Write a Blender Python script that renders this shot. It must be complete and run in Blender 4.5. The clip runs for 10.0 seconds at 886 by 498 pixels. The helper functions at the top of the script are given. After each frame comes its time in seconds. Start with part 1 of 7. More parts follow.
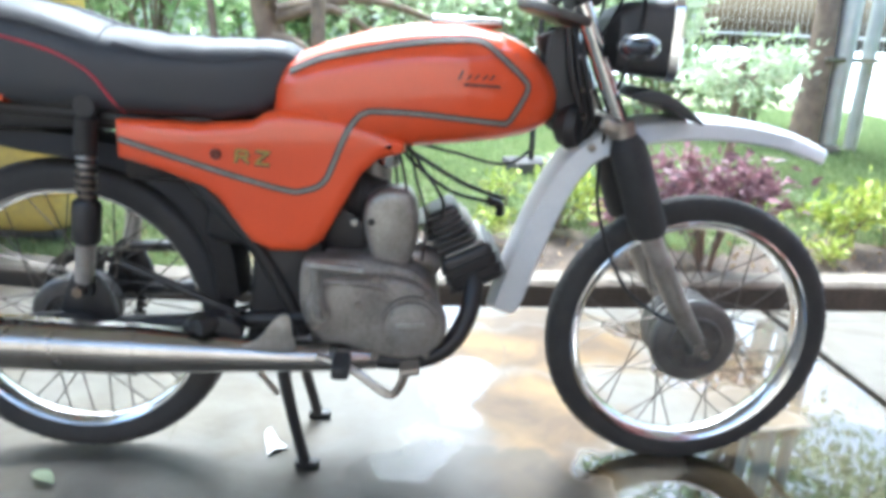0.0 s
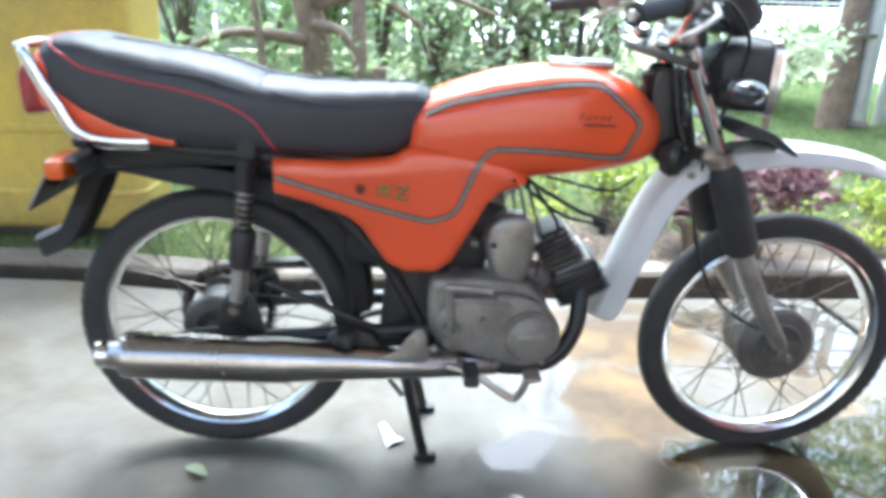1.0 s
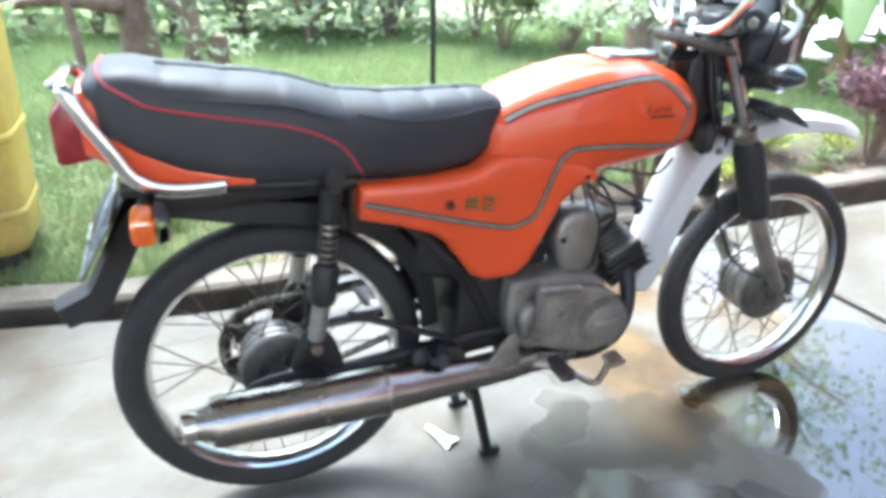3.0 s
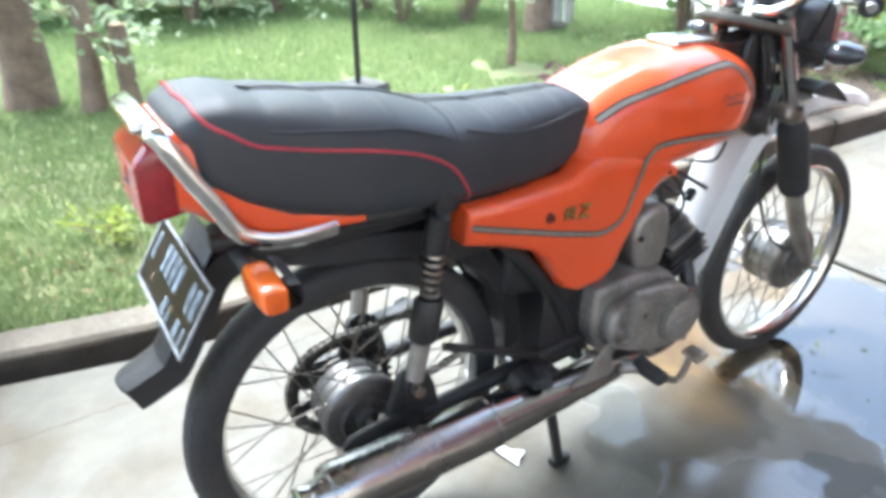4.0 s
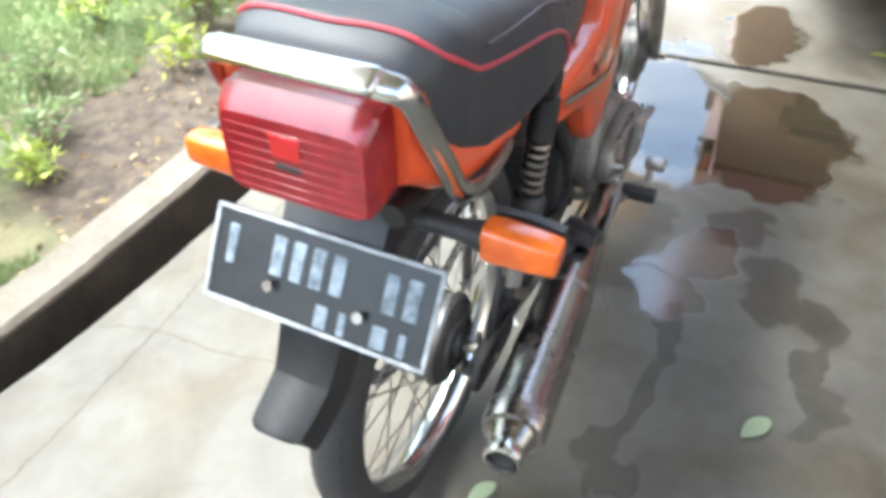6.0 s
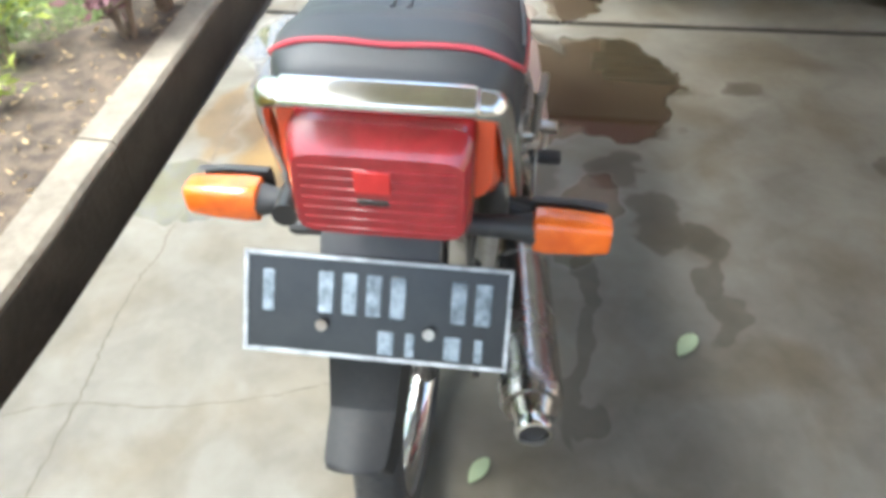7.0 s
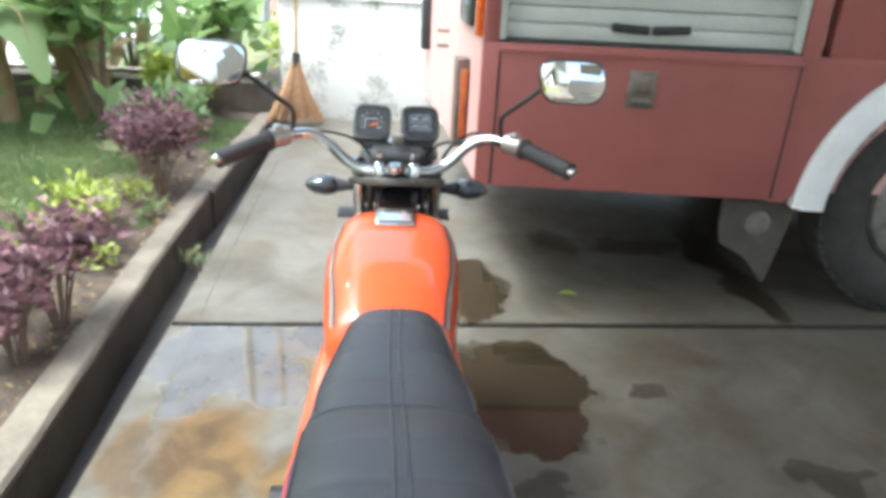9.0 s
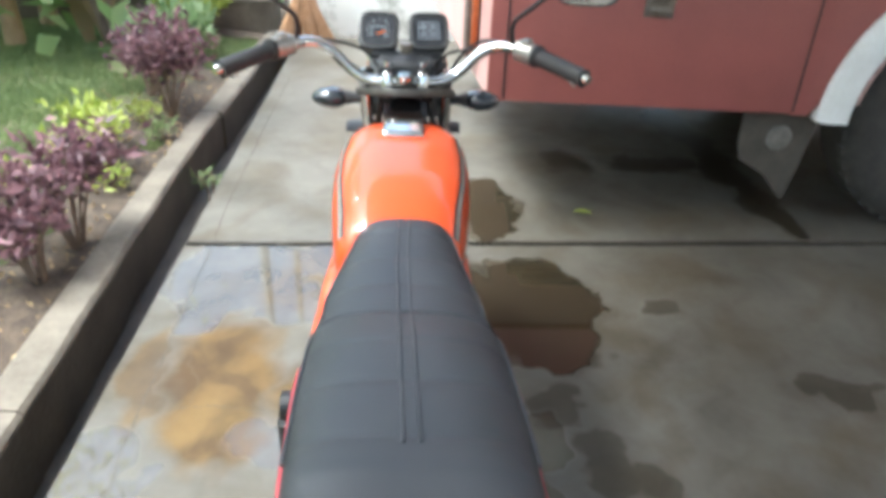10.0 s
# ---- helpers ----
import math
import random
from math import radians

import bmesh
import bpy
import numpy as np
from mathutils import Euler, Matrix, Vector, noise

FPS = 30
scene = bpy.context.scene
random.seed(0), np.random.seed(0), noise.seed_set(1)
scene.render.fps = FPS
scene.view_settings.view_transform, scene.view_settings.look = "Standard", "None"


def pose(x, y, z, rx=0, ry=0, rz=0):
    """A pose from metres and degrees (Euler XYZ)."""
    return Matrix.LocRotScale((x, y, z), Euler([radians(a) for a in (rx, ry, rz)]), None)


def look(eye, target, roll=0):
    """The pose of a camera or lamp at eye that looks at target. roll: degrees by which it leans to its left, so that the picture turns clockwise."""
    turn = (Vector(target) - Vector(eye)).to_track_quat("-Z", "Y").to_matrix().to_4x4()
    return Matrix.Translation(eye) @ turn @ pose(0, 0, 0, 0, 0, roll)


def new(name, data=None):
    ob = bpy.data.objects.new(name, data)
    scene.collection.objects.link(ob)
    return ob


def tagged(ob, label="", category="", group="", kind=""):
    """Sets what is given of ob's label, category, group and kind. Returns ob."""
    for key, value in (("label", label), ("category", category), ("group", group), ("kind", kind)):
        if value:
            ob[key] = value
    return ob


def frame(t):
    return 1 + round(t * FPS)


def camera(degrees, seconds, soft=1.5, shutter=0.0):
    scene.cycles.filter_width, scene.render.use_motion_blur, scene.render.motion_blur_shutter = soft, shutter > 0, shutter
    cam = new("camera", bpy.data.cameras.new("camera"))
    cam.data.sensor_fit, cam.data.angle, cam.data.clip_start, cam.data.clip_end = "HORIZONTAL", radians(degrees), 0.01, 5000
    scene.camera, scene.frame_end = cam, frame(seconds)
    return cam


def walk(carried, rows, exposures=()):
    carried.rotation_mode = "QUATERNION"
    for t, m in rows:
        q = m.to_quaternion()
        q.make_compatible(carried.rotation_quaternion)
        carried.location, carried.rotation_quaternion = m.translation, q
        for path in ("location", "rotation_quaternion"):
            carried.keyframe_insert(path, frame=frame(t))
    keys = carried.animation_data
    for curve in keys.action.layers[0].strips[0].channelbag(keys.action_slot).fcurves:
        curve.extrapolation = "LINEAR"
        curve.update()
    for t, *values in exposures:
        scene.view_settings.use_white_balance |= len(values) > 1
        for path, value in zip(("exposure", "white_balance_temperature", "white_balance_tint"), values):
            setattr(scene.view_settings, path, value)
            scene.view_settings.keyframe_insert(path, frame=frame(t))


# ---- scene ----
cam = camera(64.0, 10.0, 4.2, 0.5)
PATH = [
    (0, (0.059, -1.31, 0.858), (0.149, 0.597, 0.263), 2.4),
    (0.5, (-0.012, -1.332, 0.901), (0.088, 0.535, 0.191), 2.8),
    (1, (-0.16, -1.406, 0.996), (-0.09, 0.47, 0.308), 1.6),
    (1.5, (-0.286, -1.456, 1.062), (-0.111, 0.393, 0.319), 1.1),
    (2, (-0.351, -1.418, 1.096), (-0.144, 0.411, 0.314), 0.1),
    (2.2, (-0.416, -1.355, 1.082), (-0.094, 0.464, 0.314), -0.1),
    (3.5, (-0.857, -1.137, 1.104), (-0.086, 0.491, 0.235), 0.3),
    (4, (-0.975, -0.942, 1.121), (-0.038, 0.579, 0.223), -0.2),
    (4.5, (-1.057, -0.804, 1.129), (0.056, 0.528, 0.134), 3.7),
    (5, (-1.202, -0.639, 1.133), (0.147, 0.395, 0.078), 1.6),
    (5.5, (-1.234, -0.501, 1.12), (0.097, 0.351, -0.105), 0.2),
    (6.8, (-1.312, -0.166, 1.148), (0.163, 0.105, -0.175), -0.7),
    (7, (-1.314, -0.135, 1.154), (0.163, 0.035, -0.184), 0.2),
    (7.3, (-1.255, -0.075, 1.172), (0.257, 0.03, -0.132), 1.4),
    (7.5, (-1.254, -0.061, 1.194), (0.296, 0.043, -0.064), 1.8),
    (8, (-1.199, -0.04, 1.262), (0.482, -0.049, 0.179), 1.3),
    (8.5, (-1.176, -0.032, 1.308), (0.581, -0.091, 0.354), 2.8),
    (9, (-1.167, -0.019, 1.35), (0.674, -0.13, 0.577), 3.0),
    (9.5, (-1.168, -0.019, 1.348), (0.654, -0.115, 0.528), 2.9),
    (10, (-1.16, -0.03, 1.32), (0.591, -0.103, 0.355), 2.1),
]
walk(cam, [(t, look(eye, target, roll)) for t, eye, target, roll in PATH],
     [(0, 2.68, 5050, 4), (2.2, 2.68, 5050, 5), (3.5, 2.87, 5200, 5), (5.5, 2.87, 5400, 5), (7, 2.58, 5600, 3), (8.3, 2.34, 5550, 3), (9.0, 2.02, 5450, 3), (10, 2.0, 5450, 3)])

# ---- world, sun, large lights ----
world = bpy.data.worlds.new("sky")
scene.world = world
world.use_nodes = True
_nt = world.node_tree
_bg = _nt.nodes["Background"]
_sky = _nt.nodes.new("ShaderNodeTexSky")
_sky.sky_type = "NISHITA"
_sky.sun_disc = False
_sky.sun_elevation = radians(65)
_sky.sun_rotation = radians(-14)
_sky.air_density, _sky.dust_density, _sky.ozone_density = 1.6, 9.0, 0.8
_nt.links.new(_sky.outputs[0], _bg.inputs[0])
_bg.inputs[1].default_value = 0.15
sun = new("sun", bpy.data.lights.new("sun", "SUN"))
sun.data.energy, sun.data.angle, sun.data.color = 2.3, radians(22), (1.0, 0.99, 0.965)
sun.matrix_world = look((-0.95, 3.9, 9), (0, 0, 0))


# ---- materials ----
def mat(name, c, c2=None, rough=0.6, metal=0.0, scale=8.0, bump=0.0, bscale=60.0, coat=0.0, spec=0.5, rvar=0.0, trans=0.0, cut=(0.5, 0.9)):
    """A surface of two colours mixed by coarse and fine noise, with bump and wear."""
    m = bpy.data.materials.new(name)
    m.use_nodes = True
    nt = m.node_tree
    b = nt.nodes["Principled BSDF"]
    c2 = c2 or tuple(v * 0.75 for v in c)
    tc = nt.nodes.new("ShaderNodeTexCoord")
    n1, n2 = nt.nodes.new("ShaderNodeTexNoise"), nt.nodes.new("ShaderNodeTexNoise")
    n1.inputs["Scale"].default_value, n1.inputs["Detail"].default_value = scale, 6
    n2.inputs["Scale"].default_value, n2.inputs["Detail"].default_value = bscale, 4
    for n in (n1, n2):
        nt.links.new(tc.outputs["Object"], n.inputs["Vector"])
    add = nt.nodes.new("ShaderNodeMath")
    add.operation = "MULTIPLY_ADD"
    nt.links.new(n2.outputs[0], add.inputs[0])
    add.inputs[1].default_value = 0.4
    nt.links.new(n1.outputs[0], add.inputs[2])
    ramp = nt.nodes.new("ShaderNodeValToRGB")
    ramp.color_ramp.elements[0].position, ramp.color_ramp.elements[1].position = cut
    ramp.color_ramp.elements[0].color, ramp.color_ramp.elements[1].color = (*c, 1), (*c2, 1)
    nt.links.new(add.outputs[0], ramp.inputs[0])
    nt.links.new(ramp.outputs[0], b.inputs["Base Color"])
    b.inputs["Roughness"].default_value, b.inputs["Metallic"].default_value = rough, metal
    b.inputs["Specular IOR Level"].default_value = spec
    b.inputs["Coat Weight"].default_value = coat
    b.inputs["Coat Roughness"].default_value = 0.08
    b.inputs["Transmission Weight"].default_value = trans
    if rvar:
        rr = nt.nodes.new("ShaderNodeMapRange")
        rr.inputs[3].default_value, rr.inputs[4].default_value = max(rough - rvar, 0.02), min(rough + rvar, 1)
        rr.inputs[1].default_value, rr.inputs[2].default_value = 0.4, 0.9
        nt.links.new(add.outputs[0], rr.inputs[0])
        nt.links.new(rr.outputs[0], b.inputs["Roughness"])
    if bump:
        bp = nt.nodes.new("ShaderNodeBump")
        bp.inputs["Strength"].default_value, bp.inputs["Distance"].default_value = bump, 0.0015 if bscale >= 100 else 0.01
        nt.links.new(n2.outputs[0], bp.inputs["Height"])
        nt.links.new(bp.outputs[0], b.inputs["Normal"])
    return m


def leaf_mat(name, c, c2, rough=0.5, trans=0.25):
    """Leaves: each island its own shade, some light passes through."""
    m = bpy.data.materials.new(name)
    m.use_nodes = True
    nt = m.node_tree
    b = nt.nodes["Principled BSDF"]
    g = nt.nodes.new("ShaderNodeNewGeometry")
    ramp = nt.nodes.new("ShaderNodeValToRGB")
    ramp.color_ramp.elements[0].color, ramp.color_ramp.elements[1].color = (*c, 1), (*c2, 1)
    nt.links.new(g.outputs["Random Per Island"], ramp.inputs[0])
    nt.links.new(ramp.outputs[0], b.inputs["Base Color"])
    b.inputs["Roughness"].default_value = rough
    t = nt.nodes.new("ShaderNodeBsdfTranslucent")
    nt.links.new(ramp.outputs[0], t.inputs[0])
    mx = nt.nodes.new("ShaderNodeMixShader")
    mx.inputs[0].default_value = trans
    nt.links.new(b.outputs[0], mx.inputs[1])
    nt.links.new(t.outputs[0], mx.inputs[2])
    nt.links.new(mx.outputs[0], nt.nodes["Material Output"].inputs[0])
    return m


ORANGE = mat("orange_paint", (0.72, 0.089, 0.018), (0.62, 0.073, 0.015), 0.42, spec=0.25, scale=5, coat=1.0, bump=0.02, bscale=300)
VINYL = mat("black_vinyl", (0.020, 0.022, 0.026), (0.030, 0.032, 0.037), 0.54, scale=12, bump=0.10, bscale=420, rvar=0.06, spec=0.62)
PIPING = mat("red_piping", (0.48, 0.05, 0.07), rough=0.4)
CHROME = mat("chrome", (0.75, 0.75, 0.74), (0.55, 0.54, 0.52), 0.14, 1.0, 20, 0.03, 200, rvar=0.08)
STEEL = mat("dull_steel", (0.42, 0.40, 0.37), (0.22, 0.18, 0.14), 0.38, 1.0, 9, 0.1, 120, rvar=0.15)
MUFFLER = mat("worn_muffler_chrome", (0.42, 0.405, 0.39), (0.26, 0.235, 0.21), 0.24, 1.0, 3, 0.0, 40, rvar=0.05, cut=(0.6, 1.0))
ALU = mat("cast_aluminium", (0.31, 0.29, 0.262), (0.11, 0.098, 0.082), 0.52, 0.5, 11, 0.25, 150, rvar=0.14, cut=(0.55, 0.95))
ALU_LIGHT = mat("fork_aluminium", (0.42, 0.405, 0.38), (0.24, 0.225, 0.20), 0.44, 0.8, 14, 0.1, 160, rvar=0.1)
BLACK = mat("black_paint", (0.012, 0.012, 0.013), (0.022, 0.020, 0.019), 0.45, scale=20, bump=0.05, bscale=150, rvar=0.12)
RUBBER = mat("tyre_rubber", (0.022, 0.022, 0.023), (0.036, 0.034, 0.032), 0.7, scale=15, bump=0.15, bscale=120)
GUARDBLACK = mat("weathered_black_plastic", (0.013, 0.013, 0.014), (0.024, 0.023, 0.022), 0.58, scale=9, bump=0.06, bscale=160, spec=0.32)
PLASTIC = mat("black_plastic", (0.028, 0.028, 0.030), (0.042, 0.041, 0.041), 0.52, scale=20, bump=0.08, bscale=200)
SILVER = mat("silver_white_plastic", (0.62, 0.63, 0.64), (0.54, 0.55, 0.56), 0.36, scale=6, bump=0.03, bscale=150, coat=0.2)
BOLTRED = mat("painted_bolt", (0.20, 0.035, 0.018), (0.10, 0.02, 0.012), 0.5, scale=40)
GREY = mat("grey_stripe", (0.25, 0.235, 0.21), (0.19, 0.175, 0.15), 0.4, scale=30)
HUBDARK = mat("grimy_brake_plate", (0.115, 0.105, 0.094), (0.06, 0.054, 0.047), 0.5, 0.6, 16, 0.2, 160, rvar=0.1)
HUBGREY = mat("dusty_brake_plate", (0.17, 0.16, 0.145), (0.10, 0.092, 0.082), 0.5, 0.5, 16, 0.2, 160, rvar=0.1)
DRUM = mat("bare_drum", (0.27, 0.265, 0.255), (0.13, 0.12, 0.11), 0.36, 0.8, 10, 0.05, 120, rvar=0.1)
DARKLINE = mat("dark_stripe", (0.035, 0.03, 0.028), rough=0.4)
GOLD = mat("gold_badge", (0.42, 0.28, 0.07), rough=0.35, metal=0.6)
REDLENS = mat("red_lens", (0.29, 0.015, 0.020), (0.21, 0.010, 0.014), 0.18, scale=40, coat=0.5)
REDLIT = mat("red_lens_reflector", (0.55, 0.02, 0.02), (0.45, 0.015, 0.015), 0.15, scale=80, coat=0.5)
AMBER = mat("amber_lens", (0.80, 0.16, 0.012), (0.62, 0.10, 0.008), 0.2, scale=40, coat=0.5)
SMOKE = mat("smoked_lens", (0.035, 0.040, 0.048), (0.018, 0.020, 0.024), 0.16, scale=30, coat=0.6)
LENS = mat("headlamp_glass", (0.55, 0.57, 0.58), (0.45, 0.47, 0.48), 0.08, 0.5, 60, 0.2, 90)
PLATE = mat("plate_black", (0.006, 0.006, 0.007), (0.014, 0.014, 0.014), 0.3, scale=30, bump=0.1, bscale=200)
PLATERIM = mat("plate_rim_paint", (0.42, 0.44, 0.46), (0.20, 0.21, 0.22), 0.5, scale=60, bscale=200)
PLATEMARK = mat("plate_worn_paint", (0.27, 0.32, 0.37), (0.08, 0.10, 0.12), 0.5, scale=60, bscale=200)
DIAL = mat("dial_face", (0.045, 0.047, 0.052), (0.030, 0.031, 0.035), 0.22, scale=30)
WHITE = mat("white_marks", (0.7, 0.7, 0.68), rough=0.5)
MIRROR = mat("mirror_glass", (0.82, 0.84, 0.85), (0.82, 0.84, 0.85), 0.02, 1.0)
CHAIN = mat("oily_chain", (0.20, 0.185, 0.16), (0.05, 0.045, 0.04), 0.32, 0.8, 50, 0.2, 200)

TRUCKRED = mat("truck_red_paint", (0.375, 0.117, 0.101), (0.295, 0.094, 0.082), 0.42, scale=3, bump=0.02, bscale=90, coat=0.15, rvar=0.08)
OLDAMBER = mat("faded_amber_lens", (0.50, 0.13, 0.035), (0.36, 0.09, 0.03), 0.35, scale=30)
BRACKET = mat("brown_lamp_bracket", (0.17, 0.115, 0.095), (0.08, 0.06, 0.052), 0.6, scale=20, bump=0.1, bscale=120)
DIALMARK = mat("dial_marks", (0.34, 0.38, 0.43), (0.24, 0.27, 0.31), 0.5, scale=60)
# the truck's red made paler: sun and glare on the rear are in the colour
TRUCKPALE = mat("sunlit_pale_red_paint", (0.56, 0.34, 0.31), (0.47, 0.28, 0.25), 0.5, scale=3, bump=0.02, bscale=90)
SHUTTER = mat("painted_shutter", (0.60, 0.62, 0.57), (0.48, 0.50, 0.45), 0.5, scale=4, bump=0.03, bscale=80)
TRUCKWHITE = mat("white_arch_paint", (0.82, 0.82, 0.80), (0.68, 0.67, 0.64), 0.5, scale=5)
TRUCKTYRE = mat("dusty_truck_rubber", (0.055, 0.049, 0.041), (0.030, 0.028, 0.025), 0.85, scale=9, bump=0.3, bscale=60)
SPOKE = mat("tarnished_spoke", (0.13, 0.115, 0.10), (0.07, 0.06, 0.05), 0.45, 0.7, 30, 0.05, 150)
FIN = mat("grey_cast_fins", (0.20, 0.19, 0.175), (0.10, 0.095, 0.085), 0.45, 0.6, 30, 0.1, 160)
OILY = mat("oily_black_steel", (0.055, 0.050, 0.045), (0.022, 0.020, 0.018), 0.38, 0.7, 30, 0.15, 150)
FLAP = mat("old_mudflap", (0.10, 0.085, 0.066), (0.062, 0.053, 0.042), 0.8, scale=9, bump=0.1)
WALLW = mat("white_wall", (0.84, 0.84, 0.80), (0.20, 0.21, 0.15), 0.85, scale=3.6, bump=0.25, bscale=34, cut=(0.69, 0.93))
YELLOW = mat("yellow_plastic", (0.56, 0.42, 0.06), (0.36, 0.28, 0.08), 0.7, scale=2.2, bump=0.12, bscale=40)
DARKBAND = mat("dark_plinth_paint", (0.03, 0.03, 0.028), (0.05, 0.047, 0.04), 0.7, scale=8, bump=0.2)
KERB = mat("kerb_concrete", (0.168, 0.144, 0.110), (0.098, 0.083, 0.062), 0.85, scale=6, bump=0.5, bscale=45)
GUTTER = mat("dark_gutter_concrete", (0.070, 0.058, 0.043), (0.034, 0.028, 0.021), 0.55, scale=7, bump=0.4, bscale=50)
SOIL = mat("soil", (0.16, 0.11, 0.07), (0.09, 0.062, 0.042), 0.95, scale=9, bump=0.8, bscale=40)
BARK = mat("bark", (0.24, 0.175, 0.125), (0.13, 0.095, 0.07), 0.9, scale=10, bump=0.8, bscale=35)
POSTGREY = mat("galvanised_post", (0.55, 0.57, 0.56), (0.42, 0.43, 0.42), 0.45, 0.4, 8, 0.1)
BLOCK = mat("dark_concrete_block", (0.035, 0.034, 0.03), (0.06, 0.056, 0.05), 0.85, scale=12, bump=0.4)
BAMBOO = mat("broom_handle", (0.42, 0.30, 0.17), (0.30, 0.20, 0.10), 0.6, scale=12)
BRISTLE = mat("broom_bristles", (0.36, 0.21, 0.11), (0.24, 0.13, 0.06), 0.85, scale=25, bump=0.4, bscale=150)
BACKWALL = mat("beige_wall_paint", (0.46, 0.42, 0.35), (0.38, 0.34, 0.28), 0.8, scale=2, bump=0.1)
ROOF = mat("pale_ceiling", (0.55, 0.53, 0.48), (0.45, 0.43, 0.38), 0.8, scale=3)
ROAD = mat("pale_road", (0.74, 0.73, 0.70), (0.64, 0.63, 0.60), 0.9, scale=2, bump=0.3)
GRASSBLADE = leaf_mat("grass", (0.125, 0.185, 0.062), (0.27, 0.325, 0.145), 0.6, 0.45)
LEAFDARK = leaf_mat("shrub_leaves", (0.19, 0.29, 0.11), (0.42, 0.52, 0.28), 0.5, 0.5)
LEAFPALE = leaf_mat("pale_leaves", (0.32, 0.40, 0.22), (0.54, 0.59, 0.42), 0.5, 0.45)
LEAFLIME = leaf_mat("lime_leaves", (0.24, 0.32, 0.04), (0.42, 0.46, 0.10))
LEAFPURPLE = leaf_mat("purple_leaves", (0.085, 0.045, 0.055), (0.29, 0.155, 0.17), 0.5, 0.35)
LEAFBANANA = leaf_mat("broad_leaves", (0.20, 0.32, 0.10), (0.40, 0.50, 0.22), 0.4, 0.5)
LEAFDRY = leaf_mat("dry_leaves", (0.22, 0.15, 0.07), (0.36, 0.27, 0.14), 0.7, 0.2)
LEAFTREE = leaf_mat("tree_leaves", (0.17, 0.26, 0.10), (0.38, 0.47, 0.25), 0.5, 0.55)


def lawn_mat():
    """Lawn earth: brown bare soil in the bed along the kerb, mossy green beyond, ragged between."""
    m = mat("lawn_earth", (0.115, 0.16, 0.05), (0.16, 0.138, 0.072), 0.95, scale=3, bump=0.8, bscale=60)
    nt = m.node_tree
    b = nt.nodes["Principled BSDF"]
    old = b.inputs["Base Color"].links[0].from_socket
    tc, nz, sp = nt.nodes.new("ShaderNodeTexCoord"), nt.nodes.new("ShaderNodeTexNoise"), nt.nodes.new("ShaderNodeSeparateXYZ")
    nz.inputs["Scale"].default_value, nz.inputs["Detail"].default_value = 3.5, 5
    nt.links.new(tc.outputs["Object"], nz.inputs["Vector"])
    nt.links.new(tc.outputs["Object"], sp.inputs[0])
    ad = nt.nodes.new("ShaderNodeMath")
    ad.operation = "MULTIPLY_ADD"
    nt.links.new(nz.outputs[0], ad.inputs[0])
    ad.inputs[1].default_value = 0.9
    nt.links.new(sp.outputs[1], ad.inputs[2])
    mr = nt.nodes.new("ShaderNodeMapRange")
    mr.inputs[1].default_value, mr.inputs[2].default_value = 1.95, 2.3
    ex = nt.nodes.new("ShaderNodeMapRange")
    ex.inputs[1].default_value, ex.inputs[2].default_value, ex.inputs[4].default_value = -0.1, -0.7, 0.75
    nt.links.new(sp.outputs[0], ex.inputs[0])
    a2 = nt.nodes.new("ShaderNodeMath")
    nt.links.new(ad.outputs[0], a2.inputs[0])
    nt.links.new(ex.outputs[0], a2.inputs[1])
    nt.links.new(a2.outputs[0], mr.inputs[0])
    mx = nt.nodes.new("ShaderNodeMix")
    mx.data_type = "RGBA"
    nt.links.new(mr.outputs[0], mx.inputs[0])
    rp = nt.nodes.new("ShaderNodeValToRGB")
    rp.color_ramp.elements[0].position, rp.color_ramp.elements[1].position = 0.35, 0.65
    rp.color_ramp.elements[0].color, rp.color_ramp.elements[1].color = (0.034, 0.024, 0.016, 1), (0.080, 0.058, 0.038, 1)
    n3 = nt.nodes.new("ShaderNodeTexNoise")
    n3.inputs["Scale"].default_value, n3.inputs["Detail"].default_value = 22, 6
    nt.links.new(tc.outputs["Object"], n3.inputs["Vector"])
    nt.links.new(n3.outputs[0], rp.inputs[0])
    nt.links.new(rp.outputs[0], mx.inputs[6])
    nt.links.new(old, mx.inputs[7])
    nt.links.new(mx.outputs[2], b.inputs["Base Color"])
    return m


LAWN = lawn_mat()


# ---- building blocks ----
def finish(name, bm, material, parent=None, label="", smooth=40, m=None):
    me = bpy.data.meshes.new(name)
    if m is not None:
        bmesh.ops.transform(bm, matrix=m, verts=bm.verts)
    bmesh.ops.recalc_face_normals(bm, faces=bm.faces)
    bm.to_mesh(me)
    bm.free()
    me.materials.append(material)
    if smooth:
        me.shade_smooth()
        me.set_sharp_from_angle(angle=radians(smooth))
    ob = new(name, me)
    if parent:
        ob.parent = parent
    if label:
        ob["label"] = label
    return ob


def part(name, bm, material, parent, label="", smooth=40):
    """One mesh object under a thing or under a part."""
    return finish(name, bm, material, parent, label, smooth)


def thing(name, label, category, group="", kind="", at=None):
    ob = new(name)
    ob.empty_display_size = 0.1
    if at is not None:
        ob.matrix_world = at
    return tagged(ob, label, category, group, kind)


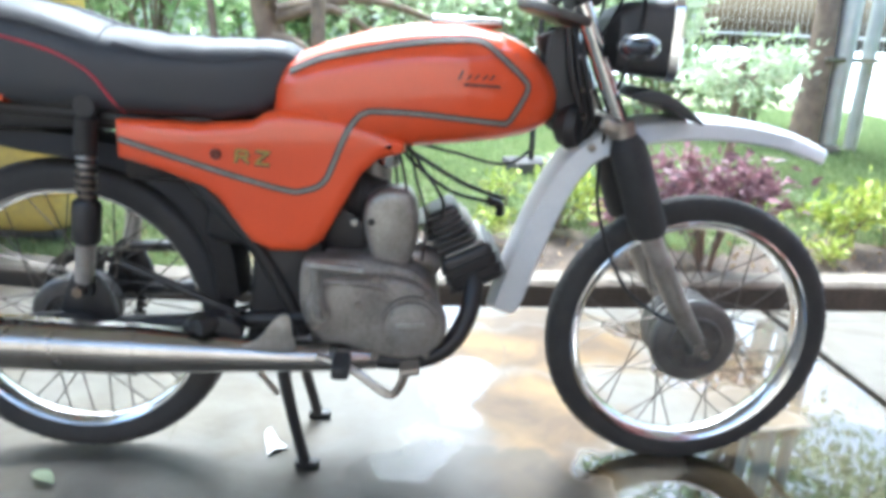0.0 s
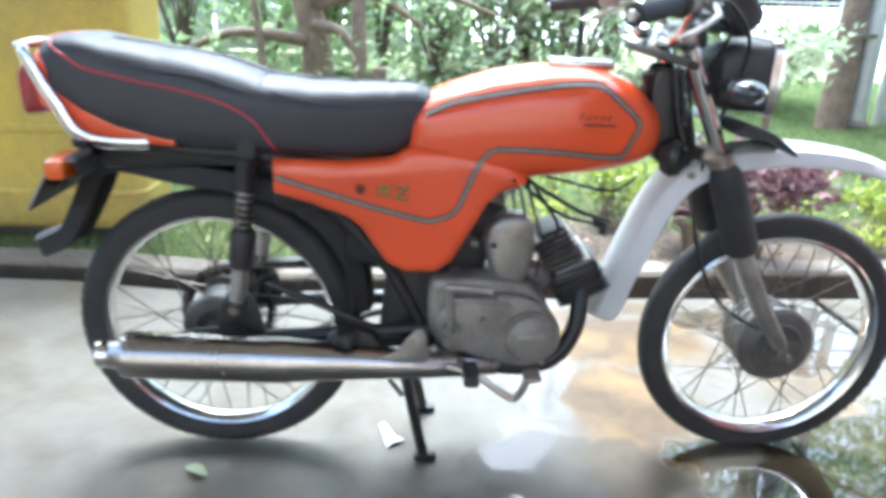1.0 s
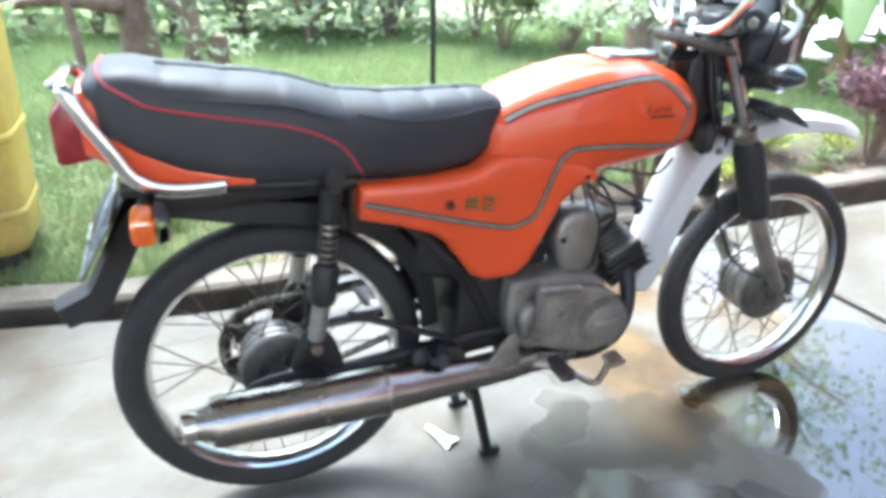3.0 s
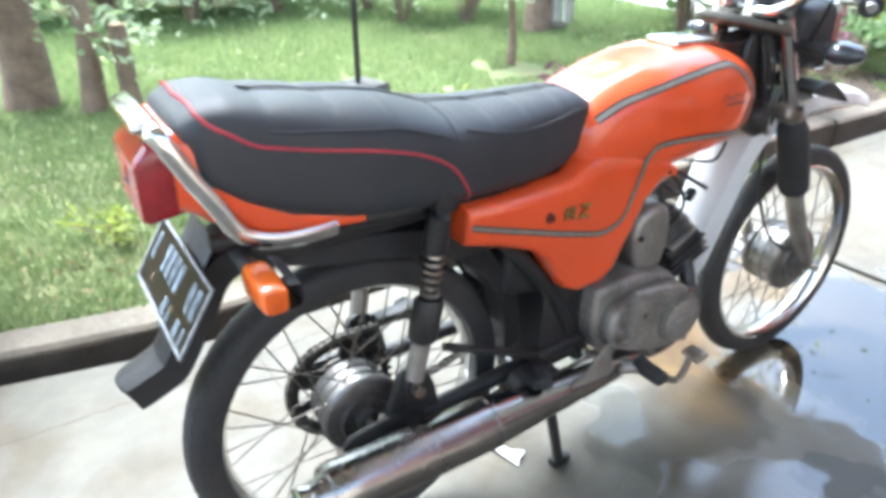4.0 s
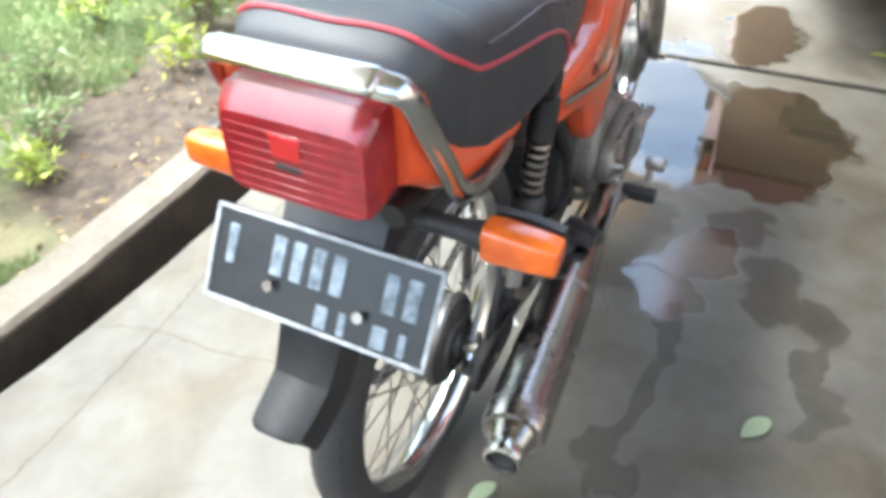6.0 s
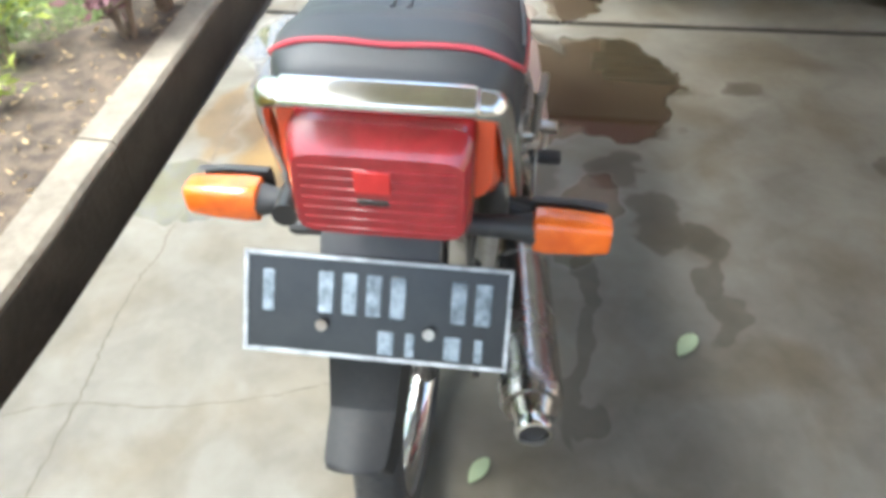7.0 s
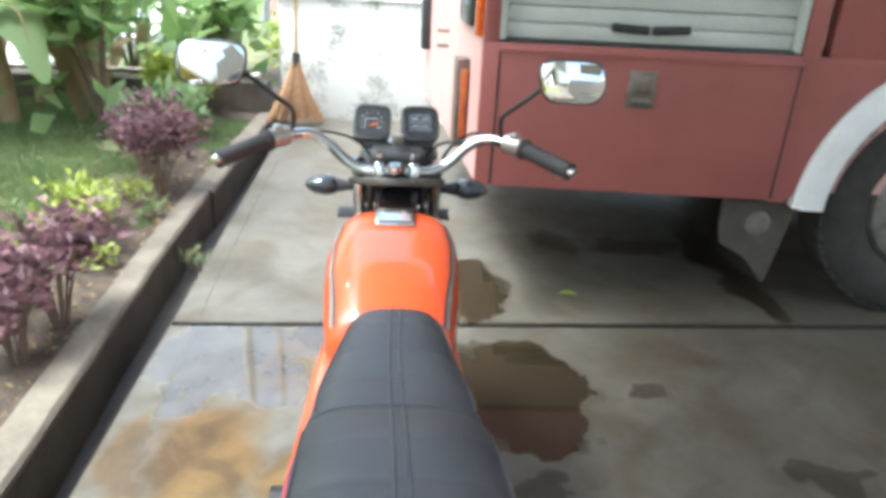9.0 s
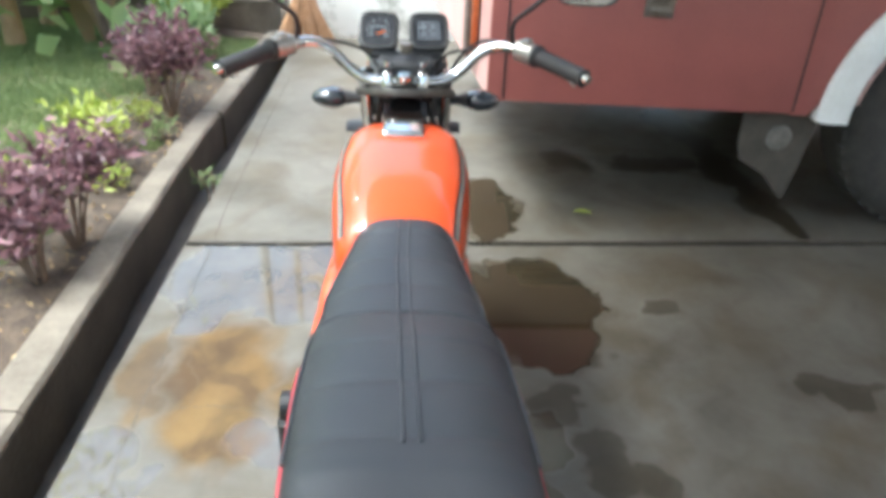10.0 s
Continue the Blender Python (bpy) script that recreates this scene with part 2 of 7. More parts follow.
def box(size, at=(0, 0, 0), rot=(0, 0, 0), bevel=0.0, seg=2, bm=None):
    b2 = bmesh.new()
    bmesh.ops.create_cube(b2, size=1.0, matrix=Matrix.Diagonal((*size, 1)))
    if bevel:
        bmesh.ops.bevel(b2, geom=b2.edges[:], offset=bevel, segments=seg, profile=0.5, affect="EDGES")
    bmesh.ops.transform(b2, matrix=pose(*at, *rot), verts=b2.verts)
    return merge(bm, b2)


def merge(bm, b2):
    """Adds b2 to bm."""
    if bm is None:
        return b2
    vs = [bm.verts.new(v.co) for v in b2.verts]
    b2.verts.index_update()
    for f in b2.faces:
        bm.faces.new([vs[v.index] for v in f.verts])
    b2.free()
    return bm


def rings(sections, closed=False, caps=True, bm=None, loop=True):
    """A skin over rings of points with the same count each."""
    bm = bm or bmesh.new()
    rows = [[bm.verts.new(p) for p in s] for s in sections]
    n = len(rows[0])
    pairs = list(zip(rows, rows[1:])) + ([(rows[-1], rows[0])] if closed else [])
    for a, b in pairs:
        for i in range(n if loop else n - 1):
            j = (i + 1) % n
            bm.faces.new((a[i], a[j], b[j], b[i]))
    if caps and not closed and loop:
        bm.faces.new(rows[0][::-1])
        bm.faces.new(rows[-1])
    return bm


def curve_points(pts, steps=6):
    """A smooth line through the points."""
    pts = [Vector(p) for p in pts]
    out = []
    for i in range(len(pts) - 1):
        p0, p1, p2, p3 = pts[max(i - 1, 0)], pts[i], pts[i + 1], pts[min(i + 2, len(pts) - 1)]
        for k in range(steps):
            t = k / steps
            out.append(0.5 * ((2 * p1) + (p2 - p0) * t + (2 * p0 - 5 * p1 + 4 * p2 - p3) * t * t + (3 * p1 - p0 - 3 * p2 + p3) * t ** 3))
    out.append(pts[-1])
    return out


def tube(pts, r, seg=10, smooth=6, bm=None, flat=1.0, closed=False):
    """A round (or flattened) bar along a line; r is one radius or one for each given point."""
    n0 = len(pts)
    line = curve_points(pts, smooth) if smooth > 1 else [Vector(p) for p in pts]
    secs = []
    up = Vector((0, 0, 1))
    last = None
    for i, p in enumerate(line):
        d = (line[min(i + 1, len(line) - 1)] - line[max(i - 1, 0)]).normalized()
        if last is None:
            a = d.cross(up)
            if a.length < 0.01:
                a = d.cross(Vector((0, 1, 0)))
        else:
            a = last - d * last.dot(d)
        a.normalize()
        last = a
        b = a.cross(d)
        if isinstance(r, (int, float)):
            rad = r
        else:
            f = i / max(len(line) - 1, 1) * (n0 - 1)
            k = min(int(f), n0 - 2)
            rad = r[k] + (r[k + 1] - r[k]) * (f - k)
        secs.append([p + a * math.cos(2 * math.pi * j / seg) * rad + b * math.sin(2 * math.pi * j / seg) * rad * flat for j in range(seg)])
    return rings(secs, bm=bm)


def lathe(profile, seg=32, m=None, bm=None):
    """Turns (radius, along) pairs round the local y axis."""
    secs = [[Vector((math.sin(2 * math.pi * j / seg) * r, a, math.cos(2 * math.pi * j / seg) * r)) for j in range(seg)] for r, a in profile]
    b2 = rings(secs)
    if m is not None:
        bmesh.ops.transform(b2, matrix=m, verts=b2.verts)
    return merge(bm, b2)


def prism(outline, y0, y1, bevel=0.0, seg=2, bm=None):
    """An outline in x and z, drawn out from y0 to y1, with rounded edges."""
    b2 = bmesh.new()
    a = [b2.verts.new((x, y0, z)) for x, z in outline]
    c = [b2.verts.new((x, y1, z)) for x, z in outline]
    b2.faces.new(a)
    b2.faces.new(c[::-1])
    n = len(a)
    for i in range(n):
        b2.faces.new((a[i], c[i], c[(i + 1) % n], a[(i + 1) % n]))
    bmesh.ops.recalc_face_normals(b2, faces=b2.faces)
    if bevel:
        es = [e for e in b2.edges if abs(e.verts[0].co.y - e.verts[1].co.y) < 1e-6]
        bmesh.ops.bevel(b2, geom=es, offset=bevel, segments=seg, profile=0.5, affect="EDGES", clamp_overlap=True)
    return merge(bm, b2)


def round_outline(pts, steps=4):
    """A smooth closed outline through points (x, z)."""
    n = len(pts)
    out = []
    for i in range(n):
        p0, p1, p2, p3 = (Vector(pts[(i + k) % n]) for k in (-1, 0, 1, 2))
        for k in range(steps):
            t = k / steps
            out.append(tuple(0.5 * ((2 * p1) + (p2 - p0) * t + (2 * p0 - 5 * p1 + 4 * p2 - p3) * t * t + (3 * p1 - p0 - 3 * p2 + p3) * t ** 3)))
    return out


def lerp_table(table, x):
    """Smooth values between rows (x, a, b, ...)."""
    if x <= table[0][0]:
        return table[0][1:]
    for r0, r1 in zip(table, table[1:]):
        if x <= r1[0]:
            t = (x - r0[0]) / (r1[0] - r0[0])
            return tuple(a + (b - a) * t for a, b in zip(r0[1:], r1[1:]))
    return table[-1][1:]


def super_ring(x, cy, zb, zt, w, n_top=2.6, n_bot=3.5, seg=36):
    """A cross-section in y and z at x: rounded box between zb and zt."""
    zc, h = (zb + zt) / 2, (zt - zb) / 2
    out = []
    for j in range(seg):
        a = 2 * math.pi * j / seg
        c, s = math.cos(a), math.sin(a)
        e = n_top if s > 0 else n_bot
        out.append(Vector((x, cy + w * math.copysign(abs(c) ** (2 / e), c), zc + h * math.copysign(abs(s) ** (2 / e), s))))
    return out


# ---- floor, gutter, kerb, garden ground ----
def wet_floor_mat():
    """Cement screed: pale and dry, with damp brown stains and a thin film of standing water."""
    m = bpy.data.materials.new("damp_cement_floor")
    m.use_nodes = True
    nt = m.node_tree
    L = nt.links.new
    b = nt.nodes["Principled BSDF"]
    tc = nt.nodes.new("ShaderNodeTexCoord")

    def noise_node(scale, detail=6, dist=0.0):
        n = nt.nodes.new("ShaderNodeTexNoise")
        n.inputs["Scale"].default_value, n.inputs["Detail"].default_value, n.inputs["Distortion"].default_value = scale, detail, dist
        L(tc.outputs["Object"], n.inputs["Vector"])
        return n

    def math_node(op, a, c=0.5, third=None):
        n = nt.nodes.new("ShaderNodeMath")
        n.operation = op
        for i, v in enumerate((a, c, third)):
            if v is None:
                continue
            if isinstance(v, (int, float)):
                n.inputs[i].default_value = v
            else:
                L(v, n.inputs[i])
        return n.outputs[0]

    sep = nt.nodes.new("ShaderNodeSeparateXYZ")
    wob = noise_node(4.0, 2)
    wob2 = noise_node(13.0, 1.5)
    wsum = nt.nodes.new("ShaderNodeVectorMath")
    wsum.operation = "MULTIPLY_ADD"
    L(wob.outputs["Color"], wsum.inputs[0])
    wsum.inputs[1].default_value = (0.26, 0.26, 0)
    L(tc.outputs["Object"], wsum.inputs[2])
    wsum2 = nt.nodes.new("ShaderNodeVectorMath")
    wsum2.operation = "MULTIPLY_ADD"
    L(wob2.outputs["Color"], wsum2.inputs[0])
    wsum2.inputs[1].default_value = (0.09, 0.09, 0)
    L(wsum.outputs[0], wsum2.inputs[2])
    off = nt.nodes.new("ShaderNodeVectorMath")
    off.operation = "SUBTRACT"
    L(wsum2.outputs[0], off.inputs[0])
    off.inputs[1].default_value = (0.175, 0.175, 0)
    L(off.outputs[0], sep.inputs[0])

    def blobs(items, soft):
        """How wet it is inside the ellipses (x, y, rx, ry, strength), with ragged edges."""
        total = None
        for x, y, rx, ry, *force in items:
            dx = math_node("MULTIPLY", math_node("SUBTRACT", sep.outputs[0], x), 1 / rx)
            dy = math_node("MULTIPLY", math_node("SUBTRACT", sep.outputs[1], y), 1 / ry)
            d = math_node("SQRT", math_node("ADD", math_node("MULTIPLY", dx, dx), math_node("MULTIPLY", dy, dy)))
            mr = nt.nodes.new("ShaderNodeMapRange")
            mr.inputs[1].default_value, mr.inputs[2].default_value = 1 + soft, 1 - soft
            mr.inputs[4].default_value = force[0] if force else 1.0
            L(d, mr.inputs[0])
            total = mr.outputs[0] if total is None else math_node("MAXIMUM", total, mr.outputs[0])
        return total

    stain = blobs(STAINS, 0.09)
    ochre = blobs(OCHRE, 0.25)
    water = blobs(WATER, 0.10)
    base = nt.nodes.new("ShaderNodeValToRGB")
    base.color_ramp.elements[0].position, base.color_ramp.elements[1].position = 0.35, 0.7
    base.color_ramp.elements[0].color, base.color_ramp.elements[1].color = (0.070, 0.063, 0.050, 1), (0.140, 0.129, 0.107, 1)
    big = noise_node(1.7, 8, 0.6)
    fine = noise_node(38, 8)
    mottle = noise_node(8.5, 7, 0.65)
    grey = math_node("MULTIPLY_ADD", mottle.outputs[0], 0.34, math_node("MULTIPLY", big.outputs[0], 0.56))
    L(math_node("MULTIPLY_ADD", fine.outputs[0], 0.10, grey), base.inputs[0])

    def mixc(fac, a, c):
        n = nt.nodes.new("ShaderNodeMix")
        n.data_type = "RGBA"
        L(fac, n.inputs[0])
        L(a, n.inputs[6])
        if isinstance(c, tuple):
            n.inputs[7].default_value = (*c, 1)
        else:
            L(c, n.inputs[7])
        return n.outputs[2]

    dark = nt.nodes.new("ShaderNodeMix")
    dark.data_type, dark.blend_type = "RGBA", "MULTIPLY"
    dark.inputs[0].default_value = 1
    L(base.outputs[0], dark.inputs[6])
    dark.inputs[7].default_value = (0.23, 0.185, 0.108, 1)
    ob = nt.nodes.new("ShaderNodeMix")
    ob.data_type, ob.blend_type = "RGBA", "MULTIPLY"
    ob.inputs[0].default_value = 1
    rust = nt.nodes.new("ShaderNodeValToRGB")
    rust.color_ramp.elements[0].position, rust.color_ramp.elements[1].position = 0.40, 0.62
    rust.color_ramp.elements[0].color, rust.color_ramp.elements[1].color = (0.58, 0.35, 0.11, 1), (1.14, 0.76, 0.26, 1)
    L(noise_node(5.5, 6, 0.6).outputs[0], rust.inputs[0])
    L(rust.outputs[0], ob.inputs[7])
    # half-dried brown blotches and a damp, dirty edge along the open joint
    blot = noise_node(3.6, 9, 0.5)
    bl = nt.nodes.new("ShaderNodeMapRange")
    bl.inputs[1].default_value, bl.inputs[2].default_value, bl.inputs[4].default_value = 0.46, 0.66, 0.75
    L(blot.outputs[0], bl.inputs[0])
    raw = nt.nodes.new("ShaderNodeSeparateXYZ")
    L(tc.outputs["Object"], raw.inputs[0])
    line = math_node("ADD", math_node("MULTIPLY_ADD", raw.outputs[1], 0.0365, raw.outputs[0]), -1.2744)
    away = math_node("ADD", math_node("ABSOLUTE", line), math_node("MULTIPLY_ADD", wob2.outputs[0], 0.03, -0.015))
    edge = nt.nodes.new("ShaderNodeMapRange")
    edge.inputs[1].default_value, edge.inputs[2].default_value, edge.inputs[4].default_value = 0.028, 0.016, 0.8
    L(away, edge.inputs[0])
    tint = nt.nodes.new("ShaderNodeMix")
    tint.data_type, tint.blend_type = "RGBA", "MULTIPLY"
    L(bl.outputs[0], tint.inputs[0])
    L(base.outputs[0], tint.inputs[6])
    tint.inputs[7].default_value = (0.72, 0.64, 0.50, 1)
    L(tint.outputs[2], ob.inputs[6])
    screed = mixc(edge.outputs[0], tint.outputs[2], (0.035, 0.029, 0.021))
    col = mixc(math_node("MULTIPLY", ochre, 0.92), screed, ob.outputs[2])
    col = mixc(math_node("MULTIPLY", stain, 0.9), col, dark.outputs[2])
    wetdark = nt.nodes.new("ShaderNodeMix")
    wetdark.data_type, wetdark.blend_type = "RGBA", "MULTIPLY"
    L(math_node("MULTIPLY", water, 0.55), wetdark.inputs[0])
    L(col, wetdark.inputs[6])
    wetdark.inputs[7].default_value = (0.66, 0.60, 0.50, 1)
    cr = nt.nodes.new("ShaderNodeTexVoronoi")
    cr.feature, cr.inputs["Scale"].default_value = "DISTANCE_TO_EDGE", 0.9
    L(wsum2.outputs[0], cr.inputs["Vector"])
    crack = nt.nodes.new("ShaderNodeMapRange")
    crack.inputs[1].default_value, crack.inputs[2].default_value = 0.004, 0.0015
    L(cr.outputs["Distance"], crack.inputs[0])
    fin = mixc(math_node("MULTIPLY", crack.outputs[0], 0.16), wetdark.outputs[2], (0.09, 0.075, 0.055))
    L(fin, b.inputs["Base Color"])
    rough = math_node("MULTIPLY_ADD", big.outputs[0], 0.30, math_node("MULTIPLY_ADD", fine.outputs[0], 0.06, 0.31))
    rough = math_node("SUBTRACT", rough, math_node("MULTIPLY", stain, 0.10))
    rough = math_node("ADD", rough, math_node("MULTIPLY", ochre, 0.08))
    n = nt.nodes.new("ShaderNodeMix")
    L(water, n.inputs[0])
    L(rough, n.inputs[2])
    n.inputs[3].default_value = 0.03
    L(n.outputs[0], b.inputs["Roughness"])
    L(math_node("MULTIPLY_ADD", water, 0.70, 0.25), b.inputs["Specular IOR Level"])
    bp = nt.nodes.new("ShaderNodeBump")
    bp.inputs["Distance"].default_value = 0.004
    L(math_node("SUBTRACT", 0.25, math_node("MULTIPLY", math_node("MAXIMUM", math_node("MAXIMUM", water, stain), ochre), 0.25)), bp.inputs["Strength"])
    L(fine.outputs[0], bp.inputs["Height"])
    L(bp.outputs[0], b.inputs["Normal"])
    return m


STAINS = [(0.84, -0.43, 0.33, 0.21, 0.95), (0.62, -0.45, 0.12, 0.16, 0.95), (1.62, -0.36, 0.30, 0.10, 0.9), (0.865, -0.865, 0.06, 0.075, 0.7), (0.42, -1.27, 0.05, 0.10, 0.7), (2.2, -0.78, 0.17, 0.10, 0.7), (2.14, -1.2, 0.11, 0.25, 0.9), (1.62, -1.58, 0.30, 0.08, 1.0), (2.2, -1.56, 0.40, 0.10, 1.0), (2.85, -1.5, 0.4, 0.12, 1.0),
          (0.33, -0.41, 0.10, 0.07, 0.7), (0.14, -0.52, 0.13, 0.07, 0.62), (0.06, -0.62, 0.08, 0.06, 0.62), (-0.10, -0.62, 0.09, 0.03, 0.6), (-0.20, -0.65, 0.06, 0.03, 0.5), (-0.11, -0.31, 0.08, 0.035, 0.6), (-0.35, -0.30, 0.22, 0.024, 0.5), (-0.50, -0.33, 0.04, 0.03, 0.5), (0.28, -0.12, 0.16, 0.13, 0.7), (0.85, -0.20, 0.32, 0.20, 0.95), (0.93, -0.02, 0.28, 0.15, 0.9), (0.14, -0.10, 0.18, 0.14, 0.65), (1.05, -0.05, 0.16, 0.18, 0.7)]
OCHRE = [(0.44, 0.53, 0.30, 0.16), (0.24, 0.50, 0.16, 0.13), (0.45, 0.75, 0.24, 0.05, 0.7), (0.38, 0.16, 0.16, 0.24), (0.36, -0.08, 0.13, 0.10, 0.8), (1.0, 0.3, 0.25, 0.2, 0.5)]
WATER = [(0.84, -0.42, 0.33, 0.21), (0.86, -0.06, 0.36, 0.20), (0.56, -0.16, 0.11, 0.20), (0.62, -0.42, 0.12, 0.16),
         (1.02, 0.60, 0.24, 0.24), (0.80, 0.66, 0.16, 0.12), (0.82, 0.36, 0.14, 0.10), (0.18, 0.30, 0.07, 0.18, 0.85), (0.09, 0.0, 0.07, 0.12, 0.6), (0.10, 0.77, 0.15, 0.09), (0.02, 0.66, 0.07, 0.07),
         (0.02, -0.28, 0.13, 0.08, 0.75), (0.20, -0.36, 0.12, 0.09, 0.7), (1.12, 0.25, 0.12, 0.25), (1.60, -0.33, 0.30, 0.11), (1.36, -0.08, 0.10, 0.12, 0.8)]
FLOOR = wet_floor_mat()

ground_root = finish("ground", box((160, 160, 0.5), (0, 0, -0.68)), SOIL, smooth=0)
tagged(ground_root, "bare brown earth under the whole plot", "ground", kind="structure")


def slab(name, corners, z, depth, material, label):
    bm = bmesh.new()
    a = [bm.verts.new((x, y, z)) for x, y in corners]
    c = [bm.verts.new((x, y, z - depth)) for x, y in corners]
    bm.faces.new(a)
    bm.faces.new(c[::-1])
    for i in range(len(a)):
        j = (i + 1) % len(a)
        bm.faces.new((a[i], c[i], c[j], a[j]))
    top = [e for e in bm.edges if e.verts[0].co.z > z - 1e-5 and e.verts[1].co.z > z - 1e-5]
    bmesh.ops.bevel(bm, geom=top, offset=0.006, segments=2, profile=0.5, affect="EDGES")
    ob = finish(name, bm, material, smooth=0)
    return tagged(ob, label, "floor", kind="structure")


# the screed is cast in two bays with a deep open joint between them
jx = lambda y: 1.243 - 0.0365 * (y - 0.86)
# the drive's edge and the kerb wander a little: x, floor edge, kerb front, kerb back
EDGE = [(-9.0, 0.98, 1.09, 1.22), (-1.75, 0.955, 1.065, 1.19), (-1.35, 0.925, 1.035, 1.17), (-1.05, 0.870, 0.985, 1.115), (-0.8, 0.822, 0.950, 1.078), (-0.5, 0.803, 0.945, 1.07), (-0.1, 0.812, 0.968, 1.095),
        (0.5, 0.832, 1.0, 1.13), (1.05, 0.848, 1.03, 1.155), (1.7, 0.868, 1.066, 1.19), (2.4, 0.89, 1.09, 1.215), (4.4, 0.95, 1.11, 1.24), (13.1, 0.95, 1.11, 1.24)]
along = lambda x, k: lerp_table(EDGE, x)[k]
floor_bay = slab("floor", [(-9, -8.9), (jx(-8.9) - 0.012, -8.9), (jx(0.855) - 0.012, 0.855)] + [(x, along(x, 0)) for x in (1.0, 0.75, 0.5, 0.25, 0.0, -0.2, -0.4, -0.6, -0.75, -0.9, -1.05, -1.2, -1.35, -1.6, -1.9, -9)], 0.0, 0.2, FLOOR, "damp grey cement driveway floor with puddles and stains")
floor_far = slab("floor", [(jx(-8.9) + 0.012, -8.9), (9, -8.9), (9, 1.0), (4.3, 0.95), (2.4, 0.89), (1.7, 0.868), (jx(0.855) + 0.012, 0.855)], 0.0, 0.2, FLOOR, "damp grey cement floor bay running under the truck")


def crack(points, width, parent, seed):
    """A hairline crack in the screed: a thin ragged line of dirt."""
    rnd = random.Random(seed)
    line = curve_points([(x, y, 0) for x, y in points], 14)
    rows = []
    for i, p in enumerate(line):
        d = (line[min(i + 1, len(line) - 1)] - line[max(i - 1, 0)]).normalized()
        n = Vector((-d.y, d.x, 0))
        c = p + n * rnd.uniform(-0.0035, 0.0035)
        w = width * rnd.uniform(0.35, 1.0)
        rows.append([c + n * w * 0.5 + Vector((0, 0, 0.0008)), c - n * w * 0.5 + Vector((0, 0, 0.0008))])
    part("crack", rings(rows, loop=False, caps=False), CRACK, parent)


CRACK = mat("crack_dirt", (0.075, 0.062, 0.044), (0.05, 0.041, 0.030), 0.8, scale=40)
crack([(-1.2, 0.64), (-0.85, 0.655), (-0.56, 0.672), (-0.40, 0.691), (-0.237, 0.70), (-0.134, 0.688), (-0.061, 0.698), (0.061, 0.684), (0.159, 0.699), (0.37, 0.708), (0.606, 0.718), (0.85, 0.735), (1.23, 0.75)], 0.0065, floor_bay, 1)
crack([(-0.62, 0.80), (-0.577, 0.687), (-0.563, 0.496), (-0.519, 0.317), (-0.469, 0.194), (-0.44, 0.02)], 0.0042, floor_bay, 2)
crack([(0.30, 0.70), (0.33, 0.52), (0.31, 0.36), (0.36, 0.2)], 0.0035, floor_bay, 3)
crack([(1.27, 0.755), (1.588, 0.778), (1.965, 0.792), (2.56, 0.815), (3.2, 0.835), (3.6, 0.845)], 0.0065, floor_far, 4)
crack([(-0.10, -0.20), (0.02, -0.16), (0.10, -0.24), (0.05, -0.36)], 0.0035, floor_bay, 5)
finish("trim", box((5.2, 0.05, 0.05), (jx(-1.79), -1.79, -0.10), (0, 0, 92.09)), GUTTER)["kind"] = "structure"

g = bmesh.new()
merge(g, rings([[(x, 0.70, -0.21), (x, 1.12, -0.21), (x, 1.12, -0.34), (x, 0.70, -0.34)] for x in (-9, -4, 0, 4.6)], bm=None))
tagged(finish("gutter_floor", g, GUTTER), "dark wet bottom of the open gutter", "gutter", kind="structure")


def kerb_run(x0, x1, group):
    """Lengths of kerb with worn edges; a dark sheet covers the face to the gutter."""
    x = x0
    rnd = random.Random(5)
    while x < x1:
        ln = 2.3 + rnd.uniform(-0.2, 0.2)
        dy = 0.012 * rnd.uniform(-1, 1)
        secs = []
        for k in range(33):
            xx = x + 0.004 + (ln - 0.008) * k / 32
            wv = 0.006 * noise.noise((xx * 3, 0, 0)) + dy
            f, b = along(xx, 1) + wv, along(xx, 2) + wv * 0.5
            chip = 0.004 * max(0.0, noise.noise((xx * 14, 5, 0)))
            secs.append([(xx, f, -0.32), (xx, f, 0.012 - chip), (xx, f + 0.012 + chip, 0.026), (xx, b - 0.015, 0.03), (xx, b, 0.015), (xx, b, -0.32)])
        ob = finish("kerb", rings(secs), KERB, smooth=30)
        tagged(ob, "worn beige concrete kerb along the open gutter", "kerb", group, "structure")
        # dark brown sheet over the face, from just under the lip down
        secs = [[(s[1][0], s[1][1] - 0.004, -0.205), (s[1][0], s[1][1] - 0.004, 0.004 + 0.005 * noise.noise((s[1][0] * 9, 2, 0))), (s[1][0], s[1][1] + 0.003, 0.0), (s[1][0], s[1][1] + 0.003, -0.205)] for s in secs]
        f = part("dark_face", rings(secs), GUTTER, ob)
        x += ln


kerb_run(-9, 4.2, "kerb lengths")

# garden: earth that rises a little from the kerb, one sheet with swells
gm = bmesh.new()
NX, NY = 90, 60


def garden_z(x, y):
    r = min(max((y - along(x, 2)) / 0.5, 0), 1)
    return 0.012 + 0.05 * r + 0.03 * noise.noise((x * 0.9, y * 0.9, 3)) * r + 0.012 * noise.noise((x * 5, y * 5, 1)) * min(r * 3, 1)


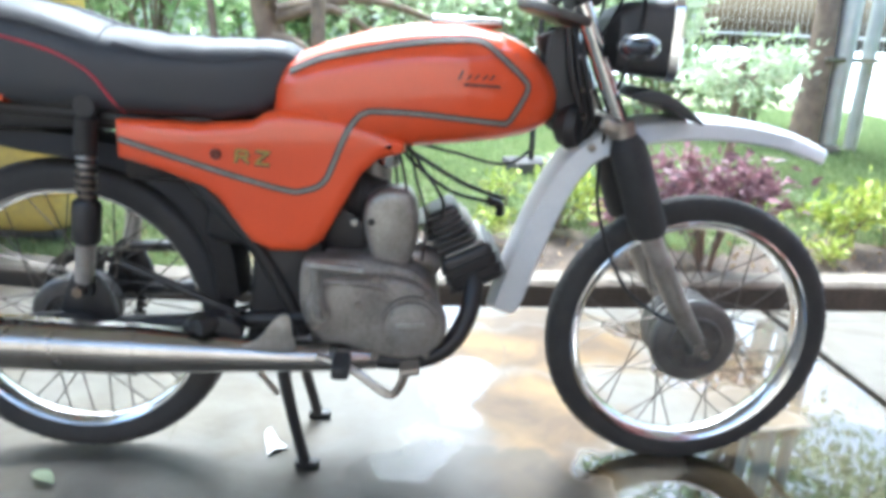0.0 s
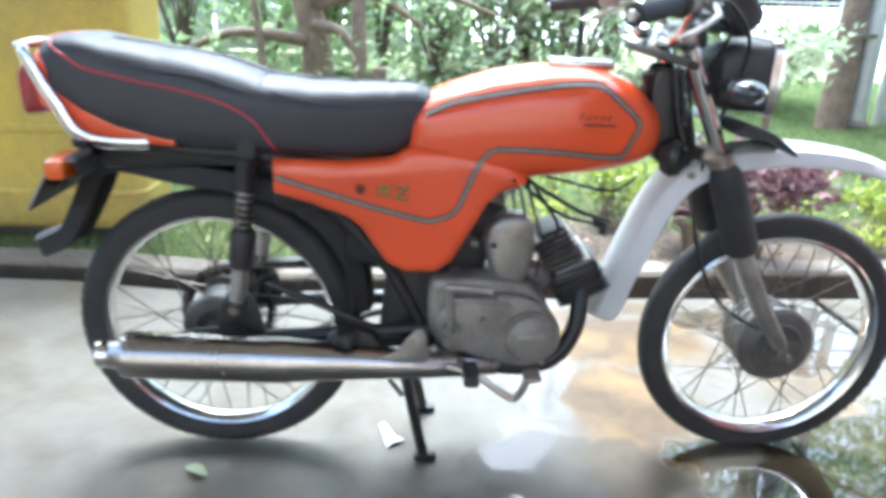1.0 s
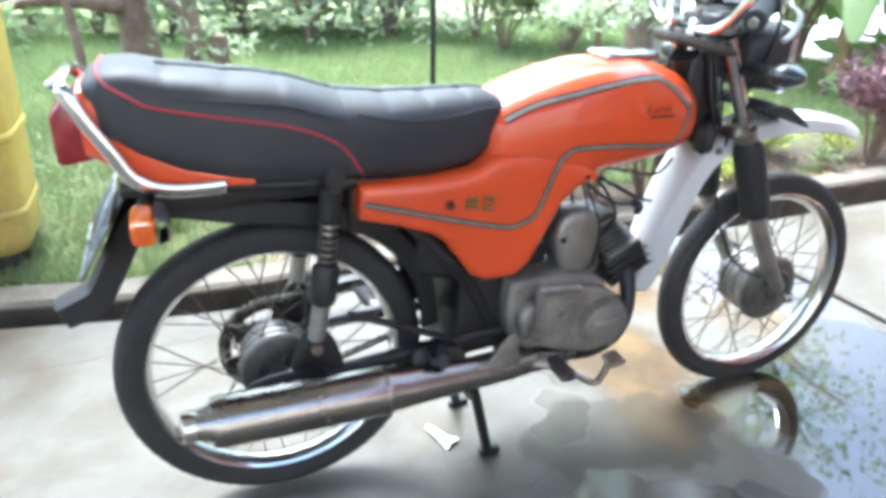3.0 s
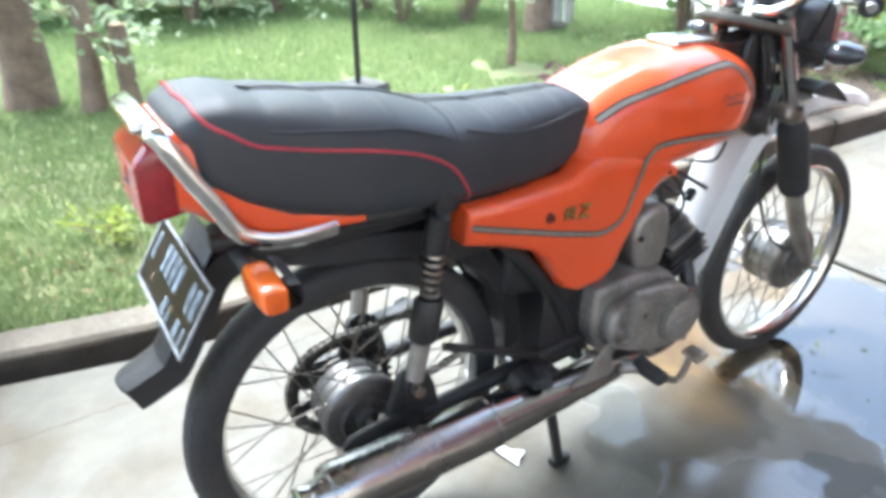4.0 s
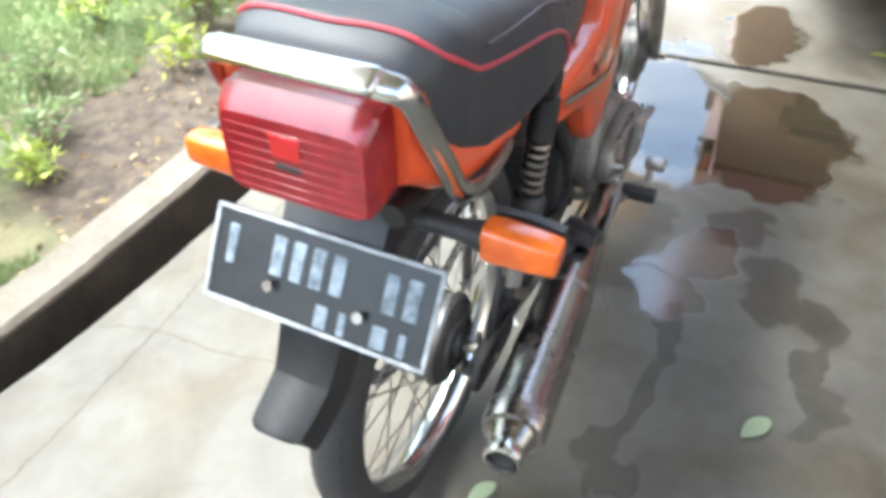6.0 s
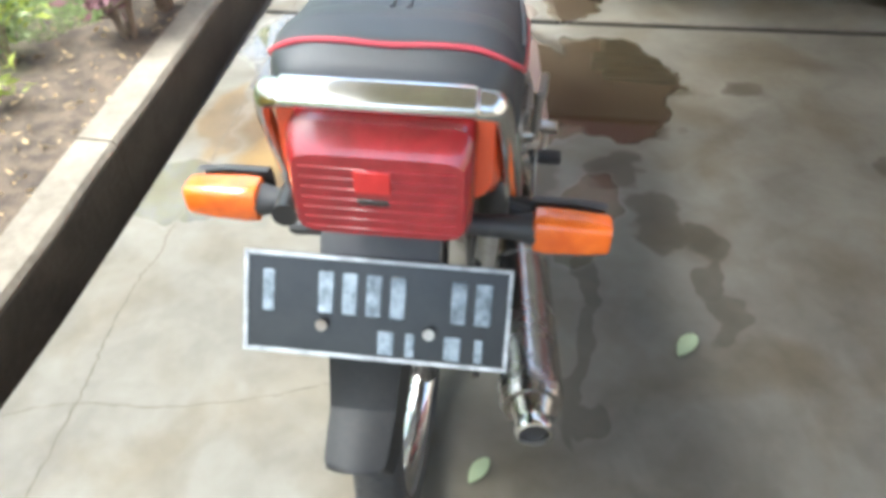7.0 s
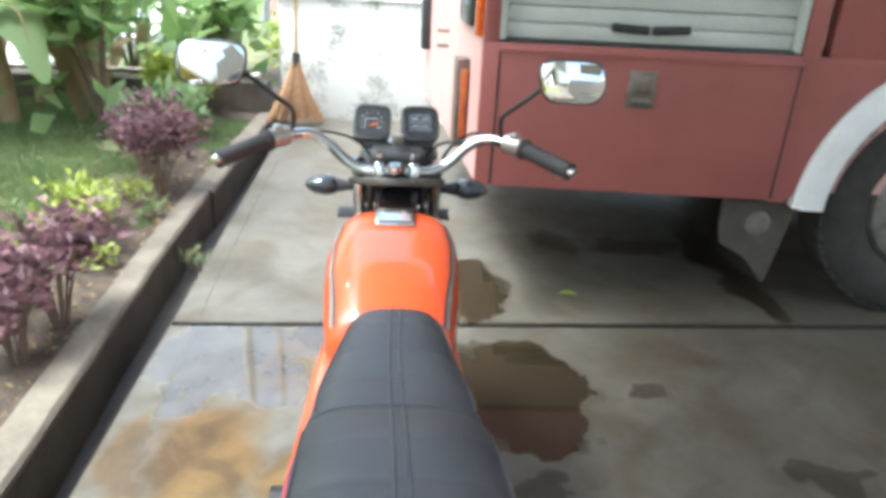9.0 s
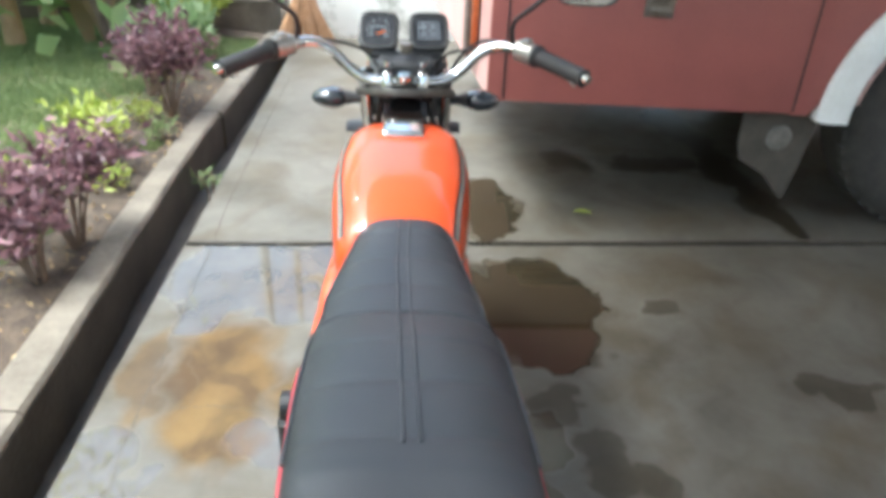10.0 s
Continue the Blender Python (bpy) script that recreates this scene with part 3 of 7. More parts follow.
rowsv = []
for iy in range(NY + 1):
    fy = iy / NY
    row = []
    for ix in range(NX + 1):
        x = -9 + 22 * ix / NX
        y = along(x, 2) - 0.03 + 0.022 * iy + 10.5 * fy ** 2.2
        row.append((x, y, garden_z(x, y)))
    rowsv.append(row)
tagged(finish("lawn", rings(rowsv, bm=gm, loop=False, caps=False), LAWN, smooth=180), "trodden green lawn with bare earth along the kerb", "lawn", kind="structure")

# road and far ground beyond the garden
tagged(finish("road", box((150, 66, 0.3), (0, 45.5, -0.06)), ROAD, smooth=0), "pale sunlit road beyond the garden", "road", kind="structure")

# the sunlit yard past the corner of the lawn, a low step up
bm = bmesh.new()
yard = [(4.62, 3.45), (14.0, 3.45), (14.0, 12.6), (6.75, 12.6), (5.4, 7.0)]
lo = [bm.verts.new((x, y, -0.1)) for x, y in yard]
hi = [bm.verts.new((x, y, 0.135)) for x, y in yard]
bm.faces.new(hi)
bm.faces.new(lo[::-1])
for i in range(len(yard)):
    bm.faces.new((lo[i], lo[(i + 1) % len(yard)], hi[(i + 1) % len(yard)], hi[i]))
bmesh.ops.bevel(bm, geom=[e for e in bm.edges if e.verts[0].co.z > 0 and e.verts[1].co.z > 0], offset=0.01, segments=2, profile=0.5, affect="EDGES")
tagged(finish("pavement", bm, ROAD, smooth=30), "pale sunlit concrete yard beyond the lawn", "pavement", kind="structure")

# walls and ceiling out of view, added to close and shade the driveway
w = box((26, 0.15, 3.6), (0, -6.5, 1.75))
tagged(finish("wall_unseen_side", w, BACKWALL), "unseen plain beige wall, added to close the driveway's side", "wall", kind="structure")
# unseen end wall: keeps sky light off the plate, tail and mirrors
w = box((0.15, 6.4, 2.7), (-5.6, -3.22, 1.3))
tagged(finish("wall_unseen_end", w, BACKWALL), "unseen plain beige wall, added to cut the light from behind", "wall", kind="structure")
# unseen ceiling; its edges are set by where the floor should darken
tagged(finish("ceiling", box((5.0, 4.3, 0.12), (-1.0, -1.17, 3.16)), ROOF), "unseen pale ceiling over the driveway, sized for its shade", "ceiling", kind="structure")


def waste_bin(x, y):
    """A large plastic bin: tapered body with rounded corners and moulded bands, a lid, castors under it."""
    B = thing("waste_bin", "large yellow plastic waste bin on black castors behind the kerb", "bin", at=pose(x, y, 0.0))
    W, D = 0.56, 0.18

    def ring(z, grow):
        hw, hd, r = W + grow, D + grow, 0.07
        out = []
        for cx, cy, a0 in ((hw - r, hd - r, 0), (-hw + r, hd - r, 90), (-hw + r, -hd + r, 180), (hw - r, -hd + r, 270)):
            for k in range(6):
                a = math.radians(a0 + 18 * k)
                out.append((cx + r * math.cos(a), cy + r * math.sin(a), z))
        return out

    prof = [(0.075, -0.05), (0.085, -0.025), (0.11, -0.008), (0.15, -0.002), (0.215, 0.0), (0.222, 0.006), (0.236, 0.006), (0.243, 0.001), (0.46, 0.006), (0.468, 0.013), (0.486, 0.013), (0.494, 0.007), (0.80, 0.014), (1.06, 0.02), (1.07, 0.035), (1.11, 0.035), (1.115, 0.02)]
    part("bin_body", rings([ring(z, g) for z, g in prof]), YELLOW, B, "scuffed yellow plastic body", 35)
    part("lid", rings([ring(1.116, 0.03), ring(1.15, 0.035), ring(1.19, 0.0), ring(1.22, -0.12)]), YELLOW, B, "closed yellow lid", 35)
    for sx in (-1, 1):
        for sy in (-1, 1):
            w = part("castor", lathe([(0.0, -0.02), (0.042, -0.02), (0.05, -0.012), (0.05, 0.012), (0.042, 0.02), (0.0, 0.02)], 20, pose(sx * (W - 0.10), sy * (D - 0.07), 0.05)), RUBBER, B, "black castor wheel")
            part("fork", box((0.05, 0.06, 0.05), (sx * (W - 0.10), sy * (D - 0.07), 0.075), bevel=0.006), DARKBAND, w)
    part("base", box((2 * W - 0.16, 2 * D - 0.12, 0.05), (0, 0, 0.062), bevel=0.01), DARKBAND, B, "dark underside")


waste_bin(-1.77, 1.42)


# ---- white wall, broom ----
def wall_far():
    secs = []
    bm = bmesh.new()
    box((0.14, 2.6, 0.98), (4.90, -0.27, 0.46), bevel=0.012, bm=bm)
    ob = finish("wall_white", bm, WALLW, smooth=30)
    tagged(ob, "low whitewashed garden wall streaked with black mould", "wall", kind="structure")
    part("coping", box((0.19, 2.64, 0.035), (4.90, -0.27, 0.965), bevel=0.008), WALLW, ob)


wall_far()


def broom():
    b = thing("broom", "long-handled broom of brown bristles leaning on the white wall", "broom", at=pose(4.52, 0.87, 0, 0, 9, 0))
    part("handle", tube([(0, 0, 0.5), (0.01, 0, 1.1), (0, 0, 1.75)], 0.016, 8), BAMBOO, b)
    part("binding", lathe([(0.03, 0.45), (0.034, 0.47), (0.034, 0.55), (0.028, 0.57)], 14, pose(0, 0, 0, 90, 0, 0)), BLACK, b)
    bm = bmesh.new()
    rnd = random.Random(8)
    for i in range(130):
        a = rnd.uniform(0, 6.28)
        r = math.sqrt(rnd.random())
        x0, y0 = 0.028 * r * math.cos(a), 0.028 * r * math.sin(a)
        x1, y1 = 0.08 * r * math.cos(a), 0.255 * r * math.sin(a)
        tube([(x0, y0, 0.5), ((x0 + x1) * 0.42, (y0 + y1) * 0.42, 0.27), (x1, y1, 0.02 + rnd.uniform(0, 0.05))], [0.006, 0.007, 0.004], 4, 2, bm)
    part("bristles", bm, BRISTLE, b, "splayed brown bristles")


broom()


# ---- fire truck ----
def truck():
    T = thing("truck", "dark red truck with a grey roller shutter and white wheel arch", "truck", at=pose(1.455, -0.283, 0, 0, 0, -91.2))
    # local x runs along the side towards the wheel, local y into the body
    zc, cx = 0.485, 1.90
    out = [(0.0, 0.525), (1.235, 0.505)]
    out += [(cx + 0.615 * math.cos(math.radians(a)), zc + 0.615 * math.sin(math.radians(a))) for a in range(172, 7, -11)]
    out += [(2.62, 0.50), (4.6, 0.50), (4.6, 1.06), (0.0, 1.06)]
    bm = prism(out, 0.0, 0.05, 0.006)
    part("lower_panel", bm, TRUCKRED, T, "dull red lower side panel")
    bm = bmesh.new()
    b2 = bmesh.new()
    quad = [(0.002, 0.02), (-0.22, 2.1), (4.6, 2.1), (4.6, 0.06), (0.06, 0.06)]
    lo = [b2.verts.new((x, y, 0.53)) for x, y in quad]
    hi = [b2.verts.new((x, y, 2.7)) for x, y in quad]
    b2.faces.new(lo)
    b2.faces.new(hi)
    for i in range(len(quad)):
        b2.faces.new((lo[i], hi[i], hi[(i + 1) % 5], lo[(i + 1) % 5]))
    # paler than the side because sunlight on this face is painted in
    part("body", b2, TRUCKPALE, T, "pinkish red rear body with sun glare put into its colour")
    # frame posts round the shutter
    part("corner_post", box((0.055, 0.06, 1.6), (0.03, 0.03, 1.86), bevel=0.008), TRUCKRED, T)
    part("post", box((0.07, 0.06, 2.2), (1.20, 0.028, 1.6), bevel=0.006), TRUCKRED, T)
    part("upper_panel", box((3.3, 0.05, 1.6), (2.92, 0.03, 1.86), bevel=0.006), TRUCKRED, T)
    part("shutter_rail", box((1.12, 0.04, 0.03), (0.61, 0.04, 1.058), bevel=0.004), DARKLINE, T, "dark rubber bottom rail")
    for x in (0.068, 1.15):
        part("guide", box((0.022, 0.05, 1.6), (x, 0.028, 1.87), bevel=0.003), SHUTTER, T)
    sh = part("shutter", box((1.08, 0.01, 1.6), (0.61, 0.062, 1.87)), SHUTTER, T, "grey-green roller shutter")
    for i in range(26):
        z = 1.075 + i * 0.058
        bm = prism([(0.08, z), (1.14, z), (1.14, z + 0.055), (0.08, z + 0.055)], 0.040, 0.056, 0.006)
        part("slat", bm, SHUTTER, sh)
    for x in (0.53, 0.68):
        h = part("pull_handle", box((0.14, 0.022, 0.03), (x, 0.022, 1.125), (0, 3 * (1 if x < 0.6 else -1), 0), 0.009, 3), PLASTIC, T, "black pull handle")
    lt = part("latch", box((0.105, 0.008, 0.135), (0.595, -0.004, 0.915), (0, 2, 0), 0.003), STEEL, T, "recessed steel latch plate")
    part("paddle", box((0.07, 0.012, 0.07), (0.597, -0.012, 0.935), (0, 2, 0), 0.006), STEEL, lt)
    part("lip", box((0.07, 0.012, 0.02), (0.594, -0.012, 0.872), (0, 2, 0), 0.005), STEEL, lt)
    # wheel arch
    secs = []
    for a in range(180, -3, -6):
        c, s = math.cos(math.radians(a)), math.sin(math.radians(a))
        secs.append([(cx + r * c, y, zc + r * s) for r, y in ((0.525, -0.035), (0.54, -0.05), (0.612, -0.045), (0.64, -0.02), (0.64, 0.03), (0.53, 0.03))])
    part("wheel_arch", rings(secs), TRUCKWHITE, T, "white painted wheel arch")
    part("arch_lining", prism([(cx + 0.62 * math.cos(math.radians(a)), zc + 0.62 * math.sin(math.radians(a))) for a in range(180, -1, -10)], 0.5, 0.54), BLACK, T)
    # wheel
    W = part("wheel", lathe([(0.20, -0.02), (0.26, 0.0), (0.275, 0.03), (0.275, 0.2)], 32, pose(cx, 0.06, zc - 0.005)), ALU, T, "steel truck wheel")
    tp = [(0.275, 0.02), (0.30, -0.005), (0.38, -0.02), (0.435, -0.012), (0.464, 0.012), (0.472, 0.03), (0.472, 0.19), (0.455, 0.22), (0.28, 0.22)]
    part("tyre", lathe(tp, 56, pose(cx, 0.06, zc - 0.012)), TRUCKTYRE, W, "big dusty black ribbed truck tyre")
    bm = bmesh.new()
    for i in range(44):
        a = 2 * math.pi * i / 44
        box((0.036, 0.05, 0.016), (0, 0, 0), (0, 0, 0), bm=bm)
        bm.verts.ensure_lookup_table()
        m = pose(cx, 0.085, zc - 0.012) @ pose(0, 0, 0, 0, math.degrees(a), 0) @ pose(0, 0, 0.467)
        bmesh.ops.transform(bm, matrix=m, verts=bm.verts[-8:])
    part("tread", bm, TRUCKTYRE, W)["kind"] = "stuff"
    part("hub", lathe([(0.12, -0.03), (0.13, 0.0), (0.16, 0.05), (0.2, 0.08)], 24, pose(cx, 0.07, zc - 0.012)), STEEL, W)
    # mud flap hangs before the wheel
    f = bmesh.new()
    merge(f, rings([[(1.015, y, 0.53), (1.32, y, 0.53), (1.315, y + 0.01, 0.44), (1.29, y + 0.012, 0.27), (1.252, y - 0.006, 0.13), (1.235, y - 0.01, 0.135), (1.15, y - 0.004, 0.235), (1.04, y, 0.295), (1.02, y, 0.36)] for y in (0.06, 0.072)]))
    fl = part("mudflap", f, FLAP, T, "bent dusty rubber mudflap with a round emblem")
    part("emblem", lathe([(0.052, 0.052), (0.048, 0.05), (0.044, 0.052), (0.0441, 0.056)], 24, pose(1.172, 0.0, 0.392)), ALU, fl)
    for dx, tilt in ((-0.016, 20), (0.0, -15), (0.016, 20)):
        part("emblem_mark", box((0.010, 0.004, 0.045), (1.172 + dx, 0.054, 0.392), (0, tilt, 0), 0.001, 1), ALU, fl)
    for gx, z0, z1 in ((0.062, 0.535, 1.04), (1.172, 0.515, 1.05)):
        part("panel_gap", box((0.007, 0.004, z1 - z0), (gx, -0.0012, (z0 + z1) / 2), (0, 0.5, 0)), DARKLINE, T)
    part("sill_strip", box((1.12, 0.012, 0.018), (0.62, -0.004, 1.035), (0, 0.2, 0), 0.003), TRUCKRED, T)
    # chassis and rear axle in the dark underneath
    part("chassis", box((4.4, 0.12, 0.16), (2.4, 0.55, 0.56), bevel=0.01), BLACK, T)
    part("chassis", box((4.4, 0.12, 0.16), (2.4, 1.4, 0.56), bevel=0.01), BLACK, T)
    part("axle", tube([(cx, 0.1, zc), (cx, 1.9, zc)], 0.07, 12, 1), BLACK, T)
    part("wheel", lathe([(0.2, 0.0), (0.455, 0.01), (0.472, 0.04), (0.472, 0.2), (0.445, 0.22), (0.2, 0.22)], 40, pose(cx, 1.75, zc - 0.012)), RUBBER, T)
    part("underbody", box((4.3, 1.45, 0.12), (2.4, 1.12, 0.57), bevel=0.02), BLACK, T, "dark tanks and frame under the truck")
    part("far_skirt", box((4.3, 0.05, 0.44), (2.42, 1.98, 0.36), bevel=0.01), TRUCKRED, T, "red skirt along the far side")
    # rear face: lamps, plate, fittings
    rm = pose(0, 0.02, 0, 0, 0, 96.0)
    for (u, z, wd, ht, mt, lb) in ((0.305, 0.78, 0.10, 0.36, BRACKET, "dull brown tail lamp bracket"), (0.246, 0.77, 0.020, 0.30, OLDAMBER, "dull amber lamp strip"), (1.75, 0.98, 0.12, 0.34, PLASTIC, "black side lamp housing")):
        bm = box((wd, 0.026 if mt is OLDAMBER else 0.060, ht), (u, 0.02, z), bevel=0.006)
        bmesh.ops.transform(bm, matrix=rm, verts=bm.verts)
        lamp = part("lamp", bm, mt, T, lb)
    bm = box((0.05, 0.03, 0.5), (0.035, 0.01, 1.32), bevel=0.01)
    bmesh.ops.transform(bm, matrix=rm, verts=bm.verts)
    part("marker_strip", bm, AMBER, T, "tall amber corner marker")
    bm = box((0.30, 0.012, 0.16), (0.33, 0.012, 1.17), bevel=0.004)
    bmesh.ops.transform(bm, matrix=rm, verts=bm.verts)
    pl = part("plate", bm, PLATE, T, "black number plate with unreadable marks")
    for k in range(4):
        bm = box((0.045, 0.006, 0.05), (0.235 + 0.06 * k, 0.021, 1.19))
        bmesh.ops.transform(bm, matrix=rm, verts=bm.verts)
        part("plate_mark", bm, PLATEMARK, pl)
    for z in (0.93, 1.0):
        bm = tube([(0.9, 0.0, z), (0.9, 0.05, z), (0.95, 0.05, z), (0.95, 0.0, z)], 0.008, 8, 1)
        bmesh.ops.transform(bm, matrix=rm, verts=bm.verts)
        part("hook", bm, STEEL, T)


truck()


# ---- motorcycle ----
from mathutils import geometry
from mathutils.bvhtree import BVHTree

FX, FZ, FR = 0.620, 0.286, 0.286      # front axle, tyre radius
RX, RZ_, RR = -0.580, 0.308, 0.297    # rear axle, just lifted by the centre stand
bike = thing("motorcycle", "orange motorcycle with a black seat, standing on its centre stand", "motorcycle")


def spoke_wheel(x, z, R, tw, name, hub_w, hub_r, steer=0):
    """A wheel with tyre, chromed rim, laced spokes and drum hub, as one part with sub-parts."""
    m = pose(x, 0, z)
    rim = R - 0.052
    prof = [(rim - 0.006, -0.020), (rim - 0.009, -0.015), (rim - 0.013, -0.010), (rim - 0.015, 0), (rim - 0.013, 0.010), (rim - 0.009, 0.015), (rim - 0.006, 0.020), (rim + 0.003, 0.025), (rim + 0.006, 0.023), (rim + 0.002, 0.014), (rim + 0.002, -0.014), (rim + 0.006, -0.023), (rim + 0.003, -0.025)]
    secs = [[m @ Vector((math.sin(2 * math.pi * j / 72) * r, a, math.cos(2 * math.pi * j / 72) * r)) for r, a in prof] for j in range(72)]
    W = part(name, rings(secs, closed=True), CHROME, bike, "spoked wheel with a chromed rim")
    n = 14
    tp = []
    for k in range(n + 1):
        a = math.pi * k / n
        tp.append((rim - 0.001 + (R - rim + 0.001) * math.sin(a) ** 0.75, -tw * math.cos(a) * (0.62 + 0.38 * math.sin(a))))
    secs = [[m @ Vector((math.sin(2 * math.pi * j / 72) * r, a, math.cos(2 * math.pi * j / 72) * r)) for r, a in tp] for j in range(72)]
    t = part("tyre", rings(secs, closed=True), RUBBER, W, "worn black road tyre")
    # shallow tread blocks that lie almost flush with the crown
    bm = bmesh.new()
    for j in range(72):
        a = 360 * j / 72
        for y, sk, dr, roll in ((-tw * 0.36, 24, 0.0042, 17), (0.0, -24, 0.0010, 0), (tw * 0.36, 24, 0.0042, -17)):
            b2 = box((0.015, tw * 0.26, 0.002), (0, 0, 0), (0, 0, sk))
            bmesh.ops.transform(b2, matrix=m @ pose(0, 0, 0, 0, a, 0) @ pose(0, y, R - dr, roll, 0, 0), verts=b2.verts)
            merge(bm, b2)
    part("tread", bm, RUBBER, W)["kind"] = "stuff"
    # hub
    hp = [(0.012, -hub_w + 0.004), (hub_r * 0.95, -hub_w + 0.006), (hub_r, -hub_w + 0.010), (hub_r, -hub_w + 0.018), (hub_r * 0.90, -hub_w + 0.022), (hub_r * 0.90, -0.012), (hub_r * 0.95, -0.010), (hub_r * 0.95, -0.004), (hub_r * 0.88, -0.002), (hub_r * 0.88, 0.014), (hub_r * 0.93, 0.016), (hub_r * 0.93, 0.022),
          (hub_r * 0.86, 0.024), (hub_r * 0.80, hub_w - 0.025), (hub_r * 0.92, hub_w - 0.02), (hub_r * 0.92, hub_w - 0.012), (hub_r * 0.5, hub_w), (0.012, hub_w + 0.01)]
    part("hub", lathe(hp, 40, m), DRUM, W, "bare metal drum hub")
    bp = [(0.010, -hub_w - 0.016), (0.020, -hub_w - 0.014), (0.024, -hub_w - 0.004), (hub_r * 0.52, -hub_w - 0.003), (hub_r * 0.56, -hub_w - 0.008), (hub_r * 0.62, -hub_w - 0.008), (hub_r * 0.66, -hub_w - 0.002), (hub_r * 0.86, -hub_w), (hub_r * 0.93, -hub_w + 0.004), (hub_r * 0.94, -hub_w + 0.010)]
    bpl = part("brake_plate", lathe(bp, 40, m), HUBDARK if x < 0 else HUBGREY, W, "grimy cast brake plate")
    for k in range(6):
        a = math.radians(60 * k + 18)
        part("web", box((0.007, 0.006, hub_r * 0.30), (x + math.sin(a) * hub_r * 0.40, -hub_w - 0.004, z + math.cos(a) * hub_r * 0.40), (0, math.degrees(a), 0), 0.002, 1), HUBDARK if x < 0 else HUBGREY, bpl)
    part("axle", tube([(x, -0.115, z), (x, 0.115, z)], 0.008, 8, 1), STEEL, W)
    for k in range(36):
        side = -1 if k % 2 else 1
        a0 = 2 * math.pi * k / 36
        cross = 0.62 * (1 if (k // 2) % 2 else -1)
        p0 = (x + math.sin(a0 + cross) * hub_r * 0.96, side * hub_w * 0.62, z + math.cos(a0 + cross) * hub_r * 0.96)
        p1 = (x + math.sin(a0) * (rim - 0.012), side * 0.004, z + math.cos(a0) * (rim - 0.012))
        part("spoke", tube([p0, p1], 0.0016, 5, 1), SPOKE, W)
    return W


spoke_wheel(FX, FZ, FR, 0.034, "front_wheel", 0.055, 0.086)
RW = spoke_wheel(RX, RZ_, RR, 0.045, "rear_wheel", 0.046, 0.076)

# tank
TANK = [(-0.186, 0.680, 0.748, 0.062), (-0.176, 0.668, 0.778, 0.090), (-0.155, 0.660, 0.804, 0.104), (-0.10, 0.650, 0.828, 0.114), (-0.02, 0.648, 0.852, 0.124), (0.06, 0.655, 0.866, 0.128), (0.14, 0.663, 0.868, 0.126),
        (0.20, 0.670, 0.858, 0.118), (0.25, 0.680, 0.838, 0.102), (0.285, 0.695, 0.808, 0.082), (0.308, 0.712, 0.772, 0.055), (0.316, 0.73, 0.75, 0.02)]


def tank_surface():
    secs = []
    for k in range(41):
        x = TANK[0][0] + (TANK[-1][0] - TANK[0][0]) * k / 40
        zb, zt, w = lerp_table(TANK, x)
        secs.append(super_ring(x, 0, zb, zt, w, 2.9, 3.6, 48))
    bm = rings(secs)
    for _ in range(2):
        bmesh.ops.smooth_vert(bm, verts=bm.verts, factor=0.35, use_axis_x=True, use_axis_y=True, use_axis_z=True)
    return bm


COVER = [(-0.43, 0.695), (-0.432, 0.632), (-0.363, 0.612), (-0.295, 0.586), (-0.27, 0.566), (-0.245, 0.528), (-0.22, 0.492), (-0.185, 0.474), (-0.125, 0.474), (-0.095, 0.495), (-0.065, 0.548), (-0.028, 0.615), (0.0, 0.64), (0.045, 0.655),
         (0.045, 0.668), (0.0, 0.690), (-0.06, 0.708), (-0.12, 0.716), (-0.165, 0.718), (-0.19, 0.712), (-0.212, 0.697), (-0.30, 0.690)]


def cover_depth(x, z):
    """How far out the side cover stands: fuller low down, tucked in beside the seat."""
    sm = lambda v: v * v * (3 - 2 * v)
    low = sm(min(max((-0.02 - x) / 0.34, 0), 1))
    tuck = sm(min(max((z - 0.67) / 0.14, 0), 1)) * sm(min(max((0.06 - x) / 0.22, 0), 1))
    return 0.122 + 0.011 * low - 0.020 * tuck


def cover_panel(side):
    """A side cover: an outlined panel that bulges outwards and turns in at its rim."""
    bm = bmesh.new()
    o = COVER
    rows = []
    n = len(o)
    for inset, back in ((0.0, 0.05), (0.0, 0.012), (0.004, 0.005), (0.012, 0.001), (0.02, 0.0)):
        row = []
        for i, (x, z) in enumerate(o):
            p, q = Vector(o[i - 1]), Vector(o[(i + 1) % n])
            t = (q - p).normalized()
            px, pz = x - t.y * inset, z + t.x * inset
            row.append(bm.verts.new((px, side * (cover_depth(px, pz) - back), pz)))
        rows.append(row)
    for a, b in zip(rows, rows[1:]):
        for i in range(n):
            j = (i + 1) % n
            bm.faces.new((a[i], a[j], b[j], b[i]))
    rim = [Vector((v.co.x, v.co.z)) for v in rows[-1]]
    pts = list(rim)
    gx = -0.42
    while gx < 0.05:
        gz = 0.48
        while gz < 0.81:
            if min((Vector((gx, gz)) - r).length for r in rim) > 0.010:
                pts.append(Vector((gx, gz)))
            gz += 0.015
        gx += 0.015
    vs, _, fs, *_ = geometry.delaunay_2d_cdt(pts, [], [list(range(len(rim)))], 1, 1e-6)
    made = [bm.verts.new((v.x, side * cover_depth(v.x, v.y), v.y)) for v in vs]
    for f in fs:
        bm.faces.new([made[k] for k in f])
    bmesh.ops.remove_doubles(bm, verts=bm.verts, dist=1e-5)
    for v in [v for v in bm.verts if not v.link_faces]:
        bm.verts.remove(v)
    return bm


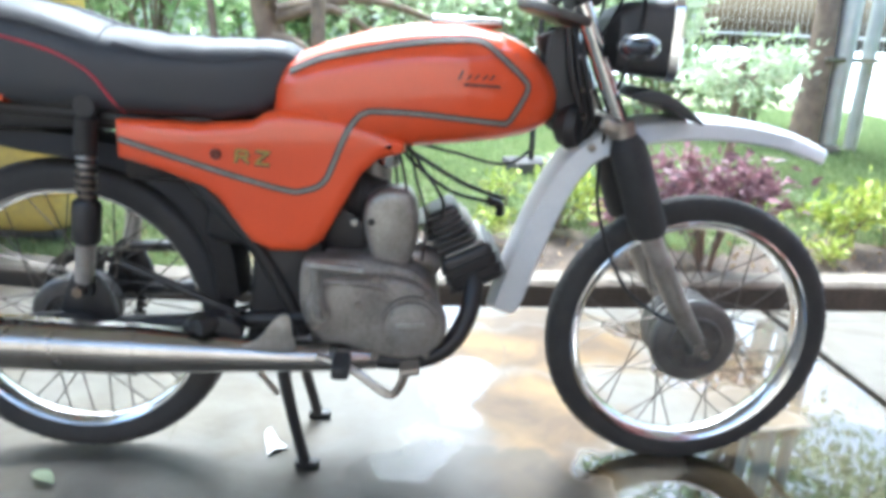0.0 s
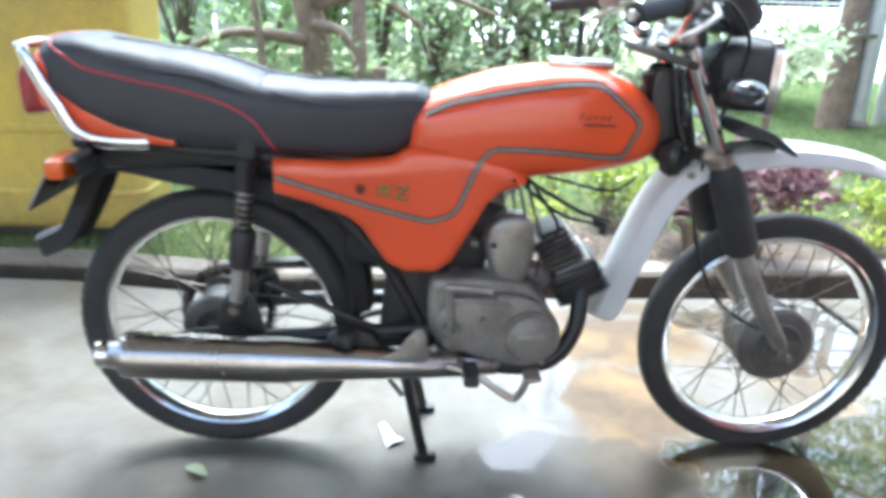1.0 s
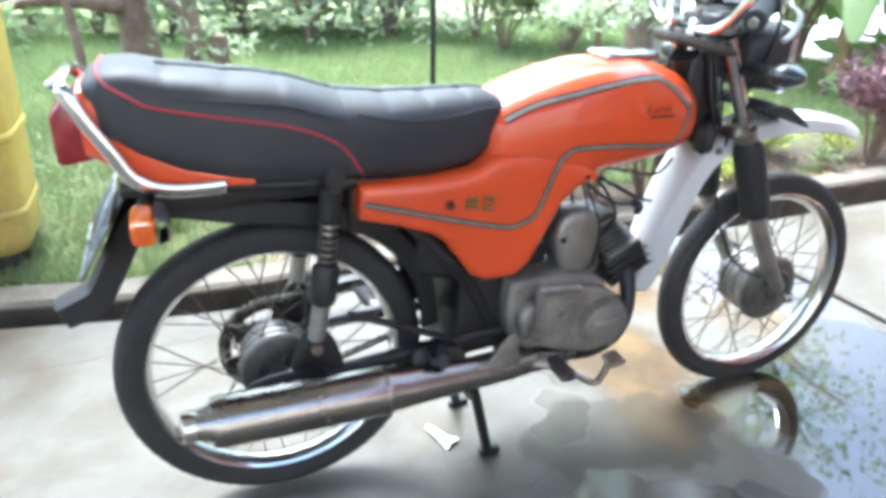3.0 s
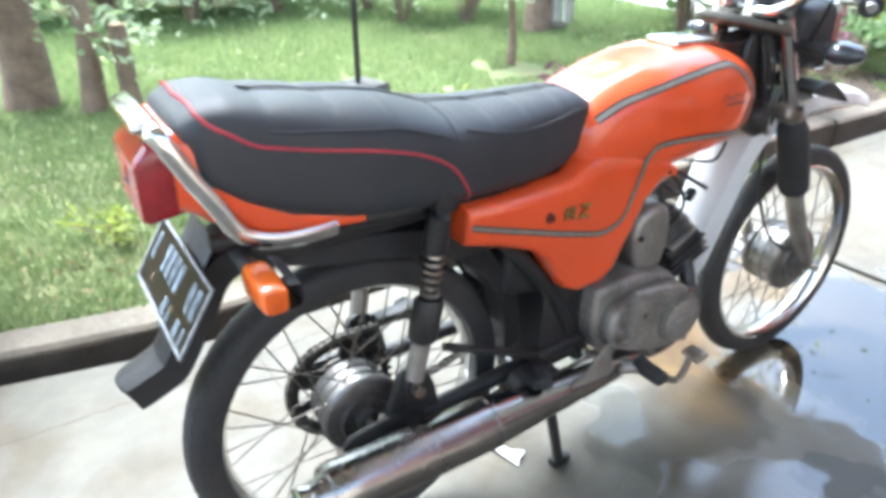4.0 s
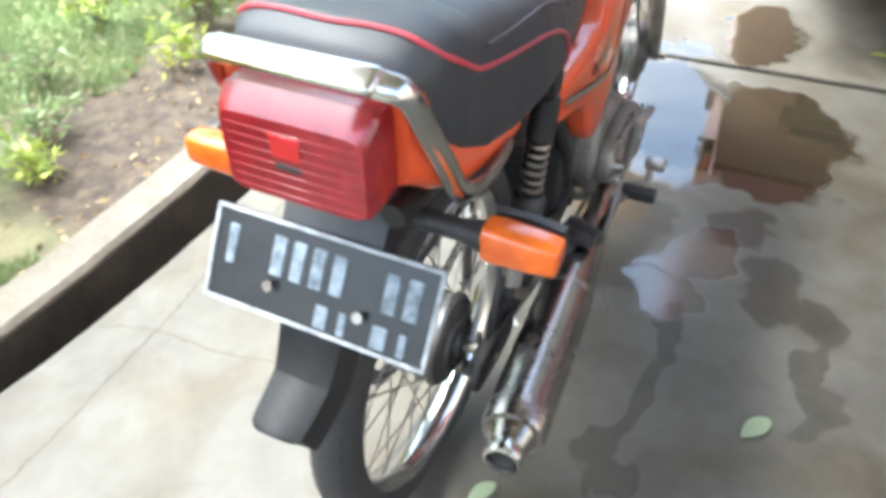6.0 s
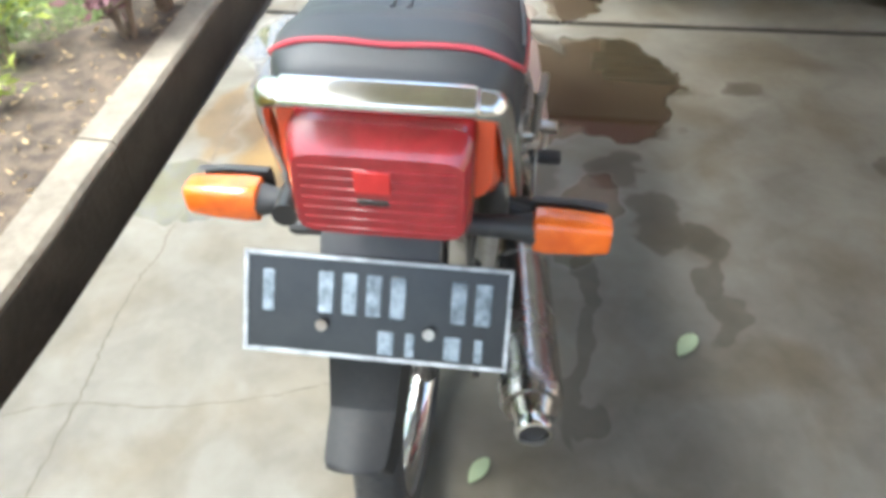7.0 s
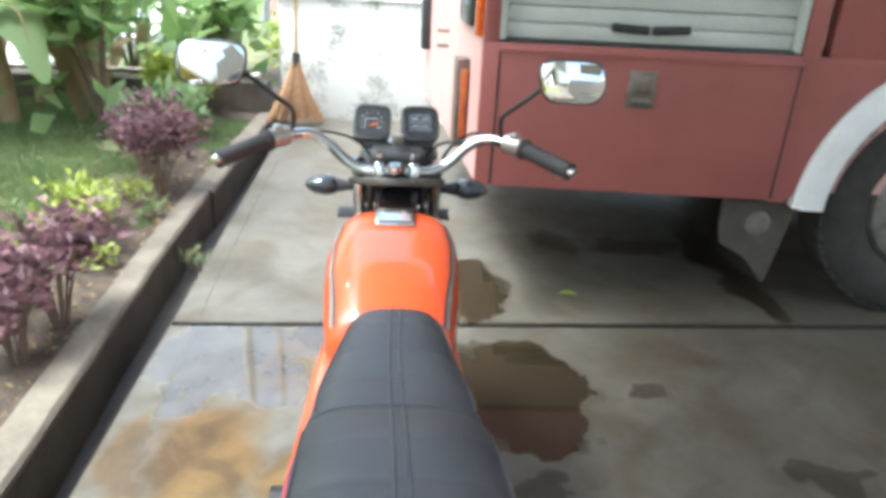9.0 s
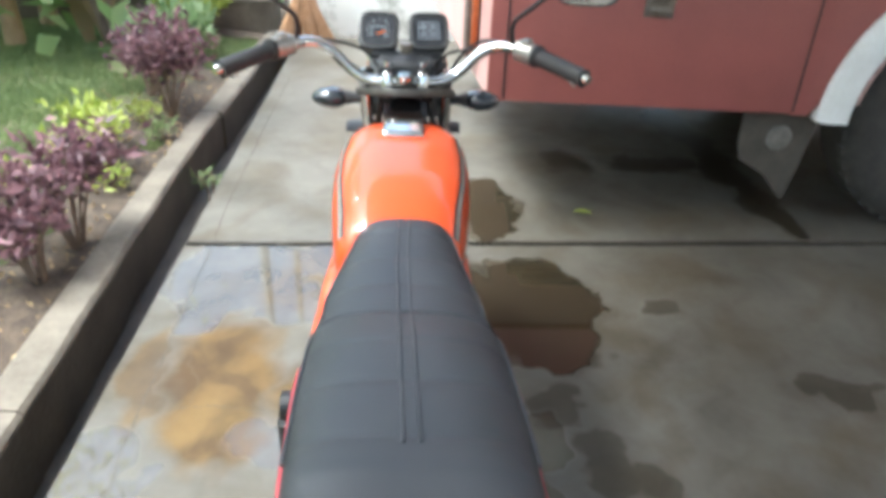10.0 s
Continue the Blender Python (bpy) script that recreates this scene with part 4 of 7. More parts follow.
tank_bm = tank_surface()
tank_tree = BVHTree.FromBMesh(tank_bm)
cover_tree = BVHTree.FromBMesh(cover_panel(-1))
tank = part("fuel_tank", tank_bm, ORANGE, bike, "glossy orange fuel tank", 60)
covers = {}
for s in (-1, 1):
    covers[s] = part("side_cover", cover_panel(s), ORANGE, bike, "orange side cover", 50)


def skin_y(x, z, lift):
    """How far out the painted skin lies on one side at x, z."""
    best = 0
    for t in (tank_tree, cover_tree):
        hit = t.ray_cast(Vector((x, -0.4, z)), Vector((0, 1, 0)))
        if hit[0] is not None:
            best = min(best, hit[0].y)
    return (best or -0.1) - lift


def ribbon(pts, width, lift, side, steps=6):
    """A painted line that follows the skin."""
    line = curve_points([(x, 0, z) for x, z in pts], steps)
    rows = []
    for i, p in enumerate(line):
        d = line[min(i + 1, len(line) - 1)] - line[max(i - 1, 0)]
        d.normalize()
        rows.append([(p.x - d.z * width * f, skin_y(p.x - d.z * width * f, p.z + d.x * width * f, 0), p.z + d.x * width * f) for f in (-0.5, 0, 0.5)])
    out = []
    for i, row in enumerate(rows):
        near = rows[max(i - 2, 0):i + 3]
        new_row = []
        for j, (x, y, z) in enumerate(row):
            soft = sum(r[j][1] for r in near) / len(near)
            new_row.append((x, side * (-min(soft, y) + lift), z))
        out.append(new_row)
    return rings(out, loop=False, caps=False)


STRIPE = [(-0.150, 0.779), (-0.118, 0.794), (-0.08, 0.807), (0.024, 0.828), (0.10, 0.8385), (0.150, 0.841), (0.168, 0.838), (0.182, 0.830), (0.214, 0.804), (0.240, 0.781), (0.2465, 0.772), (0.246, 0.760), (0.235, 0.738), (0.222, 0.716), (0.214, 0.709), (0.20, 0.708), (0.077, 0.720), (0.0, 0.722), (-0.022, 0.719), (-0.037, 0.709), (-0.056, 0.680),
          (-0.078, 0.627), (-0.088, 0.606), (-0.102, 0.593), (-0.122, 0.586), (-0.15, 0.584), (-0.231, 0.605), (-0.319, 0.632), (-0.424, 0.664)]
for s in (-1, 1):
    st = part("stripe", ribbon(STRIPE, 0.0115, 0.0012, s), DARKLINE, tank, "dark outlined stripe")
    part("stripe_core", ribbon(STRIPE, 0.0062, 0.0020, s), GREY, st)
    part("cover_bolt", lathe([(0.0, 0.003), (0.004, 0.003), (0.005, 0.0), (0.008, 0.0), (0.0095, 0.004), (0.0095, 0.01)], 16, pose(-0.269, 0.0, 0.644) @ (pose(0, -0.1365, 0) if s < 0 else pose(0, 0.1365, 0, 0, 0, 180))), BOLTRED, covers[s])
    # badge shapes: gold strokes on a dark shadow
    for x, strokes in ((-0.224, ((-0.009, 0.653, -0.012, 0.631), (-0.009, 0.652, 0.008, 0.650), (0.008, 0.650, 0.007, 0.641), (0.007, 0.641, -0.009, 0.642), (0.0, 0.641, 0.009, 0.630))), (-0.192, ((-0.010, 0.651, 0.012, 0.649), (0.011, 0.649, -0.012, 0.631), (-0.012, 0.630, 0.011, 0.628)))):
        for u0, z0, u1, z1 in strokes:
            sh = part("badge_shadow", ribbon([(x + u0 - 0.001, z0 - 0.001), (x + u1 + 0.001, z1 - 0.001)], 0.0068, 0.0025, s, 2), DARKLINE, covers[s])
            part("badge", ribbon([(x + u0, z0), (x + u1, z1)], 0.0040, 0.0034, s, 2), GOLD, covers[s], "gold badge stroke")
    part("tank_badge", ribbon([(0.138, 0.771), (0.198, 0.769)], 0.004, 0.002, s, 3), DARKLINE, tank, "worn dark badge bar")
    for u in (0.132, 0.146, 0.158, 0.172, 0.184):
        part("tank_badge", ribbon([(u - 0.003, 0.779), (u + 0.004, 0.787 if u > 0.14 else 0.793)], 0.0035, 0.002, s, 2), DARKLINE, tank)

# filler cap
cz = 0.868
cap = part("filler_cap", box((0.125, 0.078, 0.018), (0.146, 0, cz + 0.001), (0, 1, 0), 0.008, 4), CHROME, bike, "flat chromed flip-up filler cap")
part("cap_lid", box((0.092, 0.068, 0.006), (0.149, 0, cz + 0.007), (0, 1, 0), 0.0028, 2), CHROME, cap)
part("cap_edge", box((0.010, 0.060, 0.004), (0.098, 0, cz + 0.0062), (0, 1, 0), 0.0015, 1), DARKLINE, cap)

# seat
SEAT = [(-0.832, 0.835, 0.872, 0.064), (-0.822, 0.815, 0.888, 0.088), (-0.798, 0.795, 0.902, 0.102), (-0.76, 0.768, 0.903, 0.109), (-0.70, 0.735, 0.892, 0.114), (-0.62, 0.715, 0.880, 0.119), (-0.54, 0.706, 0.869, 0.122),
        (-0.47, 0.702, 0.846, 0.120), (-0.42, 0.698, 0.834, 0.115), (-0.35, 0.694, 0.827, 0.107), (-0.26, 0.690, 0.825, 0.092), (-0.20, 0.700, 0.826, 0.080), (-0.165, 0.725, 0.822, 0.072), (-0.14, 0.755, 0.808, 0.062), (-0.128, 0.775, 0.790, 0.045)]


def seat_mid(x):
    """The seat sits a little askew: its middle wanders to one side towards the tail."""
    return -0.010 - 0.022 * min(max((-0.3 - x) / 0.5, 0), 1)


def seat_mesh():
    secs = []
    N = 150
    ribs = [-0.715, -0.625, -0.545, -0.455, -0.440, -0.365, -0.29, -0.215]
    for k in range(N + 1):
        x = SEAT[0][0] + (SEAT[-1][0] - SEAT[0][0]) * k / N
        zb, zt, w = lerp_table(SEAT, x)
        zt += 0.003
        ring = super_ring(x, seat_mid(x), zb, zt, w, 2.75 + 1.3 * min(max((-0.56 - x) / 0.2, 0), 1), 5.0, 64)
        dent = sum(0.0016 * math.exp(-((x - r) / 0.007) ** 2) + 0.0008 * math.exp(-((x - r) / 0.022) ** 2) for r in ribs)
        for v in ring:
            up = min(max((v.z - (zt - 0.035)) / 0.03, 0), 1)
            v.z -= dent * up
            for yc in (-0.006, 0.006):
                v.z -= 0.003 * up * math.exp(-((v.y - seat_mid(x) - yc) / 0.004) ** 2)
        secs.append(ring)
    bm = rings(secs)
    for _ in range(1):
        bmesh.ops.smooth_vert(bm, verts=bm.verts, factor=0.3, use_axis_x=True, use_axis_y=True, use_axis_z=True)
    return bm


sb = seat_mesh()
seat_tree = BVHTree.FromBMesh(sb)
seat = part("seat", sb, VINYL, bike, "black ribbed vinyl seat with red piping", 70)


def seat_point(x, z, side):
    h = seat_tree.ray_cast(Vector((x, side * 0.5, z)), Vector((0, -side, 0)))
    return h[0] + Vector((0, side * 0.001, 0)) if h[0] is not None else Vector((x, side * 0.12, z))


PIPE = [(-0.418, 0.704), (-0.431, 0.728), (-0.459, 0.768), (-0.507, 0.797), (-0.574, 0.817), (-0.66, 0.834), (-0.71, 0.845), (-0.742, 0.854), (-0.768, 0.870), (-0.790, 0.884)]
left = [seat_point(x, z, 1) for x, z in PIPE]
right = [seat_point(x, z, -1) for x, z in PIPE][::-1]
mid = []
for f in (0.86, 0.7, 0.4, 0.0, -0.4, -0.7, -0.86):
    x = -0.804 + 0.004 * abs(f)
    h = seat_tree.ray_cast(Vector((x, seat_mid(x) + f * 0.098, 1.2)), Vector((0, 0, -1)))
    mid.append(h[0] + Vector((0, 0, 0.001)))
part("piping", tube(left + mid + right, 0.0025, 8, 5), PIPING, seat, "red piping")
# welted seams: along the upper edge of the flanks and over the step
for sd in (-1, 1):
    seam = []
    for k in range(14):
        x = -0.155 - 0.27 * k / 13
        zb, zt, w = lerp_table(SEAT, x)
        seam.append(seat_point(x, zt - 0.020 - 0.014 * math.sin(math.pi * k / 13), sd) + Vector((0, sd * 0.0006, 0)))
    part("seam", tube(seam, 0.0020, 6, 3), VINYL, seat)
    seam = []
    for k in range(14):
        x = -0.47 - 0.25 * k / 13
        zb, zt, w = lerp_table(SEAT, x)
        seam.append(seat_point(x, zt - 0.030, sd) + Vector((0, sd * 0.0006, 0)))
    part("seam", tube(seam, 0.0020, 6, 3), VINYL, seat)
over = []
for k in range(17):
    f = -0.97 + 1.94 * k / 16
    h = seat_tree.ray_cast(Vector((-0.448, seat_mid(-0.448) + f * 0.117, 1.2)), Vector((0, 0, -1)))
    over.append(h[0] + Vector((0, 0, 0.0005)))
for dy in (-0.0075, 0.0075):
    line = []
    for k in range(30):
        x = -0.725 + 0.56 * k / 29
        h = seat_tree.ray_cast(Vector((x, seat_mid(x) + dy, 1.2)), Vector((0, 0, -1)))
        line.append(h[0] + Vector((0, 0, -0.0004)))
    part("centre_seam", tube(line, 0.0023, 6, 2), VINYL, seat)
part("step_seam", tube(over, 0.0017, 6, 3), VINYL, seat)

# tail cowl, lamp, rail
tail = []
for x, zb, zt, w in ((-0.60, 0.715, 0.735, 0.110), (-0.68, 0.715, 0.765, 0.108), (-0.74, 0.722, 0.80, 0.103), (-0.79, 0.745, 0.868, 0.099), (-0.815, 0.765, 0.882, 0.095), (-0.834, 0.775, 0.880, 0.089)):
    tail.append(super_ring(x, seat_mid(x), zb, zt, w, 5, 5, 32))
cowl = part("tail_cowl", rings(tail), ORANGE, bike, "orange tail cowl")
secs = []
for x, w, zb, zt in ((-0.820, 0.076, 0.770, 0.868), (-0.857, 0.0755, 0.763, 0.863), (-0.869, 0.073, 0.762, 0.851), (-0.8745, 0.069, 0.765, 0.843)):
    secs.append(super_ring(x, -0.032, zb, zt, w, 8, 8, 40))
lamp = part("tail_lamp", rings(secs), REDLENS, bike, "ribbed red tail lamp", 30)
for k in range(7):
    z = 0.7715 + k * 0.0100
    part("lens_rib", box((0.0030, 0.126, 0.0018), (-0.8742, -0.032, z), bevel=0.0006, seg=1), REDLENS, lamp)
part("lens_slot", box((0.003, 0.026, 0.006), (-0.8745, -0.028, 0.800), bevel=0.001, seg=1), DARKLINE, lamp, "dark slot under the reflector")
part("reflector", box((0.0024, 0.030, 0.022), (-0.8752, -0.028, 0.820), bevel=0.001, seg=1), REDLIT, lamp, "bright red square reflector")
rail_l = [(-0.645, 0.110, 0.722), (-0.675, 0.112, 0.722), (-0.73, 0.112, 0.726), (-0.772, 0.108, 0.744), (-0.796, 0.104, 0.785), (-0.822, 0.100, 0.830), (-0.843, 0.094, 0.872), (-0.852, 0.080, 0.882)]
rail = [(x, y + seat_mid(x), z) for x, y, z in rail_l] + [(-0.856, -0.0, 0.885), (-0.856, -0.07, 0.885)] + [(x, -y + seat_mid(x), z) for x, y, z in rail_l[::-1]]
part("grab_rail", tube(rail, 0.0062, 14, 5, flat=1.9), CHROME, bike, "flat chromed grab rail")
part("rail_sleeve", box((0.012, 0.156, 0.028), (-0.857, -0.032, 0.887), (0, 70, 0), 0.006, 3), CHROME, bike, "flat chromed cross bar")

# rear mudguard
GUARD = [(-0.938, 0.492, 0.026), (-0.935, 0.494, 0.034), (-0.926, 0.498, 0.039), (-0.885, 0.517, 0.042), (-0.874, 0.527, 0.043), (-0.857, 0.556, 0.045), (-0.830, 0.605, 0.049), (-0.803, 0.655, 0.053), (-0.765, 0.682, 0.06), (-0.71, 0.684, 0.068), (-0.62, 0.664, 0.07), (-0.52, 0.648, 0.068), (-0.42, 0.622, 0.070), (-0.335, 0.562, 0.070), (-0.278, 0.47, 0.068), (-0.262, 0.36, 0.066)]


def guard_strip(path, drops, thick=0.004, arch=0.010, exp=2.0, out=1):
    """A mudguard: an arched strip along a line, with turned-down sides."""
    line = curve_points([(x, w, z) for x, z, w in path], 5)
    secs = []
    for i, p in enumerate(line):
        d = line[min(i + 1, len(line) - 1)] - line[max(i - 1, 0)]
        t = Vector((d.x, 0, d.z)).normalized()
        nrm = Vector((-t.z, 0, t.x)) * out
        w = p.y
        drop = drops if isinstance(drops, float) else (drops[0] + (drops[1] - drops[0]) * i / (len(line) - 1)) * min(1.0, 0.15 + i / 14)
        outer, inner = [], []
        for j in range(13):
            f = -1 + 2 * j / 12
            y = w * f
            h = arch * (1 - abs(f) ** exp) - (drop if abs(f) > 0.99 else 0)
            yy = math.copysign(min(abs(y), w), y)
            outer.append(Vector((p.x, yy, p.z)) + nrm * h)
            inner.append(Vector((p.x, yy * (1 - thick / w), p.z)) + nrm * (h - thick))
        secs.append(outer + inner[::-1])
    return secs


part("rear_mudguard", rings(guard_strip(GUARD[::-1], 0.032, out=-1)), GUARDBLACK, bike, "black plastic rear mudguard")

# number plate on its bracket; marks as plain bars
pm = pose(-0.844, -0.014, 0.640, 0, 0, 0) @ pose(0, 0, 0, 0, 32, 0)
plate_bm = box((0.003, 0.266, 0.104), bevel=0.001, seg=1)
bmesh.ops.transform(plate_bm, matrix=pm, verts=plate_bm.verts)
plate = part("number_plate", plate_bm, PLATE, bike, "worn black number plate with a pale rim")
for (y, z, wd, ht) in ((0, 0.0495, 0.266, 0.004), (0, -0.0495, 0.266, 0.004), (0.131, 0, 0.004, 0.102), (-0.131, 0, 0.004, 0.102)):
    b2 = box((0.004, wd, ht), (-0.0015, y, z))
    bmesh.ops.transform(b2, matrix=pm, verts=b2.verts)
    part("plate_rim", b2, PLATERIM, plate)
for (y, z, wd, ht) in ((0.108, 0.012, 0.012, 0.042), (0.050, 0.014, 0.015, 0.042), (0.026, 0.014, 0.015, 0.042), (0.002, 0.014, 0.015, 0.042), (-0.022, 0.014, 0.015, 0.042), (-0.082, 0.014, 0.015, 0.042), (-0.106, 0.014, 0.016, 0.042),
                       (-0.012, -0.033, 0.016, 0.024), (-0.036, -0.033, 0.009, 0.024), (-0.078, -0.033, 0.016, 0.024), (-0.104, -0.033, 0.008, 0.024)):
    b2 = box((0.003, wd, ht), (-0.0016, y, z), bevel=0.001, seg=1)
    bmesh.ops.transform(b2, matrix=pm, verts=b2.verts)
    part("plate_mark", b2, PLATEMARK, plate)
for y in (0.052, -0.055):
    b2 = lathe([(0.0, 0), (0.005, 0.001), (0.006, 0.004)], 10, pose(0, 0, 0, 0, 0, 90))
    bmesh.ops.transform(b2, matrix=pm @ pose(-0.006, y, -0.018, 0, 0, 0), verts=b2.verts)
    part("plate_screw", b2, STEEL, plate)
b2 = box((0.004, 0.12, 0.12), (0.008, 0, 0.03), bevel=0.002)
bmesh.ops.transform(b2, matrix=pm, verts=b2.verts)
part("plate_bracket", b2, PLASTIC, bike)


def indicator(x, y, z, side, lens, label, yaw=0, ln=0.085, tall=1.0, deep=1.0):
    """A rounded lamp on a rubber stem, out to one side."""
    secs = []
    ex = 0.5 if lens is AMBER else 0.9
    tear = ((0.0, 0.012, 0.014 * tall), (0.10, 0.020, 0.020 * tall), (0.38, 0.025, 0.0235 * tall), (0.72, 0.020, 0.019 * tall), (0.93, 0.011, 0.011 * tall), (1.0, 0.004, 0.004 * tall))
    for f, a, b in tear if lens is not AMBER else ((0.0, 0.014, 0.018 * tall), (0.04, 0.022, 0.024 * tall), (0.2, 0.024, 0.025 * tall), (0.7, 0.0225, 0.0228 * tall), (0.95, 0.0205, 0.0205 * tall), (0.99, 0.018, 0.0185 * tall), (1.0, 0.014, 0.0145 * tall)):
        secs.append([(a * deep * math.copysign(abs(math.cos(t)) ** ex, math.cos(t)), side * f * ln, b * math.copysign(abs(math.sin(t)) ** ex, math.sin(t))) for t in [2 * math.pi * k / 20 for k in range(20)]])
    bm = rings(secs)
    m = pose(x, side * y, z, 0, 0, yaw)
    bmesh.ops.transform(bm, matrix=m, verts=bm.verts)
    ind = part("indicator", bm, lens, bike, label)
    bs = tube([(x, side * (y - 0.085), z), (x, side * (y - 0.02), z), (x, side * (y + 0.004), z)], [0.011, 0.012, 0.018], 12, 1)
    part("stem", bs, PLASTIC, ind)
    bm = rings([[(x + 0.006 + (0.027 if lens is AMBER else 0.02) * c0, side * (y + f * ln), z + 0.0242 * tall * c1 * (1.02 if f < 0.9 else 0.78)) for c0, c1 in ((0.42, -1.04), (0.75, -1.02), (1.0, -0.82), (1.1, 0), (1.0, 0.82), (0.75, 1.02), (0.42, 1.04))] for f in (-0.02, 0.5, 0.95)], loop=False, caps=False)
    if lens is AMBER:
        part("lamp_back", bm, PLASTIC, ind)
    else:
        bm.free()


for s in (-1, 1):
    indicator(-0.768, 0.134 + (0.027 if s < 0 else -0.022), 0.700 + (0.008 if s > 0 else -0.004), s, AMBER, "amber rear indicator", 0, 0.078, 0.84, 0.78)
    indicator(0.408, 0.136, 0.842, s, SMOKE, "smoked dark teardrop front indicator", 0, 0.075, 1.0, 1.3)

# exhaust
MUF0, MUF1 = Vector((-0.13, -0.146, 0.286)), Vector((-0.752, -0.195, 0.330))
muf = [MUF1, MUF1.lerp(MUF0, 0.015), MUF1.lerp(MUF0, 0.06), MUF1.lerp(MUF0, 0.075), MUF1.lerp(MUF0, 0.28), MUF1.lerp(MUF0, 0.52), MUF1.lerp(MUF0, 0.58), MUF1.lerp(MUF0, 0.8), MUF0, Vector((0.0, -0.122, 0.278))]
mr = [0.022, 0.024, 0.034, 0.045, 0.046, 0.046, 0.043, 0.034, 0.027, 0.024]
ex = part("muffler", tube(muf, mr, 28, 3), MUFFLER, bike, "dull chromed muffler")
mt = look(MUF1, MUF0) @ pose(0, 0, 0, 90, 0, 0)
part("muffler_tip", lathe([(0.025, 0.01), (0.027, -0.004), (0.0255, -0.010), (0.0215, -0.012), (0.019, 0.0), (0.018, 0.03)], 24, mt @ pose(0, 0, 0, 0, 0, 180)), CHROME, ex, "chromed outlet ring")
part("muffler_bore", lathe([(0.0, 0), (0.018, 0.0), (0.019, 0.02)], 20, mt @ pose(0, 0.004, 0, 0, 0, 180)), BLACK, ex)
sm = MUF1.lerp(MUF0, 0.54)
part("seam", tube([sm, sm + (MUF0 - MUF1).normalized() * 0.008], 0.0472, 28, 1), MUFFLER, ex)
part("header_pipe", tube([(0.17, -0.03, 0.44), (0.178, -0.06, 0.41), (0.165, -0.095, 0.345), (0.125, -0.115, 0.292), (0.06, -0.12, 0.270), (-0.02, -0.12, 0.276)], 0.018, 16, 6), BLACK, ex, "blackened header pipe")
part("muffler_bracket", prism(round_outline([(-0.232, 0.318), (-0.20, 0.335), (-0.165, 0.378), (-0.145, 0.378), (-0.140, 0.345), (-0.142, 0.312)], 3), -0.185, -0.178, 0.002), ALU_LIGHT, bike, "light alloy footrest bracket")

# engine
eng = part("crankcase", prism(round_outline([(-0.135, 0.44), (-0.11, 0.462), (0.03, 0.455), (0.085, 0.425), (0.115, 0.37), (0.108, 0.31), (0.07, 0.282), (-0.02, 0.275), (-0.10, 0.305), (-0.135, 0.355)], 4), -0.125, 0.12, 0.018, 3), ALU, bike, "dusty cast aluminium engine")
part("clutch_cover", prism(round_outline([(-0.118, 0.402), (-0.069, 0.432), (0.029, 0.440), (0.090, 0.415), (0.124, 0.369), (0.118, 0.318), (0.066, 0.286), (-0.005, 0.294), (-0.07, 0.318), (-0.115, 0.345)], 4), -0.155, -0.12, 0.012, 3), ALU, eng)
part("oil_pump_cover", lathe([(0.0, -0.014), (0.042, -0.014), (0.046, -0.011), (0.047, -0.006), (0.050, -0.006), (0.0505, -0.009), (0.054, -0.009), (0.056, 0.002), (0.058, 0.012)], 40, pose(0.064, -0.156, 0.356)), ALU, eng, "round cover with a cast bar")
part("cast_bar", box((0.052, 0.006, 0.011), (0.062, -0.171, 0.362), (0, -3, 0), 0.002), ALU_LIGHT, eng)
part("cover_rib", tube([(-0.10, -0.156, 0.432), (-0.02, -0.158, 0.432), (0.02, -0.158, 0.42)], 0.006, 8, 3), ALU, eng)
part("kick_shaft", lathe([(0.0, -0.02), (0.014, -0.02), (0.016, 0.0), (0.02, 0.01)], 16, pose(-0.095, -0.155, 0.375)), STEEL, eng)
for x, z in ((-0.105, 0.35), (-0.10, 0.43), (0.0, 0.44), (0.09, 0.41), (0.09, 0.30), (0.0, 0.295), (-0.03, 0.39)):
    part("cover_screw", lathe([(0, -0.004), (0.006, -0.004), (0.007, 0.002)], 10, pose(x, -0.157, z)), STEEL, eng)
# carburettor-side cover
part("inlet_cover", prism(round_outline([(-0.027, 0.542), (-0.010, 0.575), (0.034, 0.586), (0.064, 0.570), (0.072, 0.506), (0.052, 0.444), (0.017, 0.433), (-0.008, 0.454), (-0.024, 0.50)], 4), -0.102, -0.03, 0.016, 3), ALU_LIGHT, eng, "smooth grey alloy carburettor cover")
part("cover_screw", lathe([(0, -0.004), (0.006, -0.004), (0.007, 0.002)], 10, pose(-0.012, -0.101, 0.527)), BLACK, eng)
part("carburettor", lathe([(0.0, -0.06), (0.026, -0.06), (0.03, -0.05), (0.03, 0.05), (0.02, 0.06)], 20, pose(-0.01, 0.0, 0.575, 90, 0, 0)), ALU_LIGHT, eng)
part("air_hose", tube([(-0.16, -0.01, 0.585), (-0.09, -0.02, 0.575), (-0.03, -0.025, 0.56), (0.01, -0.03, 0.55)], [0.052, 0.050, 0.040, 0.034], 18, 4), RUBBER, eng, "black rubber air hose")
for k in range(3):
    part("hose_rib", lathe([(0.046, -0.004), (0.053, -0.003), (0.053, 0.003), (0.046, 0.004)], 20, pose(-0.075 + 0.020 * k, -0.02, 0.573 - 0.004 * k, 0, 0, 90)), RUBBER, eng)
part("rear_mount", prism(round_outline([(-0.135, 0.545), (-0.06, 0.535), (-0.02, 0.50), (-0.03, 0.455), (-0.10, 0.452), (-0.14, 0.47)], 3), -0.055, 0.06, 0.008), BLACK, eng, "black rear engine mount")
